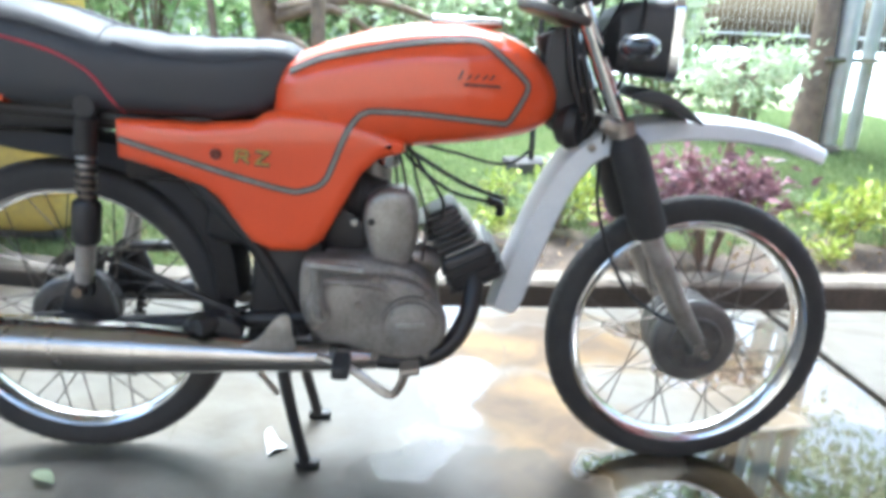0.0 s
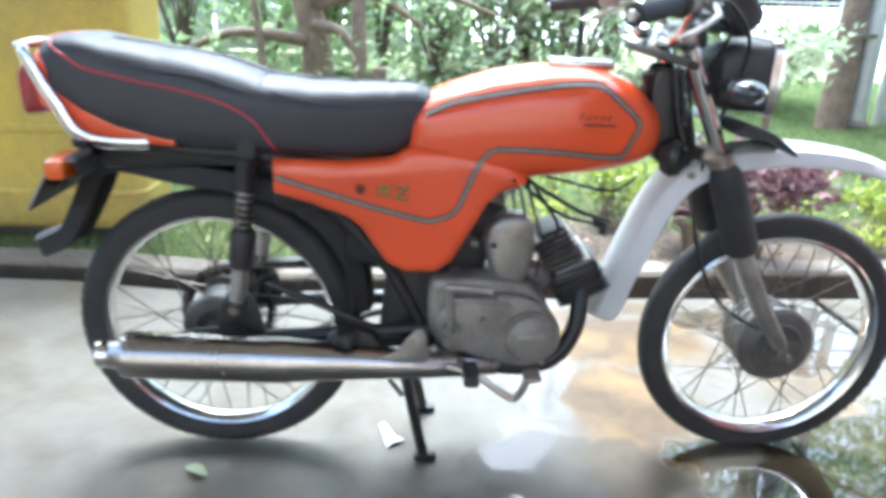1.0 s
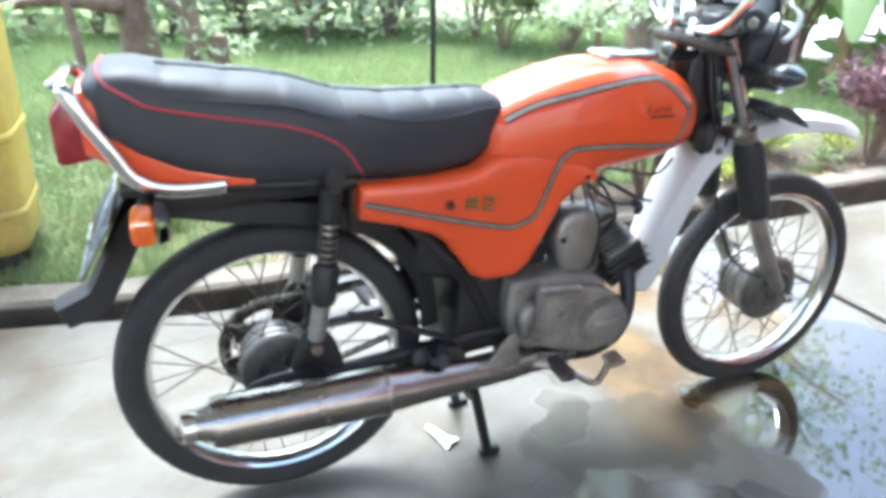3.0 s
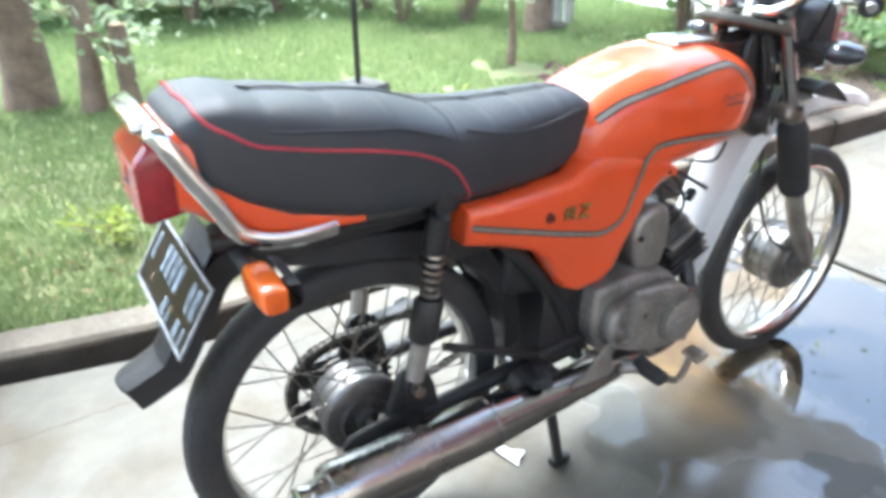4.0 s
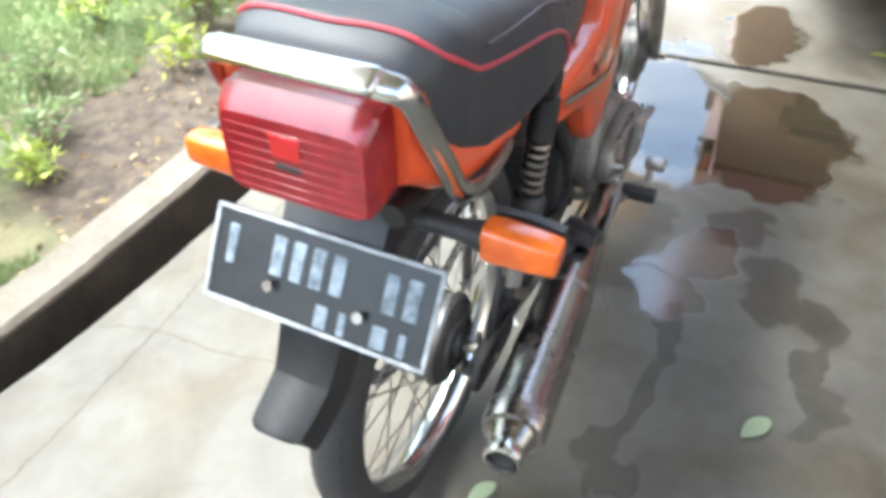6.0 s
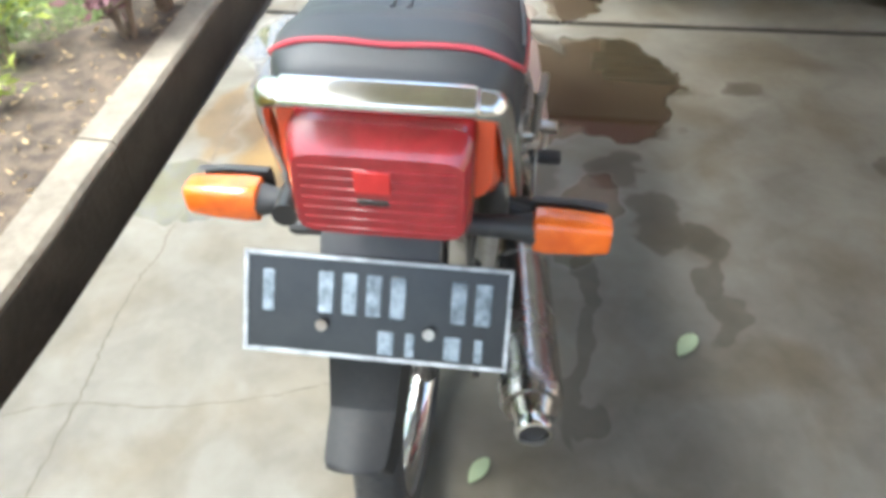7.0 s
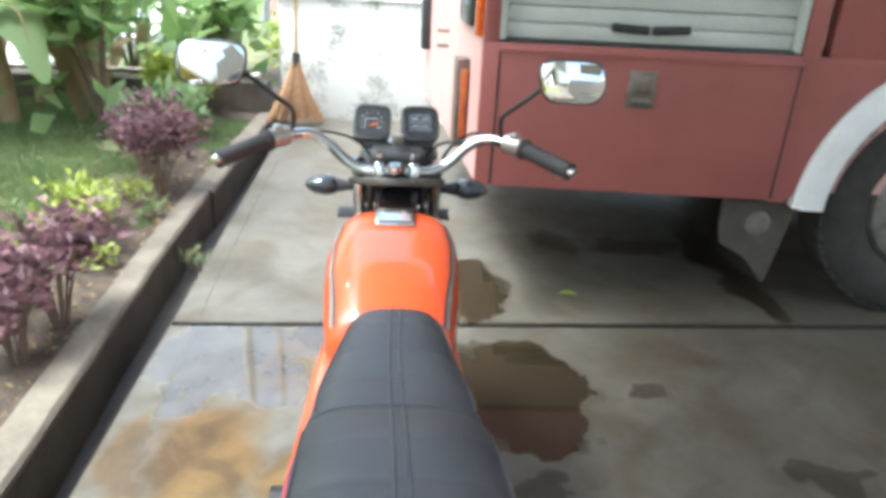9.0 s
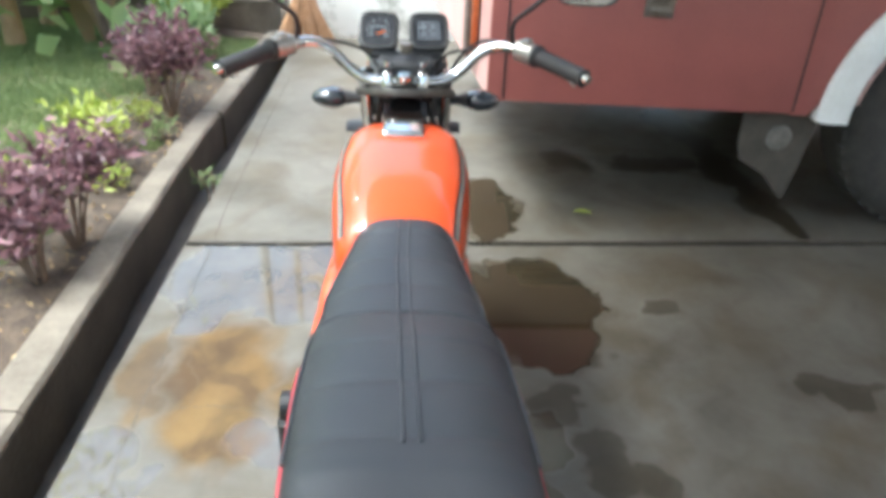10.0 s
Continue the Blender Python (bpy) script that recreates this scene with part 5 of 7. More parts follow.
part("mount_bolt", lathe([(0.0, -0.008), (0.008, -0.008), (0.009, 0.004)], 6, pose(-0.045, -0.055, 0.515)), CHROME, eng)
# finned cylinder: plates that rise towards the front, black block below a bright flange
cm = pose(0.150, 0.0, 0.472, 0, -26, 0)


def block(name, size, at, material, parent, label="", bevel=0.004, seg=2):
    b2 = box(size, at, bevel=bevel, seg=seg)
    bmesh.ops.transform(b2, matrix=cm, verts=b2.verts)
    return part(name, b2, material, parent, label)


for k in range(6):
    block("cooling_fin", (0.086 - 0.004 * abs(k - 2), 0.150 - 0.006 * k, 0.0036), (-0.002 - 0.003 * k, 0, 0.012 + k * 0.0115), FIN, eng, "", 0.0012, 1)
block("cylinder_head", (0.062, 0.110, 0.078), (-0.006, 0, 0.040), BLACK, eng, "black finned cylinder head", 0.014, 3)
block("cylinder", (0.100, 0.140, 0.078), (0.004, 0, -0.046), BLACK, eng, "black cylinder block", 0.012, 3)
for k in range(3):
    block("cooling_fin", (0.112, 0.152, 0.0036), (0.004, 0, -0.072 + k * 0.020), BLACK, eng, "", 0.0012, 1)
block("gasket_flange", (0.078, 0.146, 0.007), (0.006, 0, -0.003), ALU_LIGHT, eng, "bright alloy flange", 0.002, 1)
part("inlet_neck", tube([(0.03, -0.03, 0.44), (0.07, -0.03, 0.445), (0.11, -0.02, 0.43)], [0.028, 0.026, 0.026], 16, 3), ALU_LIGHT, eng, "bright alloy inlet neck")
part("carburettor_top", lathe([(0.0, 0.0), (0.016, 0.001), (0.022, 0.006), (0.024, 0.03)], 20, pose(0.016, -0.045, 0.616, 90, 0, 0)), CHROME, eng, "chromed carburettor cap")
part("spark_plug_cap", tube([(0.225, -0.01, 0.525), (0.222, -0.02, 0.545), (0.20, -0.03, 0.555)], 0.009, 10, 4), BLACK, eng)
part("spark_lead", tube([(0.205, -0.03, 0.553), (0.13, -0.05, 0.575), (0.06, -0.05, 0.625), (0.03, -0.03, 0.66)], 0.0035, 8, 6), BLACK, bike)
for k, (dx, dy) in enumerate(((0, -0.06), (0.02, -0.045), (-0.015, -0.03))):
    part("cable", tube([(0.03 + dx, dy, 0.665), (0.045 + dx, dy - 0.02, 0.60), (0.055 + dx * 1.5, dy - 0.035, 0.53), (0.06 + dx, dy - 0.03, 0.45)], 0.003, 6, 5), BLACK, bike)

for pts, r in (([(0.045, -0.045, 0.665), (0.075, -0.095, 0.625), (0.115, -0.085, 0.56), (0.10, -0.06, 0.50)], 0.0032), ([(0.02, -0.05, 0.67), (0.07, -0.10, 0.645), (0.15, -0.10, 0.60), (0.225, -0.05, 0.565)], 0.0042), ([(0.055, -0.03, 0.66), (0.13, -0.06, 0.648), (0.22, -0.06, 0.63), (0.27, -0.045, 0.655)], 0.0030)):
    part("cable", tube(pts, r, 8, 6), BLACK, bike)
# frame tubes
for s in (-1, 1):
    part("frame_rail", tube([(-0.80, s * 0.08, 0.715), (-0.60, s * 0.09, 0.705), (-0.40, s * 0.09, 0.69), (-0.18, s * 0.07, 0.66), (0.0, s * 0.04, 0.68), (0.27, s * 0.025, 0.76)], 0.013, 10, 4), BLACK, bike)
    part("frame_tube", tube([(-0.42, s * 0.09, 0.69), (-0.24, s * 0.085, 0.50), (-0.16, s * 0.08, 0.36), (-0.13, s * 0.08, 0.29)], 0.014, 10, 4), BLACK, bike)
    shock = part("shock_absorber", tube([(-0.474, s * 0.124, 0.712), (-0.478, s * 0.123, 0.66), (-0.492, s * 0.117, 0.55)], [0.013, 0.012, 0.012], 12, 1), BLACK, bike, "slim shock absorber with a dark coil spring")
    sp = [(-0.480 - 0.013 * f + 0.0148 * math.cos(20 * math.pi * f), s * (0.122 - 0.005 * f) + 0.0148 * math.sin(20 * math.pi * f), 0.68 - 0.132 * f) for f in [k / 120 for k in range(121)]]
    part("spring", tube(sp, 0.0031, 6, 1), STEEL, shock, "dull coil spring")
    part("top_eye", lathe([(0.008, -0.012), (0.018, -0.012), (0.018, 0.012), (0.008, 0.012)], 16, pose(-0.473, s * 0.124, 0.715)), BLACK, shock)
    part("spring_cover", tube([(-0.476, s * 0.124, 0.70), (-0.477, s * 0.124, 0.695), (-0.484, s * 0.121, 0.64)], [0.013, 0.019, 0.019], 14, 1), BLACK, shock)
    part("damper_body", tube([(-0.492, s * 0.117, 0.556), (-0.493, s * 0.117, 0.548), (-0.503, s * 0.112, 0.485), (-0.504, s * 0.112, 0.477)], [0.019, 0.0245, 0.0245, 0.018], 18, 1), BLACK, shock)
    part("damper_rod", tube([(-0.504, s * 0.112, 0.48), (-0.517, s * 0.107, 0.405)], 0.0165, 16, 1), ALU_LIGHT, shock, "grey alloy lower tube")
    part("lower_eye", lathe([(0.008, -0.013), (0.020, -0.013), (0.020, 0.013), (0.008, 0.013)], 16, pose(-0.520, s * 0.105, 0.392)), BLACK, shock)
    part("swingarm", tube([(-0.13, s * 0.08, 0.335), (-0.35, s * 0.092, 0.325), (-0.62, s * 0.097, 0.310)], [0.017, 0.016, 0.014], 10, 3), BLACK, bike)
    part("axle_plate", prism(round_outline([(-0.64, 0.335), (-0.52, 0.345), (-0.50, 0.31), (-0.53, 0.285), (-0.64, 0.288)], 3), s * 0.108 - 0.005, s * 0.108 + 0.005, 0.002), BLACK, bike)
    part("mount_arm", prism(round_outline([(-0.540, 0.415), (-0.502, 0.418), (-0.478, 0.380), (-0.468, 0.325), (-0.475, 0.300), (-0.56, 0.296), (-0.572, 0.32)], 3), s * 0.098 - 0.006, s * 0.098 + 0.006, 0.002), BLACK, bike, "black shock mounting plate")
    part("mount_bolt", lathe([(0.0, -0.010), (0.010, -0.010), (0.011, 0.006)], 6, pose(-0.520, s * 0.124, 0.392) @ pose(0, 0, 0, 0, 0, 0 if s < 0 else 180)), STEEL, bike)
    part("footrest", tube([(-0.12, s * 0.09, 0.30), (-0.085, s * 0.14, 0.295), (-0.06, s * 0.175, 0.298)], 0.010, 8, 2), STEEL, bike)
    part("footrest_rubber", box((0.030, 0.070, 0.024), (-0.055, s * 0.205, 0.299), bevel=0.006), RUBBER, bike, "black rubber footrest")
    part("stand_leg", tube([(-0.185, s * 0.075 + 0.02, 0.22), (-0.165, s * 0.09 + 0.025, 0.12), (-0.142, s * 0.097 + 0.03, 0.012)], [0.013, 0.012, 0.012], 10, 2), BLACK, bike, "black centre stand leg")
    part("stand_foot", box((0.05, 0.022, 0.018), (-0.138, s * 0.097 + 0.03, 0.010), bevel=0.005), BLACK, bike)
part("stand_bar", tube([(-0.18, -0.06, 0.2), (-0.18, 0.10, 0.2)], 0.011, 10, 1), BLACK, bike)
part("stand_spring", tube([(-0.28, -0.08, 0.30), (-0.19, -0.075, 0.17)], 0.006, 8, 1), STEEL, bike)
part("air_box", box((0.17, 0.14, 0.24), (-0.215, 0, 0.575), (0, 12, 0), 0.02, 3), BLACK, bike)
part("frame_plate", prism([(-0.245, 0.62), (-0.12, 0.54), (-0.09, 0.44), (-0.10, 0.295), (-0.245, 0.285), (-0.232, 0.38), (-0.225, 0.47)], -0.085, 0.085, 0.012), BLACK, bike)
part("battery_box", box((0.16, 0.17, 0.12), (-0.36, 0, 0.645), bevel=0.012), BLACK, bike)
part("seat_tray", box((0.32, 0.15, 0.05), (-0.60, -0.012, 0.692), (0, -1.5, 0), 0.012, 2), BLACK, bike)
part("head_tube", tube([(0.30, 0, 0.86), (0.355, 0, 0.70)], 0.032, 16, 1), BLACK, bike)
part("horn", lathe([(0.0, -0.018), (0.034, -0.016), (0.040, 0.0), (0.03, 0.02), (0.0, 0.025)], 20, pose(0.335, -0.055, 0.70, 0, 0, 60)), BLACK, bike)
for s in (-1, 1):
    part("head_shroud", prism(round_outline([(0.288, 0.85), (0.322, 0.868), (0.352, 0.80), (0.385, 0.70), (0.35, 0.672), (0.305, 0.690), (0.286, 0.76)], 2), s * 0.040 - 0.006, s * 0.040 + 0.006, 0.003), BLACK, bike)

# wiring and cables beside the steering head, with a few bare ties
for s in (-1, 1):
    for k, (dx, r) in enumerate(((0.0, 0.006), (0.012, 0.0045), (0.022, 0.0035))):
        part("cable", tube([(0.318 + dx, s * 0.052, 0.868), (0.330 + dx, s * (0.060 + 0.004 * k), 0.79), (0.352 + dx, s * (0.058 - 0.003 * k), 0.715), (0.335 + dx, s * 0.048, 0.672)], r, 8, 5), BLACK, bike)
    for z in (0.83, 0.775, 0.73):
        part("cable_tie", tube([(0.345 - 0.14 * (z - 0.76), s * 0.050, z), (0.350 - 0.14 * (z - 0.76), s * 0.068, z - 0.012)], 0.004, 6, 1), STEEL, bike)

# brake pedal and kick lever
part("brake_pedal", tube([(-0.10, -0.175, 0.30), (-0.04, -0.19, 0.285), (0.025, -0.20, 0.243), (0.046, -0.205, 0.262), (0.056, -0.205, 0.292)], 0.0075, 8, 4), STEEL, bike)
part("pedal_pad", box((0.034, 0.042, 0.012), (0.062, -0.212, 0.300), (0, -12, 0), 0.004), STEEL, bike)
part("kick_lever", tube([(-0.095, -0.175, 0.375), (-0.098, -0.18, 0.43), (-0.10, -0.182, 0.472)], 0.009, 8, 3), ALU_LIGHT, bike)
part("kick_tread", tube([(-0.105, -0.184, 0.472), (-0.02, -0.19, 0.466)], 0.0085, 10, 1), ALU_LIGHT, bike)
part("brake_rod", tube([(-0.56, -0.08, 0.26), (-0.35, -0.11, 0.29), (-0.12, -0.12, 0.31)], 0.004, 6, 2), STEEL, bike)
part("brake_arm", box((0.014, 0.008, 0.09), (-0.575, -0.078, 0.285), (0, 15, 0), 0.003), STEEL, bike)

part("torque_arm", tube([(-0.575, -0.078, 0.245), (-0.42, -0.092, 0.272), (-0.30, -0.094, 0.30)], 0.007, 8, 2, flat=0.5), STEEL, bike)
part("brake_cam", lathe([(0.0, -0.012), (0.012, -0.012), (0.013, 0.008)], 12, pose(-0.585, -0.072, 0.262)), HUBDARK, bike)
part("rear_peg_bracket", prism(round_outline([(-0.335, 0.345), (-0.30, 0.36), (-0.262, 0.358), (-0.235, 0.335), (-0.25, 0.31), (-0.33, 0.312)], 3), -0.152, -0.120, 0.006), BLACK, bike, "black passenger footrest bracket")
part("rear_peg", tube([(-0.285, -0.12, 0.345), (-0.29, -0.165, 0.352), (-0.30, -0.185, 0.354)], [0.012, 0.016, 0.014], 10, 2), RUBBER, bike, "folded rubber passenger footrest")
part("far_peg_stem", tube([(-0.34, 0.10, 0.318), (-0.345, 0.165, 0.312)], 0.009, 10, 1), STEEL, bike)
far_peg = tube([(-0.345, 0.16, 0.312), (-0.348, 0.175, 0.312), (-0.352, 0.250, 0.310), (-0.352, 0.258, 0.310)], [0.012, 0.015, 0.0155, 0.012], 14, 1)
for k in range(6):
    merge(far_peg, tube([(-0.348, 0.178 + 0.013 * k, 0.312), (-0.348, 0.184 + 0.013 * k, 0.312)], 0.0178, 14, 1))
part("rear_peg", far_peg, RUBBER, bike, "ribbed black rubber passenger footrest")
part("muffler_stay", box((0.030, 0.055, 0.020), (-0.305, -0.155, 0.352), (0, 4, 0), 0.005), BLACK, bike)
part("cross_tube", tube([(-0.455, -0.10, 0.44), (-0.36, -0.105, 0.40), (-0.25, -0.10, 0.345)], 0.008, 8, 3), BLACK, bike)
part("chain_guard", prism([(-0.50, 0.425), (-0.30, 0.435), (-0.16, 0.44), (-0.16, 0.425), (-0.50, 0.412)], 0.055, 0.085, 0.003), BLACK, bike, "thin black chain guard")

# sprocket and chain on the far side
SC = bmesh.new()
ring_of = lambda r, y: [(RX + math.sin(2 * math.pi * j / 60) * r, y, RZ_ + math.cos(2 * math.pi * j / 60) * r) for j in range(60)]
rings([ring_of(0.083, 0.058), ring_of(0.097, 0.058), ring_of(0.097, 0.064), ring_of(0.083, 0.064)], closed=True, bm=SC)
rings([ring_of(0.03, 0.057), ring_of(0.058, 0.057), ring_of(0.058, 0.065), ring_of(0.03, 0.065)], closed=True, bm=SC)
for k in range(6):
    a = math.radians(60 * k + 12)
    b2 = box((0.022, 0.005, 0.034), (0, 0, 0), bevel=0.002, seg=1)
    bmesh.ops.transform(b2, matrix=pose(RX + math.sin(a) * 0.070, 0.061, RZ_ + math.cos(a) * 0.070, 0, math.degrees(a), 0), verts=b2.verts)
    merge(SC, b2)
spk = part("sprocket", SC, OILY, RW, "oily rear sprocket with open arms")
for k in range(40):
    a = 2 * math.pi * k / 40
    part("tooth", box((0.008, 0.006, 0.010), (RX + math.sin(a) * 0.100, 0.061, RZ_ + math.cos(a) * 0.100), (0, math.degrees(a), 0), 0.001, 1), OILY, spk)
loop = []
c1, r1, c2, r2 = Vector((RX, 0, RZ_)), 0.103, Vector((-0.10, 0, 0.385)), 0.038
for a in range(-88, -272, -8):
    loop.append(c1 + Vector((math.cos(math.radians(a)), 0, math.sin(math.radians(a)))) * r1)
ntop = 34
p0 = loop[-1]
p1 = c2 + Vector((0, 0, r2))
loop += [p0.lerp(p1, k / ntop) for k in range(1, ntop)]
for a in range(90, -91, -20):
    loop.append(c2 + Vector((math.cos(math.radians(a)), 0, math.sin(math.radians(a)))) * r2)
p0 = loop[-1]
loop += [p0.lerp(loop[0], k / ntop) for k in range(1, ntop)]
ch = bmesh.new()
lengths = [(loop[(i + 1) % len(loop)] - loop[i]).length for i in range(len(loop))]
links = 2 * round(sum(lengths) / 0.0127 / 2)
pitch = sum(lengths) / links
pins, i, gone = [], 0, 0.0
for k in range(links):
    while gone + lengths[i] < k * pitch and i < len(loop) - 1:
        gone += lengths[i]
        i += 1
    pins.append(loop[i].lerp(loop[(i + 1) % len(loop)], (k * pitch - gone) / lengths[i]))
for k, p in enumerate(pins):
    q = pins[(k + 1) % links]
    d = q - p
    ang = math.degrees(math.atan2(-d.z, d.x))
    c = (p + q) / 2
    out = 0.0062 if k % 2 else 0.0045
    for sy in (-out, out):
        box((pitch * 1.42, 0.0014, 0.0086), (c.x, 0.061 + sy, c.z), (0, ang, 0), bm=ch)
    box((0.0064, 0.008, 0.0064), (p.x, 0.061, p.z), (0, ang + 45, 0), bm=ch)
part("chain", ch, CHAIN, bike, "oily drive chain")

# front fork
for s in (-1, 1):
    y = s * 0.083
    f = part("fork_tube", tube([(0.330, y, 0.905), (0.43, y, 0.675)], 0.0155, 16, 1), CHROME, bike, "chromed fork tube")
    part("fork_boot", tube([(0.425, y, 0.69), (0.432, y, 0.672), (0.44, y, 0.655), (0.488, y, 0.525), (0.492, y, 0.512)], [0.022, 0.031, 0.033, 0.034, 0.028], 20, 1), RUBBER, f, "black rubber fork boot")
    part("fork_slider", tube([(0.484, y, 0.53), (0.55, y, 0.40), (0.602, y, 0.318), (0.612, y, 0.300)], [0.021, 0.0205, 0.017, 0.012], 16, 2), ALU_LIGHT, f, "grey alloy fork slider")
    part("axle_lug", lathe([(0.0, -0.016), (0.014, -0.014), (0.016, 0.0), (0.012, 0.012)], 14, pose(FX - 0.006, y, FZ + 0.004)), ALU, f)
    part("clamp", tube([(0.415, y, 0.715), (0.422, y, 0.690)], 0.024, 16, 1), STEEL, f)
part("lower_yoke", box((0.06, 0.21, 0.032), (0.405, 0, 0.705), (0, 20, 0), 0.01, 3), STEEL, bike)
yk = prism(round_outline([(0.235, -0.03), (0.262, -0.070), (0.30, -0.102), (0.345, -0.10), (0.355, -0.06), (0.35, 0.0), (0.355, 0.06), (0.345, 0.10), (0.30, 0.102), (0.262, 0.070), (0.235, 0.03)], 3), -0.008, 0.008, 0.004)
bmesh.ops.transform(yk, matrix=pose(0, 0, 0.888, 0, 0, 0) @ pose(0.3, 0, 0, 0, 16, 0) @ pose(-0.3, 0, 0, 90, 0, 0), verts=yk.verts)
part("top_yoke", yk, HUBDARK, bike, "dull dark cast top yoke")
for s in (-1, 1):
    part("yoke_bolt", lathe([(0.0, 0), (0.013, 0), (0.016, 0.004), (0.016, 0.016)], 14, pose(0.326, s * 0.083, 0.912, 90, 0, 0)), CHROME, bike)
    part("bar_clamp", box((0.036, 0.024, 0.042), (0.285, s * 0.036, 0.915), (0, 16, 0), 0.009, 3), CHROME, bike)
    part("clamp_nut", lathe([(0.0, 0), (0.007, 0), (0.009, 0.003), (0.009, 0.012)], 12, pose(0.287, s * 0.036, 0.945, 90, 0, 0)), CHROME, bike)
part("stem_nut", lathe([(0.0, 0), (0.014, 0), (0.020, 0.006), (0.022, 0.018)], 16, pose(0.262, 0, 0.918, 90, 0, 0)), CHROME, bike)
part("ignition_panel", box((0.05, 0.12, 0.05), (0.345, 0, 0.925), (0, -12, 0), 0.012, 3), PLASTIC, bike)
part("ignition_lock", lathe([(0.0, 0), (0.010, 0), (0.013, 0.004), (0.014, 0.02)], 16, pose(0.335, 0, 0.962, 90, 0, 0)), STEEL, bike)

# front mudguard, high and long
FG = [(0.226, 0.334, 0.014), (0.2275, 0.339, 0.030), (0.232, 0.354, 0.042), (0.252, 0.43, 0.053), (0.286, 0.525, 0.060), (0.326, 0.612, 0.062), (0.375, 0.668, 0.064), (0.45, 0.696, 0.064), (0.54, 0.708, 0.062), (0.64, 0.705, 0.058), (0.73, 0.690, 0.053), (0.79, 0.670, 0.044), (0.825, 0.654, 0.028)]
part("front_mudguard", rings(guard_strip(FG, (0.044, 0.010), 0.004, 0.016, 2.5)), SILVER, bike, "silver-white plastic front mudguard")
for s in (-1, 1):
    part("guard_bolt", lathe([(0.0, -0.004), (0.007, -0.003), (0.008, 0.003)], 10, pose(0.375, s * 0.064, 0.665) @ pose(0, 0, 0, 0, 0, 0 if s < 0 else 180)), STEEL, bike)
part("number_board", prism(round_outline([(0.415, 0.762), (0.455, 0.772), (0.50, 0.758), (0.545, 0.722), (0.532, 0.722), (0.49, 0.744), (0.44, 0.752)], 3), -0.125, 0.140, 0.004), PLASTIC, bike, "black plastic spoiler under the headlamp")

# headlamp, instruments
hs = []
for x, w, zb, zt in ((0.385, 0.05, 0.82, 0.88), (0.40, 0.075, 0.80, 0.902), (0.43, 0.084, 0.792, 0.916), (0.485, 0.090, 0.788, 0.922)):
    hs.append(super_ring(x, 0, zb, zt, w, 5, 5, 36))
hl = part("headlamp", rings(hs), PLASTIC, bike, "rectangular black headlamp")
part("headlamp_rim", rings([super_ring(0.484, 0, 0.784, 0.926, 0.093, 6, 6, 36), super_ring(0.500, 0, 0.782, 0.928, 0.095, 6, 6, 36), super_ring(0.506, 0, 0.790, 0.920, 0.087, 6, 6, 36)]), CHROME, hl)
part("headlamp_glass", rings([super_ring(0.505, 0, 0.794, 0.916, 0.083, 6, 6, 36), super_ring(0.511, 0, 0.804, 0.906, 0.073, 6, 6, 36)]), LENS, hl)
for s, nm in ((1, "speedometer"), (-1, "tachometer")):
    gmx = pose(0.392, s * 0.053 + 0.006, 0.992, 0, -50, -4 * s)

    def rounded(h, half, corner=4.5):
        """A rounded square across the instrument's axis."""
        out = []
        for k in range(32):
            a = 2 * math.pi * k / 32
            c, d = math.cos(a), math.sin(a)
            r = half / (abs(c) ** corner + abs(d) ** corner) ** (1 / corner)
            out.append(gmx @ Vector((r * c, r * d, h)))
        return out

    gg = part(nm, rings([rounded(-0.075, 0.022), rounded(-0.066, 0.031), rounded(-0.02, 0.040), rounded(0.004, 0.043), rounded(0.010, 0.042), rounded(0.011, 0.037), rounded(0.006, 0.035)]), PLASTIC, bike, "square black instrument with rounded corners", 35)
    part("dial", rings([rounded(0.004, 0.0345), rounded(0.0075, 0.034)]), DIAL, gg)
    marks = []
    if s > 0:
        for k in range(9):
            a = math.radians(-120 + 30 * k)
            marks.append(box((0.005, 0.0014, 0.0008), (0.024 * math.cos(a), 0.024 * math.sin(a), 0.0079), (0, 0, math.degrees(a))))
        for y in (-0.014, 0.014):
            marks.append(box((0.022, 0.0012, 0.0008), (-0.004, y, 0.0079)))
        marks.append(box((0.0012, 0.028, 0.0008), (0.008, 0.0, 0.0079)))
    else:
        for x in (0.020, 0.002, -0.016):
            marks.append(box((0.0013, 0.040, 0.0008), (x, 0.0, 0.0079)))
        for y in (-0.022, 0.0, 0.022):
            marks.append(box((0.040, 0.0013, 0.0008), (0.001, y, 0.0081)))
        for x, y in ((0.011, 0.011), (0.011, -0.011), (-0.007, 0.011), (-0.007, -0.011)):
            marks.append(box((0.004, 0.013, 0.0008), (x, y, 0.0079)))
    for b2 in marks:
        bmesh.ops.transform(b2, matrix=gmx, verts=b2.verts)
        part("dial_mark", b2, DIALMARK, gg)
    if s > 0:
        b2 = box((0.0025, 0.020, 0.0012), (-0.006, -0.006, 0.0088), (0, 0, 20))
        bmesh.ops.transform(b2, matrix=gmx, verts=b2.verts)
        part("needle", b2, AMBER, gg)
part("instrument_bracket", box((0.05, 0.15, 0.012), (0.385, 0, 0.945), (0, 20, 0), 0.004), PLASTIC, bike)

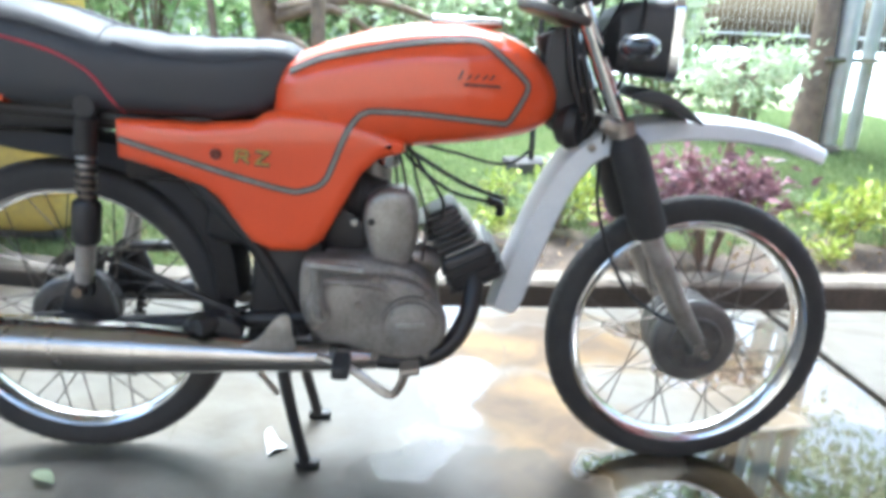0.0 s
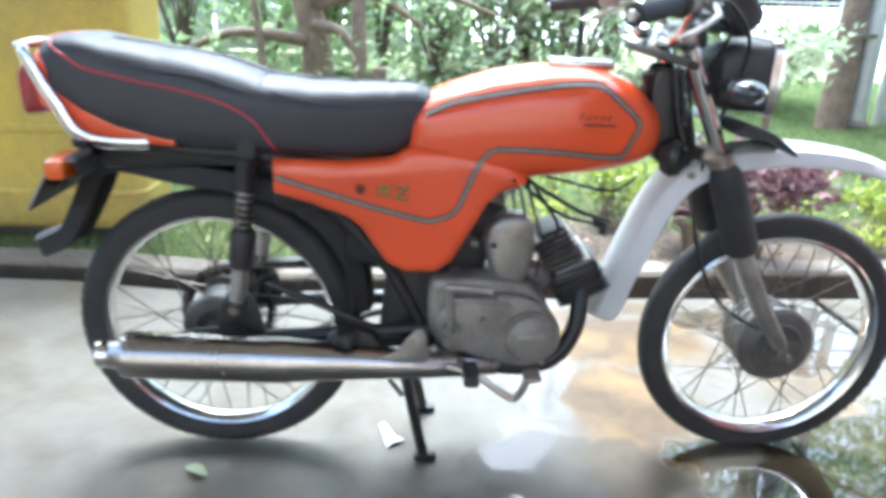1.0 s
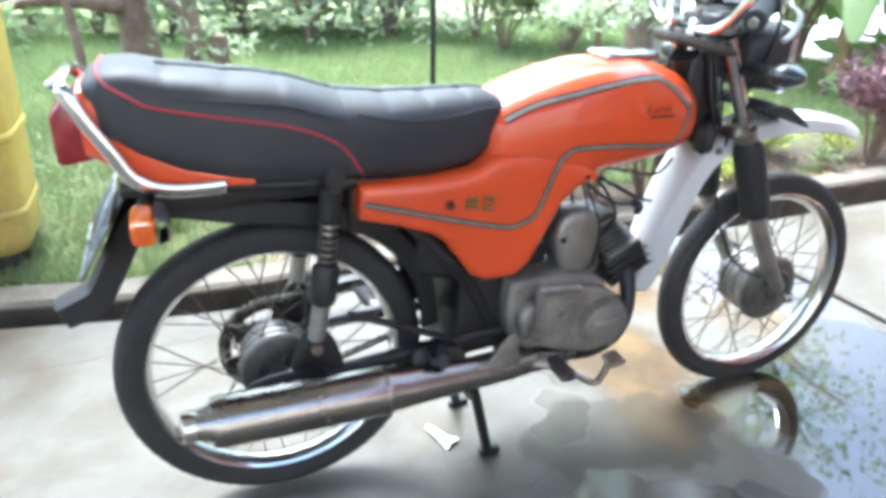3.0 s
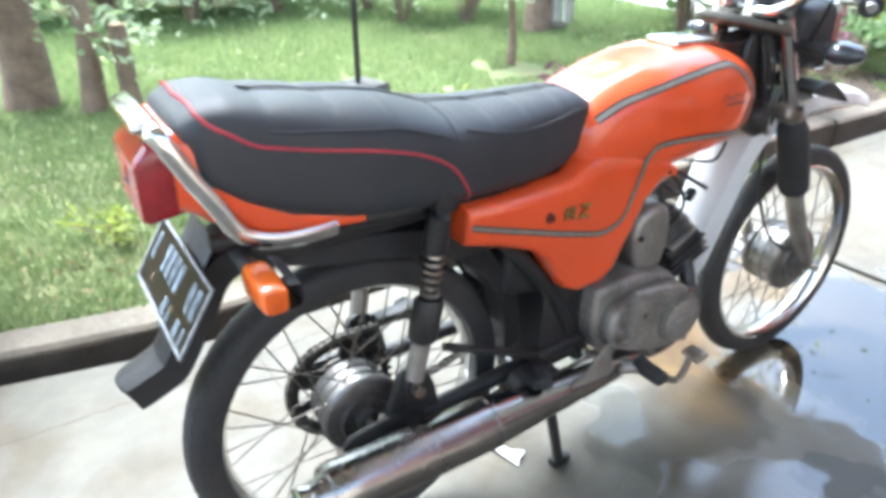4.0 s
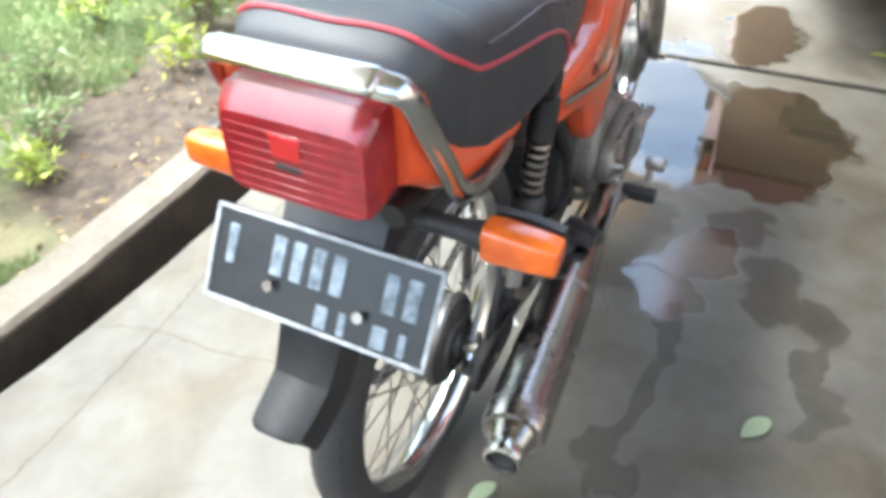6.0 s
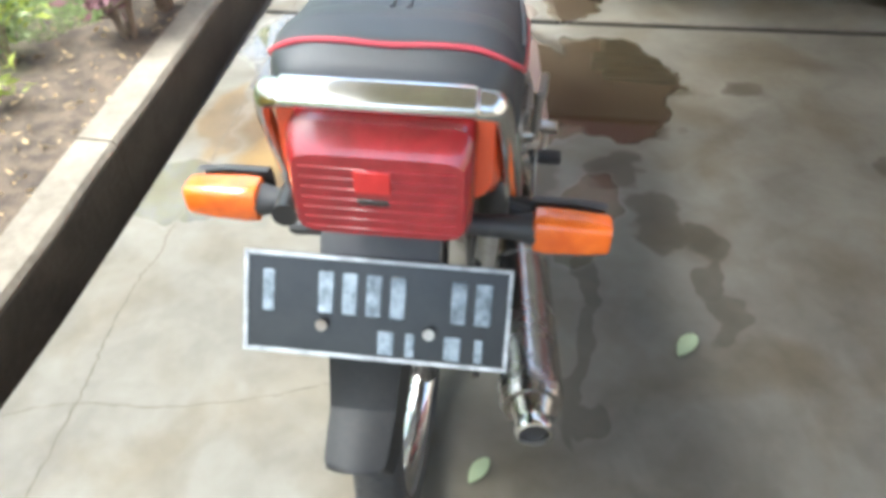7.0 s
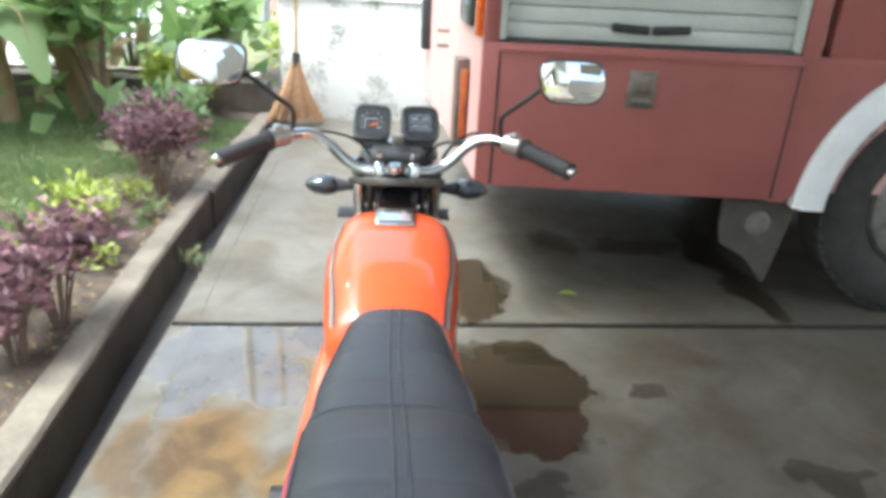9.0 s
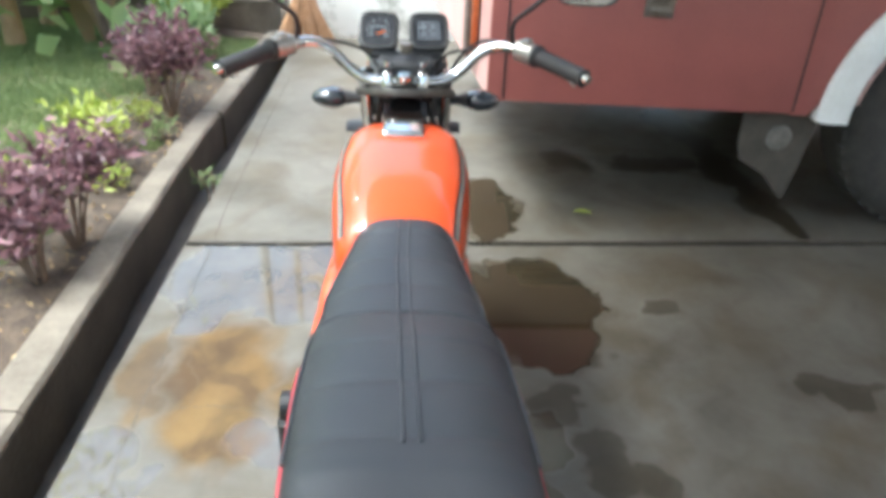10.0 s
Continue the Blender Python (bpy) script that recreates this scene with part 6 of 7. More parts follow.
# handlebar, grips, levers, mirrors
BAR = [(0.285, 0.0, 0.915), (0.285, 0.045, 0.915), (0.292, 0.080, 0.918), (0.300, 0.115, 0.938), (0.300, 0.150, 0.972), (0.296, 0.184, 0.988), (0.272, 0.218, 0.990), (0.222, 0.272, 0.982), (0.150, 0.333, 0.969)]
part("handlebar", tube([(x, -y, z) for x, y, z in BAR[::-1]] + BAR[1:], 0.0112, 12, 5), CHROME, bike, "chromed handlebar")
for s in (-1, 1):
    g0, g1 = Vector((0.241, s * 0.258, 0.985)), Vector((0.147, s * 0.337, 0.968))
    gr = part("grip", tube([g0, g0.lerp(g1, 0.05), g0.lerp(g1, 0.1), g0.lerp(g1, 0.95), g1], [0.022, 0.022, 0.0165, 0.0165, 0.018], 16, 1), RUBBER, bike, "black rubber grip")
    part("bar_end", tube([g1, g1.lerp(g0, -0.09)], [0.011, 0.008], 12, 1), CHROME, gr)
    sw = part("switch_housing", tube([(0.268, s * 0.226, 0.990), (0.243, s * 0.254, 0.986)], 0.021, 14, 1), ALU_LIGHT, bike, "cast switch housing")
    part("switch", box((0.022, 0.018, 0.016), (0.254, s * 0.240, 1.007), (0, 0, s * 30), 0.004), ALU_LIGHT, sw)
    part("lever_perch", box((0.035, 0.022, 0.022), (0.283, s * 0.228, 0.991), (0, 0, s * 40), 0.005), ALU, bike)
    part("lever", tube([(0.298, s * 0.232, 0.985), (0.292, s * 0.282, 0.970), (0.25, s * 0.318, 0.948), (0.215, s * 0.334, 0.936)], 0.0055, 8, 4, flat=0.7), ALU_LIGHT, bike, "alloy hand lever")
    mc = Vector((0.205, s * 0.342 + 0.008, 1.138 if s > 0 else 1.13))
    part("mirror_stem", tube([(0.278, s * 0.215, 0.996), (0.268, s * 0.212, 1.04), (0.225, s * 0.235, 1.075), mc + Vector((0.012, -s * 0.05, -0.012))], 0.0048, 8, 5), BLACK, bike)
    yaw = 5 if s > 0 else -4
    mm = Matrix.Translation(mc) @ pose(0, 0, 0, 0, 7, yaw)
    shape = round_outline([(-0.066, 0.012), (-0.055, 0.036), (0.0, 0.042), (0.05, 0.036), (0.066, 0.0), (0.052, -0.036), (0.0, -0.042), (-0.05, -0.034)], 5)
    secs = []
    for xx, f in ((0.024, 0.55), (0.016, 0.9), (0.004, 1.0), (-0.004, 1.0), (-0.006, 0.95)):
        secs.append([mm @ Vector((xx, (a * f) * s, b * f)) for a, b in shape])
    mh = part("mirror", rings(secs), PLASTIC, bike, "oval rear-view mirror")
    bm = rings([[mm @ Vector((-0.0065, a * 0.94 * s, b * 0.93)) for a, b in shape], [mm @ Vector((-0.0075, a * 0.92 * s, b * 0.91)) for a, b in shape]])
    part("mirror_glass", bm, MIRROR, mh)
for s, z in ((-1, 0.0), (1, 0.01)):
    part("cable", tube([(0.265, s * 0.21, 0.99), (0.33, s * 0.15, 0.975 + z), (0.40, s * 0.08, 0.94), (0.38, s * 0.04, 0.86), (0.30, s * 0.03, 0.76)], 0.0032, 8, 6), BLACK, bike)
part("brake_cable", tube([(0.268, -0.215, 0.99), (0.36, -0.16, 0.985), (0.43, -0.10, 0.90), (0.40, -0.06, 0.72), (0.40, -0.05, 0.56), (0.46, -0.06, 0.41), (0.54, -0.06, 0.345), (0.585, -0.06, 0.33)], 0.0035, 8, 6), BLACK, bike)


# ---- garden plants and things ----
def leaf_mesh(bm_verts, faces, centres, size, rng, up=0.3, ratio=0.45, droop=0.0):
    """Adds folded leaf shapes at the centres, in lists of vertices and faces."""
    n = len(centres)
    d = rng.normal(size=(n, 3))
    d[:, 2] = d[:, 2] * 0.6 + up - droop
    d /= np.linalg.norm(d, axis=1)[:, None]
    r = rng.normal(size=(n, 3))
    s = np.cross(d, r)
    s /= np.linalg.norm(s, axis=1)[:, None] + 1e-9
    nrm = np.cross(d, s)
    ln = size * rng.uniform(0.6, 1.25, n)[:, None]
    w = ln * ratio * 0.5
    a = centres
    m1 = a + d * ln * 0.45 + s * w + nrm * w * 0.25
    m2 = a + d * ln * 0.45 - s * w + nrm * w * 0.25
    mid = a + d * ln * 0.5
    tip = a + d * ln - nrm * ln * 0.12
    base = len(bm_verts)
    bm_verts.extend(np.stack([a, m1, mid, m2, tip], 1).reshape(-1, 3).tolist())
    for i in range(n):
        k = base + 5 * i
        faces.append((k, k + 1, k + 2))
        faces.append((k, k + 2, k + 3))
        faces.append((k + 1, k + 4, k + 2))
        faces.append((k + 2, k + 4, k + 3))


def leaves_object(name, verts, faces, material, parent=None, label=""):
    me = bpy.data.meshes.new(name)
    me.from_pydata(verts, [], faces)
    me.materials.append(material)
    me.shade_smooth()
    ob = new(name, me)
    if parent:
        ob.parent = parent
    ob["kind"] = "stuff"
    if label:
        ob["label"] = label
    return ob


def shrub(x, y, h, spread, n, size, leaf, label, name="shrub", category="shrub", group="", seed=1, stems=9, ratio=0.4, low=0.05, fill=0):
    """A bush: forked stems from one foot, leaves thick towards their ends."""
    rng = np.random.default_rng(seed)
    rnd = random.Random(seed)
    T = thing(name, label, category, group, at=pose(x, y, garden_z(x, y) - 0.01 if y > 1.1 else -0.212))
    bm = bmesh.new()
    ends = []
    for k in range(stems):
        a = rnd.uniform(0, 6.28)
        r = spread * math.sqrt(rnd.random())
        top = Vector((r * math.cos(a), r * math.sin(a), h * rnd.uniform(0.62, 1.0)))
        midp = Vector((top.x * 0.35, top.y * 0.35, top.z * 0.5))
        tube([(0.02 * math.cos(a), 0.02 * math.sin(a), 0), midp, top], [0.010 * h + 0.003, 0.006 * h + 0.002, 0.002], 6, 3, bm)
        ends.append((midp, top))
        for q in range(2):
            tw = midp.lerp(top, rnd.uniform(0.2, 0.7))
            e = tw + Vector((rnd.uniform(-1, 1), rnd.uniform(-1, 1), rnd.uniform(0.3, 1))) * spread * 0.45
            tube([tw, e], [0.004 * h + 0.001, 0.0015], 5, 1, bm)
            ends.append((tw, e))
    part("woody_base", bm, BARK, T)["kind"] = "stuff"
    pts = []
    per = n // len(ends)
    for p0, p1 in ends:
        t = rng.uniform(low, 1.0, per) ** 0.7
        base = np.array(p0)[None] * (1 - t[:, None]) + np.array(p1)[None] * t[:, None]
        pts.append(base + rng.normal(scale=spread * 0.10 + 0.01, size=(per, 3)))
    if fill:
        a = rng.uniform(0, 6.283, fill)
        r = spread * 1.15 * np.sqrt(rng.random(fill))
        pts.append(np.stack([r * np.cos(a), r * np.sin(a), h * rng.random(fill) ** 0.9], 1))
    pts = np.concatenate(pts)
    pts[:, 2] = np.maximum(pts[:, 2], 0.03)
    v, f = [], []
    leaf_mesh(v, f, pts, size, rng, 0.5, ratio)
    leaves_object("leaves", v, f, leaf, T)
    return T


def tree(x, y, trunk_h, r0, crown, n, size, leaf, label, seed=1, lean=(0, 0), limbs=8, low=()):
    """A tree: tapered, bent trunk, limbs, and clumps of small leaves with gaps between."""
    rng = np.random.default_rng(seed)
    rnd = random.Random(seed)
    T = thing("tree", label, "tree", at=pose(x, y, garden_z(x, y) - 0.03))
    bm = bmesh.new()
    top = Vector((lean[0], lean[1], trunk_h))
    tube([(0, 0, 0), (lean[0] * 0.2 + r0 * 0.4, lean[1] * 0.2, trunk_h * 0.3), (lean[0] * 0.6 - r0 * 0.3, lean[1] * 0.6, trunk_h * 0.65), top], [r0 * 1.45, r0, r0 * 0.85, r0 * 0.6], 12, 5, bm)
    part("trunk", bm, BARK, T, "rough brown trunk")
    v, f = [], []
    for x0, y0, z0, x1, y1, z1 in low:
        p0, p1 = Vector((x0 * 0.2, y0 * 0.2, z0)), Vector((x1, y1, z1))
        pm1 = p0.lerp(p1, 0.5) + Vector((0, 0, 0.14))
        part("low_limb", tube([p0, pm1, p1], [r0 * 0.42, r0 * 0.3, r0 * 0.12], 9, 6), BARK, T)
        tips = np.array([list(pm1.lerp(p1, q)) for q in rng.uniform(0.1, 1.1, 46)]) + rng.normal(scale=0.10, size=(46, 3))
        leaf_mesh(v, f, tips, size * 0.8, rng, 0.2, 0.42, 0.2)
    cw, chh, cz0 = crown
    clumps = []
    bm = bmesh.new()
    for k in range(limbs):
        a = 6.28 * k / limbs + rnd.uniform(-0.4, 0.4)
        rr = cw * rnd.uniform(0.4, 1.0)
        st = Vector((lean[0] * 0.75, lean[1] * 0.75, trunk_h * rnd.uniform(0.6, 1.0)))
        e = Vector((lean[0] + rr * math.cos(a), lean[1] + rr * math.sin(a), cz0 + chh * rnd.uniform(0.0, 1.0)))
        m = st.lerp(e, 0.5) + Vector((0, 0, 0.12 * chh))
        tube([st, m, e], [r0 * 0.45, r0 * 0.25, r0 * 0.08], 7, 4, bm)
        for q in range(4):
            c = m.lerp(e, rnd.uniform(0.2, 1.15)) + Vector((rnd.uniform(-1, 1), rnd.uniform(-1, 1), rnd.uniform(-0.6, 0.8))) * cw * 0.3
            tube([m.lerp(e, 0.4), c], [r0 * 0.12, r0 * 0.04], 5, 1, bm)
            clumps.append(c)
    part("branchwork", bm, BARK, T)["kind"] = "stuff"
    per = n // max(len(clumps), 1)
    for c in clumps:
        s = cw * rnd.uniform(0.16, 0.34)
        p = rng.normal(size=(per, 3)) * np.array([s, s, s * 0.6])
        leaf_mesh(v, f, p + np.array(c), size, rng, 0.1, 0.42, 0.35)
    leaves_object("crown", v, f, leaf, T, "loose leafy crown")
    return T


def broad_plant(x, y, h, n, seed, label, leaf=LEAFBANANA):
    """A banana-like plant: stout stem with long arching blades, split along their edges."""
    rnd = random.Random(seed)
    T = thing("banana_plant", label, "plant", "broad-leaved plants by the wall", at=pose(x, y, garden_z(x, y) - 0.02))
    part("stem", tube([(0, 0, 0), (0.02, 0.01, h * 0.3), (0, 0, h * 0.62)], [0.075, 0.055, 0.035], 10, 4), BAMBOO, T, "pale fibrous stem")
    for k in range(n):
        a = 6.28 * k / n + rnd.uniform(-0.5, 0.5)
        ln = h * rnd.uniform(0.45, 0.75)
        w = ln * rnd.uniform(0.11, 0.16)
        rise = rnd.uniform(0.25, 0.9)
        dry = rnd.random() < 0.1
        bm = bmesh.new()
        rows = []
        z0 = h * rnd.uniform(0.45, 0.62)
        for i in range(13):
            f = i / 12
            out = ln * (0.15 + 0.85 * f) * (0.85 if f > 0.5 else 1)
            z = z0 + ln * (rise * f - (1.1 * rise + 0.35) * f * f * (1.4 if dry else 1))
            ww = w * (math.sin(math.pi * min(0.06 + 0.92 * f, 1)) ** 0.6)
            rag = 1 - 0.22 * rnd.random()
            c = Vector((math.cos(a) * out, math.sin(a) * out, z))
            sd = Vector((-math.sin(a), math.cos(a), 0))
            rows.append([c - sd * ww * rag + Vector((0, 0, -ww * 0.25)), c - sd * ww * 0.5 + Vector((0, 0, ww * 0.06)), c + Vector((0, 0, -0.01)), c + sd * ww * 0.5 + Vector((0, 0, ww * 0.06)), c + sd * ww * rag + Vector((0, 0, -ww * 0.25))])
        rings(rows, loop=False, caps=False, bm=bm)
        lf = part("leaf", bm, LEAFDRY if dry else leaf, T, "dry brown leaf" if dry else "", 180)
        part("midrib", tube([r[2] for r in rows[::3]], [0.012, 0.009, 0.006, 0.004, 0.002], 5, 2), BAMBOO, lf)
    return T


# grass over the lawn, thick near the driveway, thin and trodden on the bed along the kerb
rng = np.random.default_rng(4)
NB = 330000
gx = rng.uniform(-4.0, 5.5, NB)
gy = np.array([along(a, 2) for a in gx]) + 0.01 + 5.8 * rng.random(NB) ** 1.4
keep = np.array([noise.noise((a * 1.3, b * 1.3, 7)) + 0.35 * noise.noise((a * 5, b * 5, 2)) > -0.60 + max(0.0, min(max(1.2 + 1.8 * (a + 0.65), 1.2), 2.3) - b) * 0.85 for a, b in zip(gx, gy)])
gx, gy = gx[keep], gy[keep]
gz = np.array([garden_z(a, b) for a, b in zip(gx, gy)])
n = len(gx)
ang = rng.uniform(0, 6.28, n)
hh = rng.uniform(0.016, 0.042, n) * (0.8 + 0.06 * gy)
wd = 0.0022 + 0.0012 * gy
lean = rng.normal(scale=0.45, size=(n, 2)) * hh[:, None]
b0 = np.stack([gx + np.cos(ang) * wd, gy + np.sin(ang) * wd, gz - 0.004], 1)
b1 = np.stack([gx - np.cos(ang) * wd, gy - np.sin(ang) * wd, gz - 0.004], 1)
tp = np.stack([gx + lean[:, 0], gy + lean[:, 1], gz + hh], 1)
vv = np.stack([b0, b1, tp], 1).reshape(-1, 3)
ob = leaves_object("grass", vv.tolist(), [(3 * i, 3 * i + 1, 3 * i + 2) for i in range(n)], GRASSBLADE)
tagged(ob, "short green lawn grass", "grass")

# cut stump with sprouts
st = thing("tree_stump", "short brown cut stump sprouting a few leaves", "stump", at=pose(-0.42, 3.17, garden_z(-0.42, 3.17) - 0.02))
part("wood", tube([(0, 0, 0), (0.005, 0, 0.12), (0.0, 0.01, 0.40), (0.0, 0.012, 0.47)], [0.065, 0.05, 0.046, 0.044], 12, 4), BARK, st, "rough brown bark")
part("cut_top", tube([(0.0, 0.012, 0.468), (0.0, 0.012, 0.476)], 0.038, 12, 1), BAMBOO, st, "pale sawn top")
v, f = [], []
leaf_mesh(v, f, rng.normal(size=(60, 3)) * np.array([0.10, 0.10, 0.10]) + np.array([0.05, 0, 0.42]), 0.085, rng, 0.4, 0.45)
leaves_object("sprout", v, f, LEAFPALE, st)

# fallen leaves and twigs on the earth bed
v, f = [], []
nl = 1500
px = rng.uniform(-3, 4.2, nl)
py = np.array([along(a, 2) for a in px]) - 0.01 + 0.65 * rng.random(nl) ** 1.4
pts = np.stack([px, py, np.array([garden_z(a, b) for a, b in zip(px, py)]) + 0.004], 1)
leaf_mesh(v, f, pts, 0.035, rng, -0.25, 0.4)
tagged(leaves_object("leaf_litter", v, f, LEAFDRY), "dry brown leaf litter on the earth bed", "leaves")

# small weeds along the kerb
for k, (x, y, h, s) in enumerate(((0.35, 1.42, 0.14, 0.12), (0.62, 1.5, 0.2, 0.15), (-0.8, 1.5, 0.12, 0.12), (-0.15, 1.45, 0.10, 0.1), (2.5, 1.42, 0.12, 0.1), (3.3, 1.5, 0.2, 0.16), (1.55, 1.62, 0.16, 0.14), (0.1, 1.75, 0.13, 0.14), (0.5, 1.9, 0.15, 0.16), (1.9, 1.9, 0.14, 0.15), (0.9, 1.7, 0.12, 0.12), (1.35, 1.9, 0.14, 0.15), (-0.3, 1.32, 0.10, 0.10), (2.3, 1.3, 0.10, 0.10), (1.7, 1.3, 0.09, 0.10))):
    shrub(x, y, h, s, 130, 0.05, GRASSBLADE if k % 2 else LEAFLIME, "low tuft of green weeds on bare earth", "weed", "weed", "weeds along the kerb", 30 + k, 6, 0.25)
for k, (x, y, h, s) in enumerate(((-0.42, 1.56, 0.24, 0.16), (0.70, 1.62, 0.24, 0.17), (1.84, 1.46, 0.26, 0.18), (2.12, 1.55, 0.22, 0.17))):
    shrub(x, y, h, s, 320, 0.055, LEAFLIME, "low bush with lime-yellow leaves", "lime_bush", "bush", "lime bushes along the kerb", 50 + k, 8, 0.42)
for k, (x, y, h, s, nn) in enumerate(((1.18, 1.225, 0.46, 0.25, 900), (0.93, 1.25, 0.36, 0.19, 520), (2.66, 1.34, 0.54, 0.28, 1300), (3.0, 1.55, 0.42, 0.18, 420))):
    shrub(x, y, h, s, nn, 0.062, LEAFPURPLE, "bush with dull purple-red leaves by the kerb", "purple_bush", "bush", "purple bushes along the kerb", 70 + k, 11, 0.34)

# trees and the planted edge of the garden
tree(-0.88, 3.55, 1.7, 0.105, (1.5, 0.9, 2.3), 1500, 0.10, LEAFTREE, "old spreading tree with low bent limbs on the lawn", 13, (-0.12, 0.25), 8, low=((-0.25, 0.0, 0.62, -1.05, -0.1, 0.42), (0.1, 0.1, 0.85, 0.75, 0.2, 0.70), (0.05, -0.05, 0.72, 0.42, -0.25, 0.34), (0.0, 0.1, 0.95, -0.8, 0.5, 1.2), (0.1, 0.1, 0.9, 1.25, 0.5, 0.8)))
tree(-0.60, 3.25, 1.6, 0.050, (1.0, 0.8, 2.2), 700, 0.10, LEAFTREE, "slim brown-trunked tree sprouting leaves on the lawn", 11, (0.1, 0.25), 6)
tree(-1.17, 3.30, 1.5, 0.026, (0.8, 0.8, 2.1), 500, 0.09, LEAFTREE, "thin pale sapling on the lawn", 12, (-0.1, 0.2), 5)
tree(-3.6, 5.4, 2.2, 0.14, (1.6, 1.6, 1.9), 2600, 0.12, LEAFTREE, "leafy tree at the back of the lawn", 17, (0.2, 0.1), 9)
# the next tree but one stays out of view, added only to shade the drive
tree(-2.9, 3.1, 3.6, 0.12, (1.25, 1.0, 4.5), 2600, 0.12, LEAFTREE, "unseen tall leafy tree, added to shade the drive beside the bin", 18, (0.9, -0.3), 8)
tree(2.0, 3.0, 0.70, 0.026, (0.30, 0.22, 0.50), 700, 0.075, LEAFPALE, "young plant with a thin brown stem and pale feathery leaves", 14, (0.03, 0.03), 9)
tree(2.99, 3.96, 3.6, 0.085, (1.9, 1.7, 3.0), 7600, 0.12, LEAFTREE, "tall bare-trunked tree beside the grey posts", 15, (0.1, 0.35), 9)
tree(6.3, 5.4, 4.3, 0.13, (1.9, 1.4, 4.3), 2600, 0.12, LEAFTREE, "leafy tree beyond the corner of the drive", 16, (0.1, 0.0), 9)
for k, (x, y, h, s) in enumerate(((0.6, 5.9, 1.5, 0.6), (1.5, 6.2, 1.6, 0.7), (2.3, 5.8, 1.4, 0.6), (0.0, 6.6, 1.7, 0.8), (1.0, 6.9, 1.8, 0.8))):
    shrub(x, y, h, s, 900, 0.13, LEAFPALE, "tall pale-leaved shrub at the back of the lawn", "pale_shrub", "shrub", "pale shrubs at the back", 90 + k, 12, 0.42, 0.3, 350)
for k in range(13):
    x = -6.4 + k * 0.72
    y = 7.4 + 0.7 * math.sin(k * 2.3)
    shrub(x, y, 1.9 + 0.5 * math.sin(k * 1.7), 0.85, 1000, 0.15, LEAFDARK, "dense dark green hedge shrub along the fence", "hedge_shrub", "shrub", "hedge along the fence", 120 + k, 14, 0.45, 0.0, 500)
for k, (x, y) in enumerate(((2.7, 4.6), (3.2, 5.3), (2.2, 4.9))):
    shrub(x, y, 0.75, 0.5, 620, 0.12, LEAFDARK if k % 2 else GRASSBLADE, "loose feathery green shrub near the posts", "feathery_shrub", "shrub", "feathery shrubs", 150 + k, 12, 0.3, 0.1)

# broad-leaved plants before the white wall
for k, (x, y, h, nn) in enumerate(((4.05, 2.85, 1.6, 9), (4.7, 2.9, 1.7, 10), (5.3, 2.3, 1.0, 8), (5.9, 3.2, 1.3, 8))):
    broad_plant(x, y, h, nn, 200 + k, "broad-leaved green plant with some dried leaves")
for k, (x, y, h, s) in enumerate(((4.1, 2.2, 1.15, 0.4), (3.8, 3.1, 1.3, 0.5), (5.2, 1.6, 1.1, 0.4), (4.4, 3.6, 1.5, 0.6), (5.6, 2.5, 1.5, 0.55))):
    shrub(x, y, h, s, 170, 0.30, LEAFBANANA, "broad-leaved green shrub before the white wall", "broadleaf_shrub", "shrub", "broad-leaved shrubs", 230 + k, 10, 0.42, 0.1, 40)
shrub(2.05, 0.98, 0.17, 0.07, 60, 0.05, GRASSBLADE, "small green weed growing in the gutter", "weed", "weed", "weeds along the kerb", 260, 5, 0.2)
for k, (x, y, h, s) in enumerate(((6.3, 1.0, 1.15, 0.6), (6.5, 0.0, 1.2, 0.6), (6.6, -1.0, 1.2, 0.6), (6.6, 2.2, 1.3, 0.7), (4.55, 1.75, 0.4, 0.3), (3.85, 1.7, 0.3, 0.25))):
    shrub(x, y, h, s, 800, 0.12, LEAFDARK if k % 2 else LEAFLIME, "green shrub behind the white wall" if k < 4 else "low green plant by the wall", "green_shrub", "shrub", "", 170 + k, 12, 0.42, 0.1)


def low_ledge():
    w = finish("garden_ledge", box((0.2, 2.6, 0.30), (4.95, 2.45, 0.12), bevel=0.01), KERB)
    tagged(w, "low grey concrete ledge at the end of the garden", "wall", kind="structure")
    p = thing("pipe", "old grey water pipe along the concrete ledge", "pipe", at=pose(4.82, 2.0, 0.33))
    part("tube", tube([(0, -0.75, 0), (0.0, 0.0, 0.01), (0, 1.4, 0)], 0.022, 12, 2), STEEL, p)
    part("cap", tube([(0, -0.75, 0), (0, -0.80, 0)], 0.032, 14, 1), STEEL, p)


low_ledge()


def post_on_block(x, y):
    P = thing("fence_post", "thin black post set in a dark concrete block on the lawn", "post", at=pose(x, y, 0.02, 0, 0, 14))
    part("block", box((0.27, 0.25, 0.13), (0, 0, 0.065), bevel=0.012), BLOCK, P, "dark concrete block")
    part("pole", tube([(0, 0, 0.1), (0, 0, 2.4)], 0.0165, 12, 1), BLACK, P, "thin black steel pole")


post_on_block(0.74, 2.76)


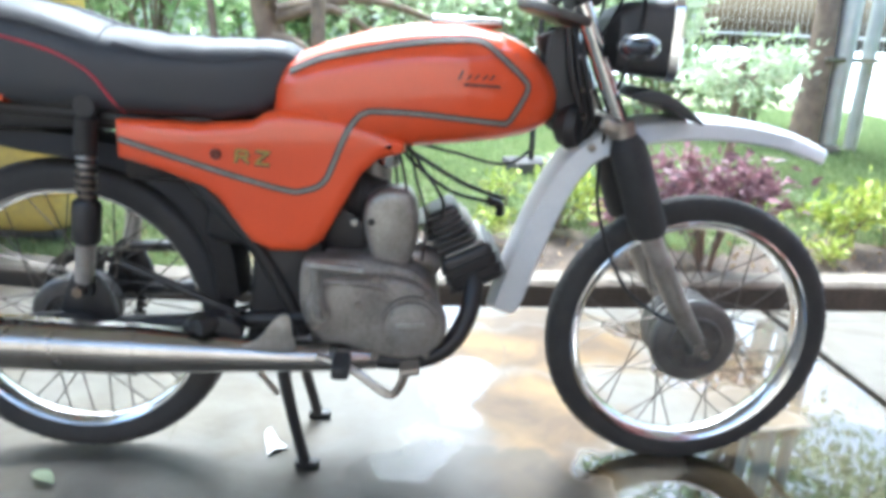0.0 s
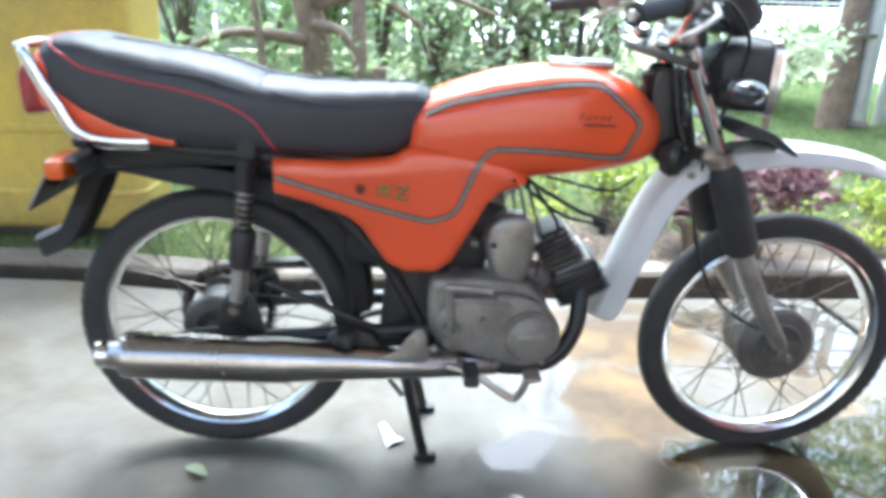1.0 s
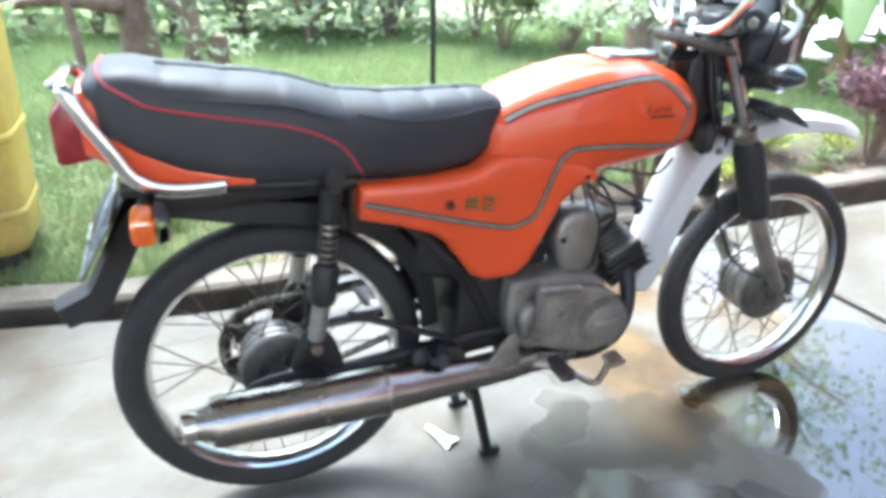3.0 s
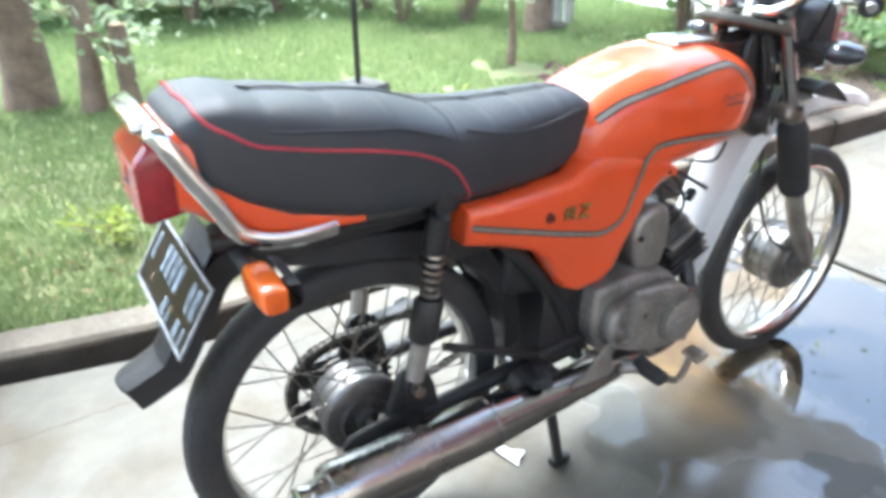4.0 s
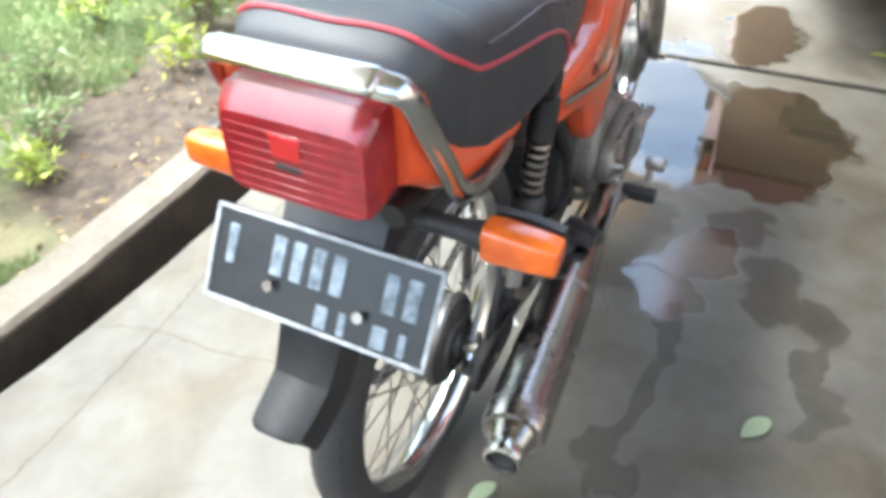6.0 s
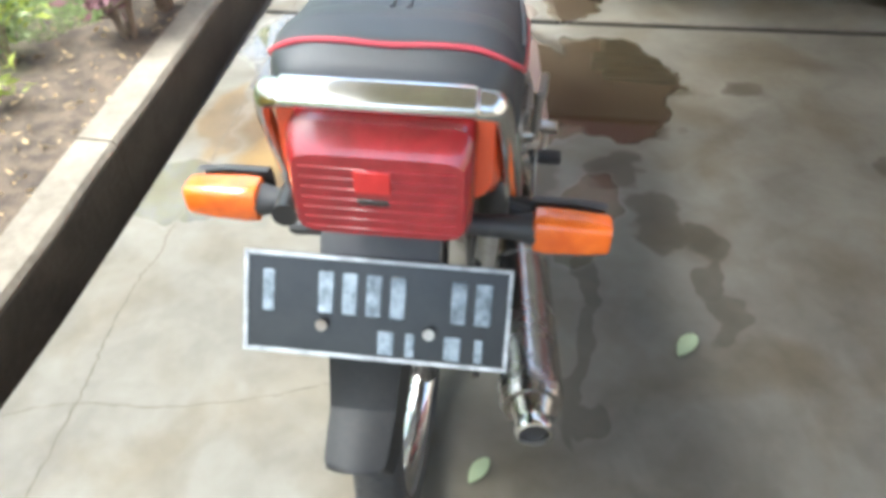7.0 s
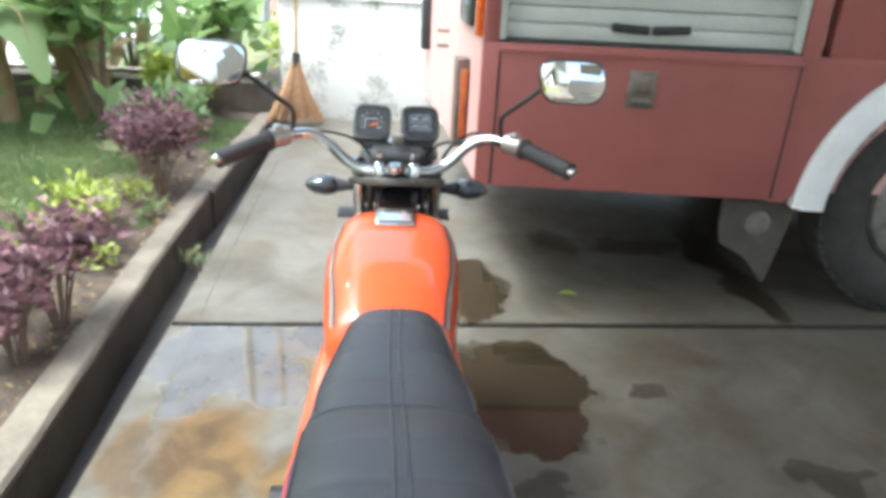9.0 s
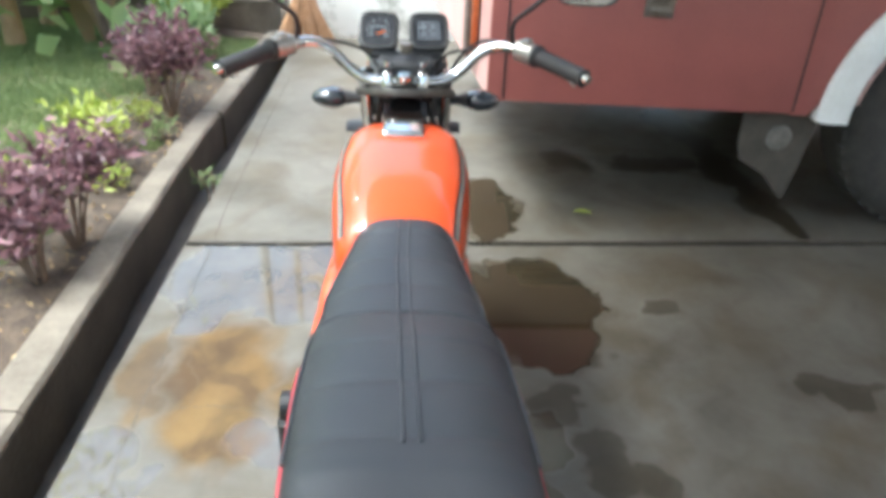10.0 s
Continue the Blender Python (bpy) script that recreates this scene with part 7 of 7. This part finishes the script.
def utility_posts(x, y):
    P = thing("utility_posts", "pair of grey galvanised posts clamped together on the lawn", "post", at=pose(x, y, 0.0))
    for dx, dy, r, h in ((0, 0, 0.075, 4.5), (0.26, 0.1, 0.05, 4.2), (-0.13, 0.1, 0.045, 4.0)):
        part("post", tube([(dx, dy, 0), (dx, dy, h)], r, 18, 1), POSTGREY, P)
    for z in (0.75, 1.6, 2.4):
        part("clamp", box((0.50, 0.05, 0.035), (0.06, -0.03, z), (0, 0, 14), 0.008), STEEL, P)
    part("foot", tube([(0, 0, 0.0), (0, 0, 0.10), (0, 0, 0.13)], [0.13, 0.12, 0.08], 16, 1), KERB, P)


utility_posts(3.2, 4.0)


def street_pole(x, y, h, r):
    P = thing("utility_pole", "tall grey concrete utility pole beyond the white wall", "pole", at=pose(x, y, -0.1))
    part("shaft", tube([(0, 0, 0), (0, 0, h)], [r, r * 0.7], 16, 1), POSTGREY, P)
    part("cap", lathe([(0.0, 0.06), (0.05, 0.05), (r * 0.72, 0.0), (r * 0.72, -0.05)], 16, pose(0, 0, h, 90, 0, 0)), STEEL, P)


street_pole(9.2, 2.52, 7.4, 0.11)
street_pole(9.4, 2.02, 6.6, 0.07)


def wire_fence(x0, y0, x1, y1, h, label, name="fence"):
    F = thing(name, label, "fence", at=pose(x0, y0, 0, 0, 0, math.degrees(math.atan2(y1 - y0, x1 - x0))))
    ln = math.hypot(x1 - x0, y1 - y0)
    k = 0
    while k * 1.8 <= ln + 0.01:
        part("post", tube([(k * 1.8, 0, 0), (k * 1.8, 0, h)], 0.025, 8, 1), POSTGREY, F)
        k += 1
    for z in (0.12, h * 0.5, h - 0.05):
        part("rail", tube([(0, 0, z), (ln, 0, z)], 0.014, 6, 1), POSTGREY, F)
    bm = bmesh.new()
    u = 0.0
    while u < ln:
        box((0.0035, 0.0035, h - 0.1), (u, 0, h / 2), bm=bm)
        u += 0.08
    z = 0.16
    while z < h - 0.08:
        box((ln, 0.003, 0.003), (ln / 2, 0.004, z), bm=bm)
        z += 0.16
    w = part("mesh", bm, POSTGREY, F)
    w["kind"] = "stuff"


wire_fence(-7, 8.7, 11, 8.7, 1.9, "grey wire fence between the garden and the road")


def gate_panels():
    G = thing("gate", "pale sheet-metal gate panels beyond the hedge", "gate", at=pose(-3.6, 9.4, 0.0))
    for k in range(5):
        part("panel", box((0.9, 0.03, 1.9), (k * 0.93, 0, 1.05), bevel=0.01), SHUTTER, G)
    part("rail", box((4.7, 0.05, 0.06), (1.86, -0.03, 0.6), bevel=0.01), POSTGREY, G)


gate_panels()


# loose bits on the floor
def loose_leaf(x, y, yaw, ln, material, label):
    bm = bmesh.new()
    rows = []
    for i in range(9):
        f = i / 8
        w = ln * 0.24 * math.sin(math.pi * (0.04 + 0.92 * f)) ** 0.8
        z = 0.004 + 0.010 * math.sin(f * 3.1) * 0.5
        rows.append([(ln * (f - 0.5), -w, z + 0.005), (ln * (f - 0.5), 0, z), (ln * (f - 0.5), w, z + 0.006)])
    rings(rows, loop=False, caps=False, bm=bm)
    ob = finish("fallen_leaf", bm, material, smooth=180)
    ob.matrix_world = pose(x, y, 0.001, 0, 0, yaw)
    tagged(ob, label, "leaf", "fallen leaves on the floor")


loose_leaf(-0.287, -0.534, -35, 0.075, LEAFPALE, "pale green fallen leaf lying on damp cement")
loose_leaf(-0.631, -0.123, -30, 0.06, LEAFPALE, "small pale green leaf lying near the rear wheel")
loose_leaf(1.57, -0.737, 80, 0.075, LEAFLIME, "yellow-green fallen leaf lying before the truck")


def scrap():
    bm = bmesh.new()
    pts = [(-0.024, 0.050), (-0.014, 0.054), (0.000, 0.020), (0.014, 0.004), (0.036, -0.018), (0.008, -0.034), (-0.002, -0.046), (-0.010, -0.016), (-0.018, 0.012)]
    top = [bm.verts.new((x, y, 0.003 + 0.004 * (i % 3))) for i, (x, y) in enumerate(pts)]
    low = [bm.verts.new((x, y, 0.001 + 0.004 * (i % 3))) for i, (x, y) in enumerate(pts)]
    bm.faces.new(top)
    bm.faces.new(low[::-1])
    for i in range(len(pts)):
        j = (i + 1) % len(pts)
        bm.faces.new((top[i], low[i], low[j], top[j]))
    ob = finish("paper_scrap", bm, WHITE, smooth=0)
    ob.matrix_world = pose(-0.222, 0.012, 0.001)
    tagged(ob, "torn white paper scrap on the damp floor", "paper")


scrap()
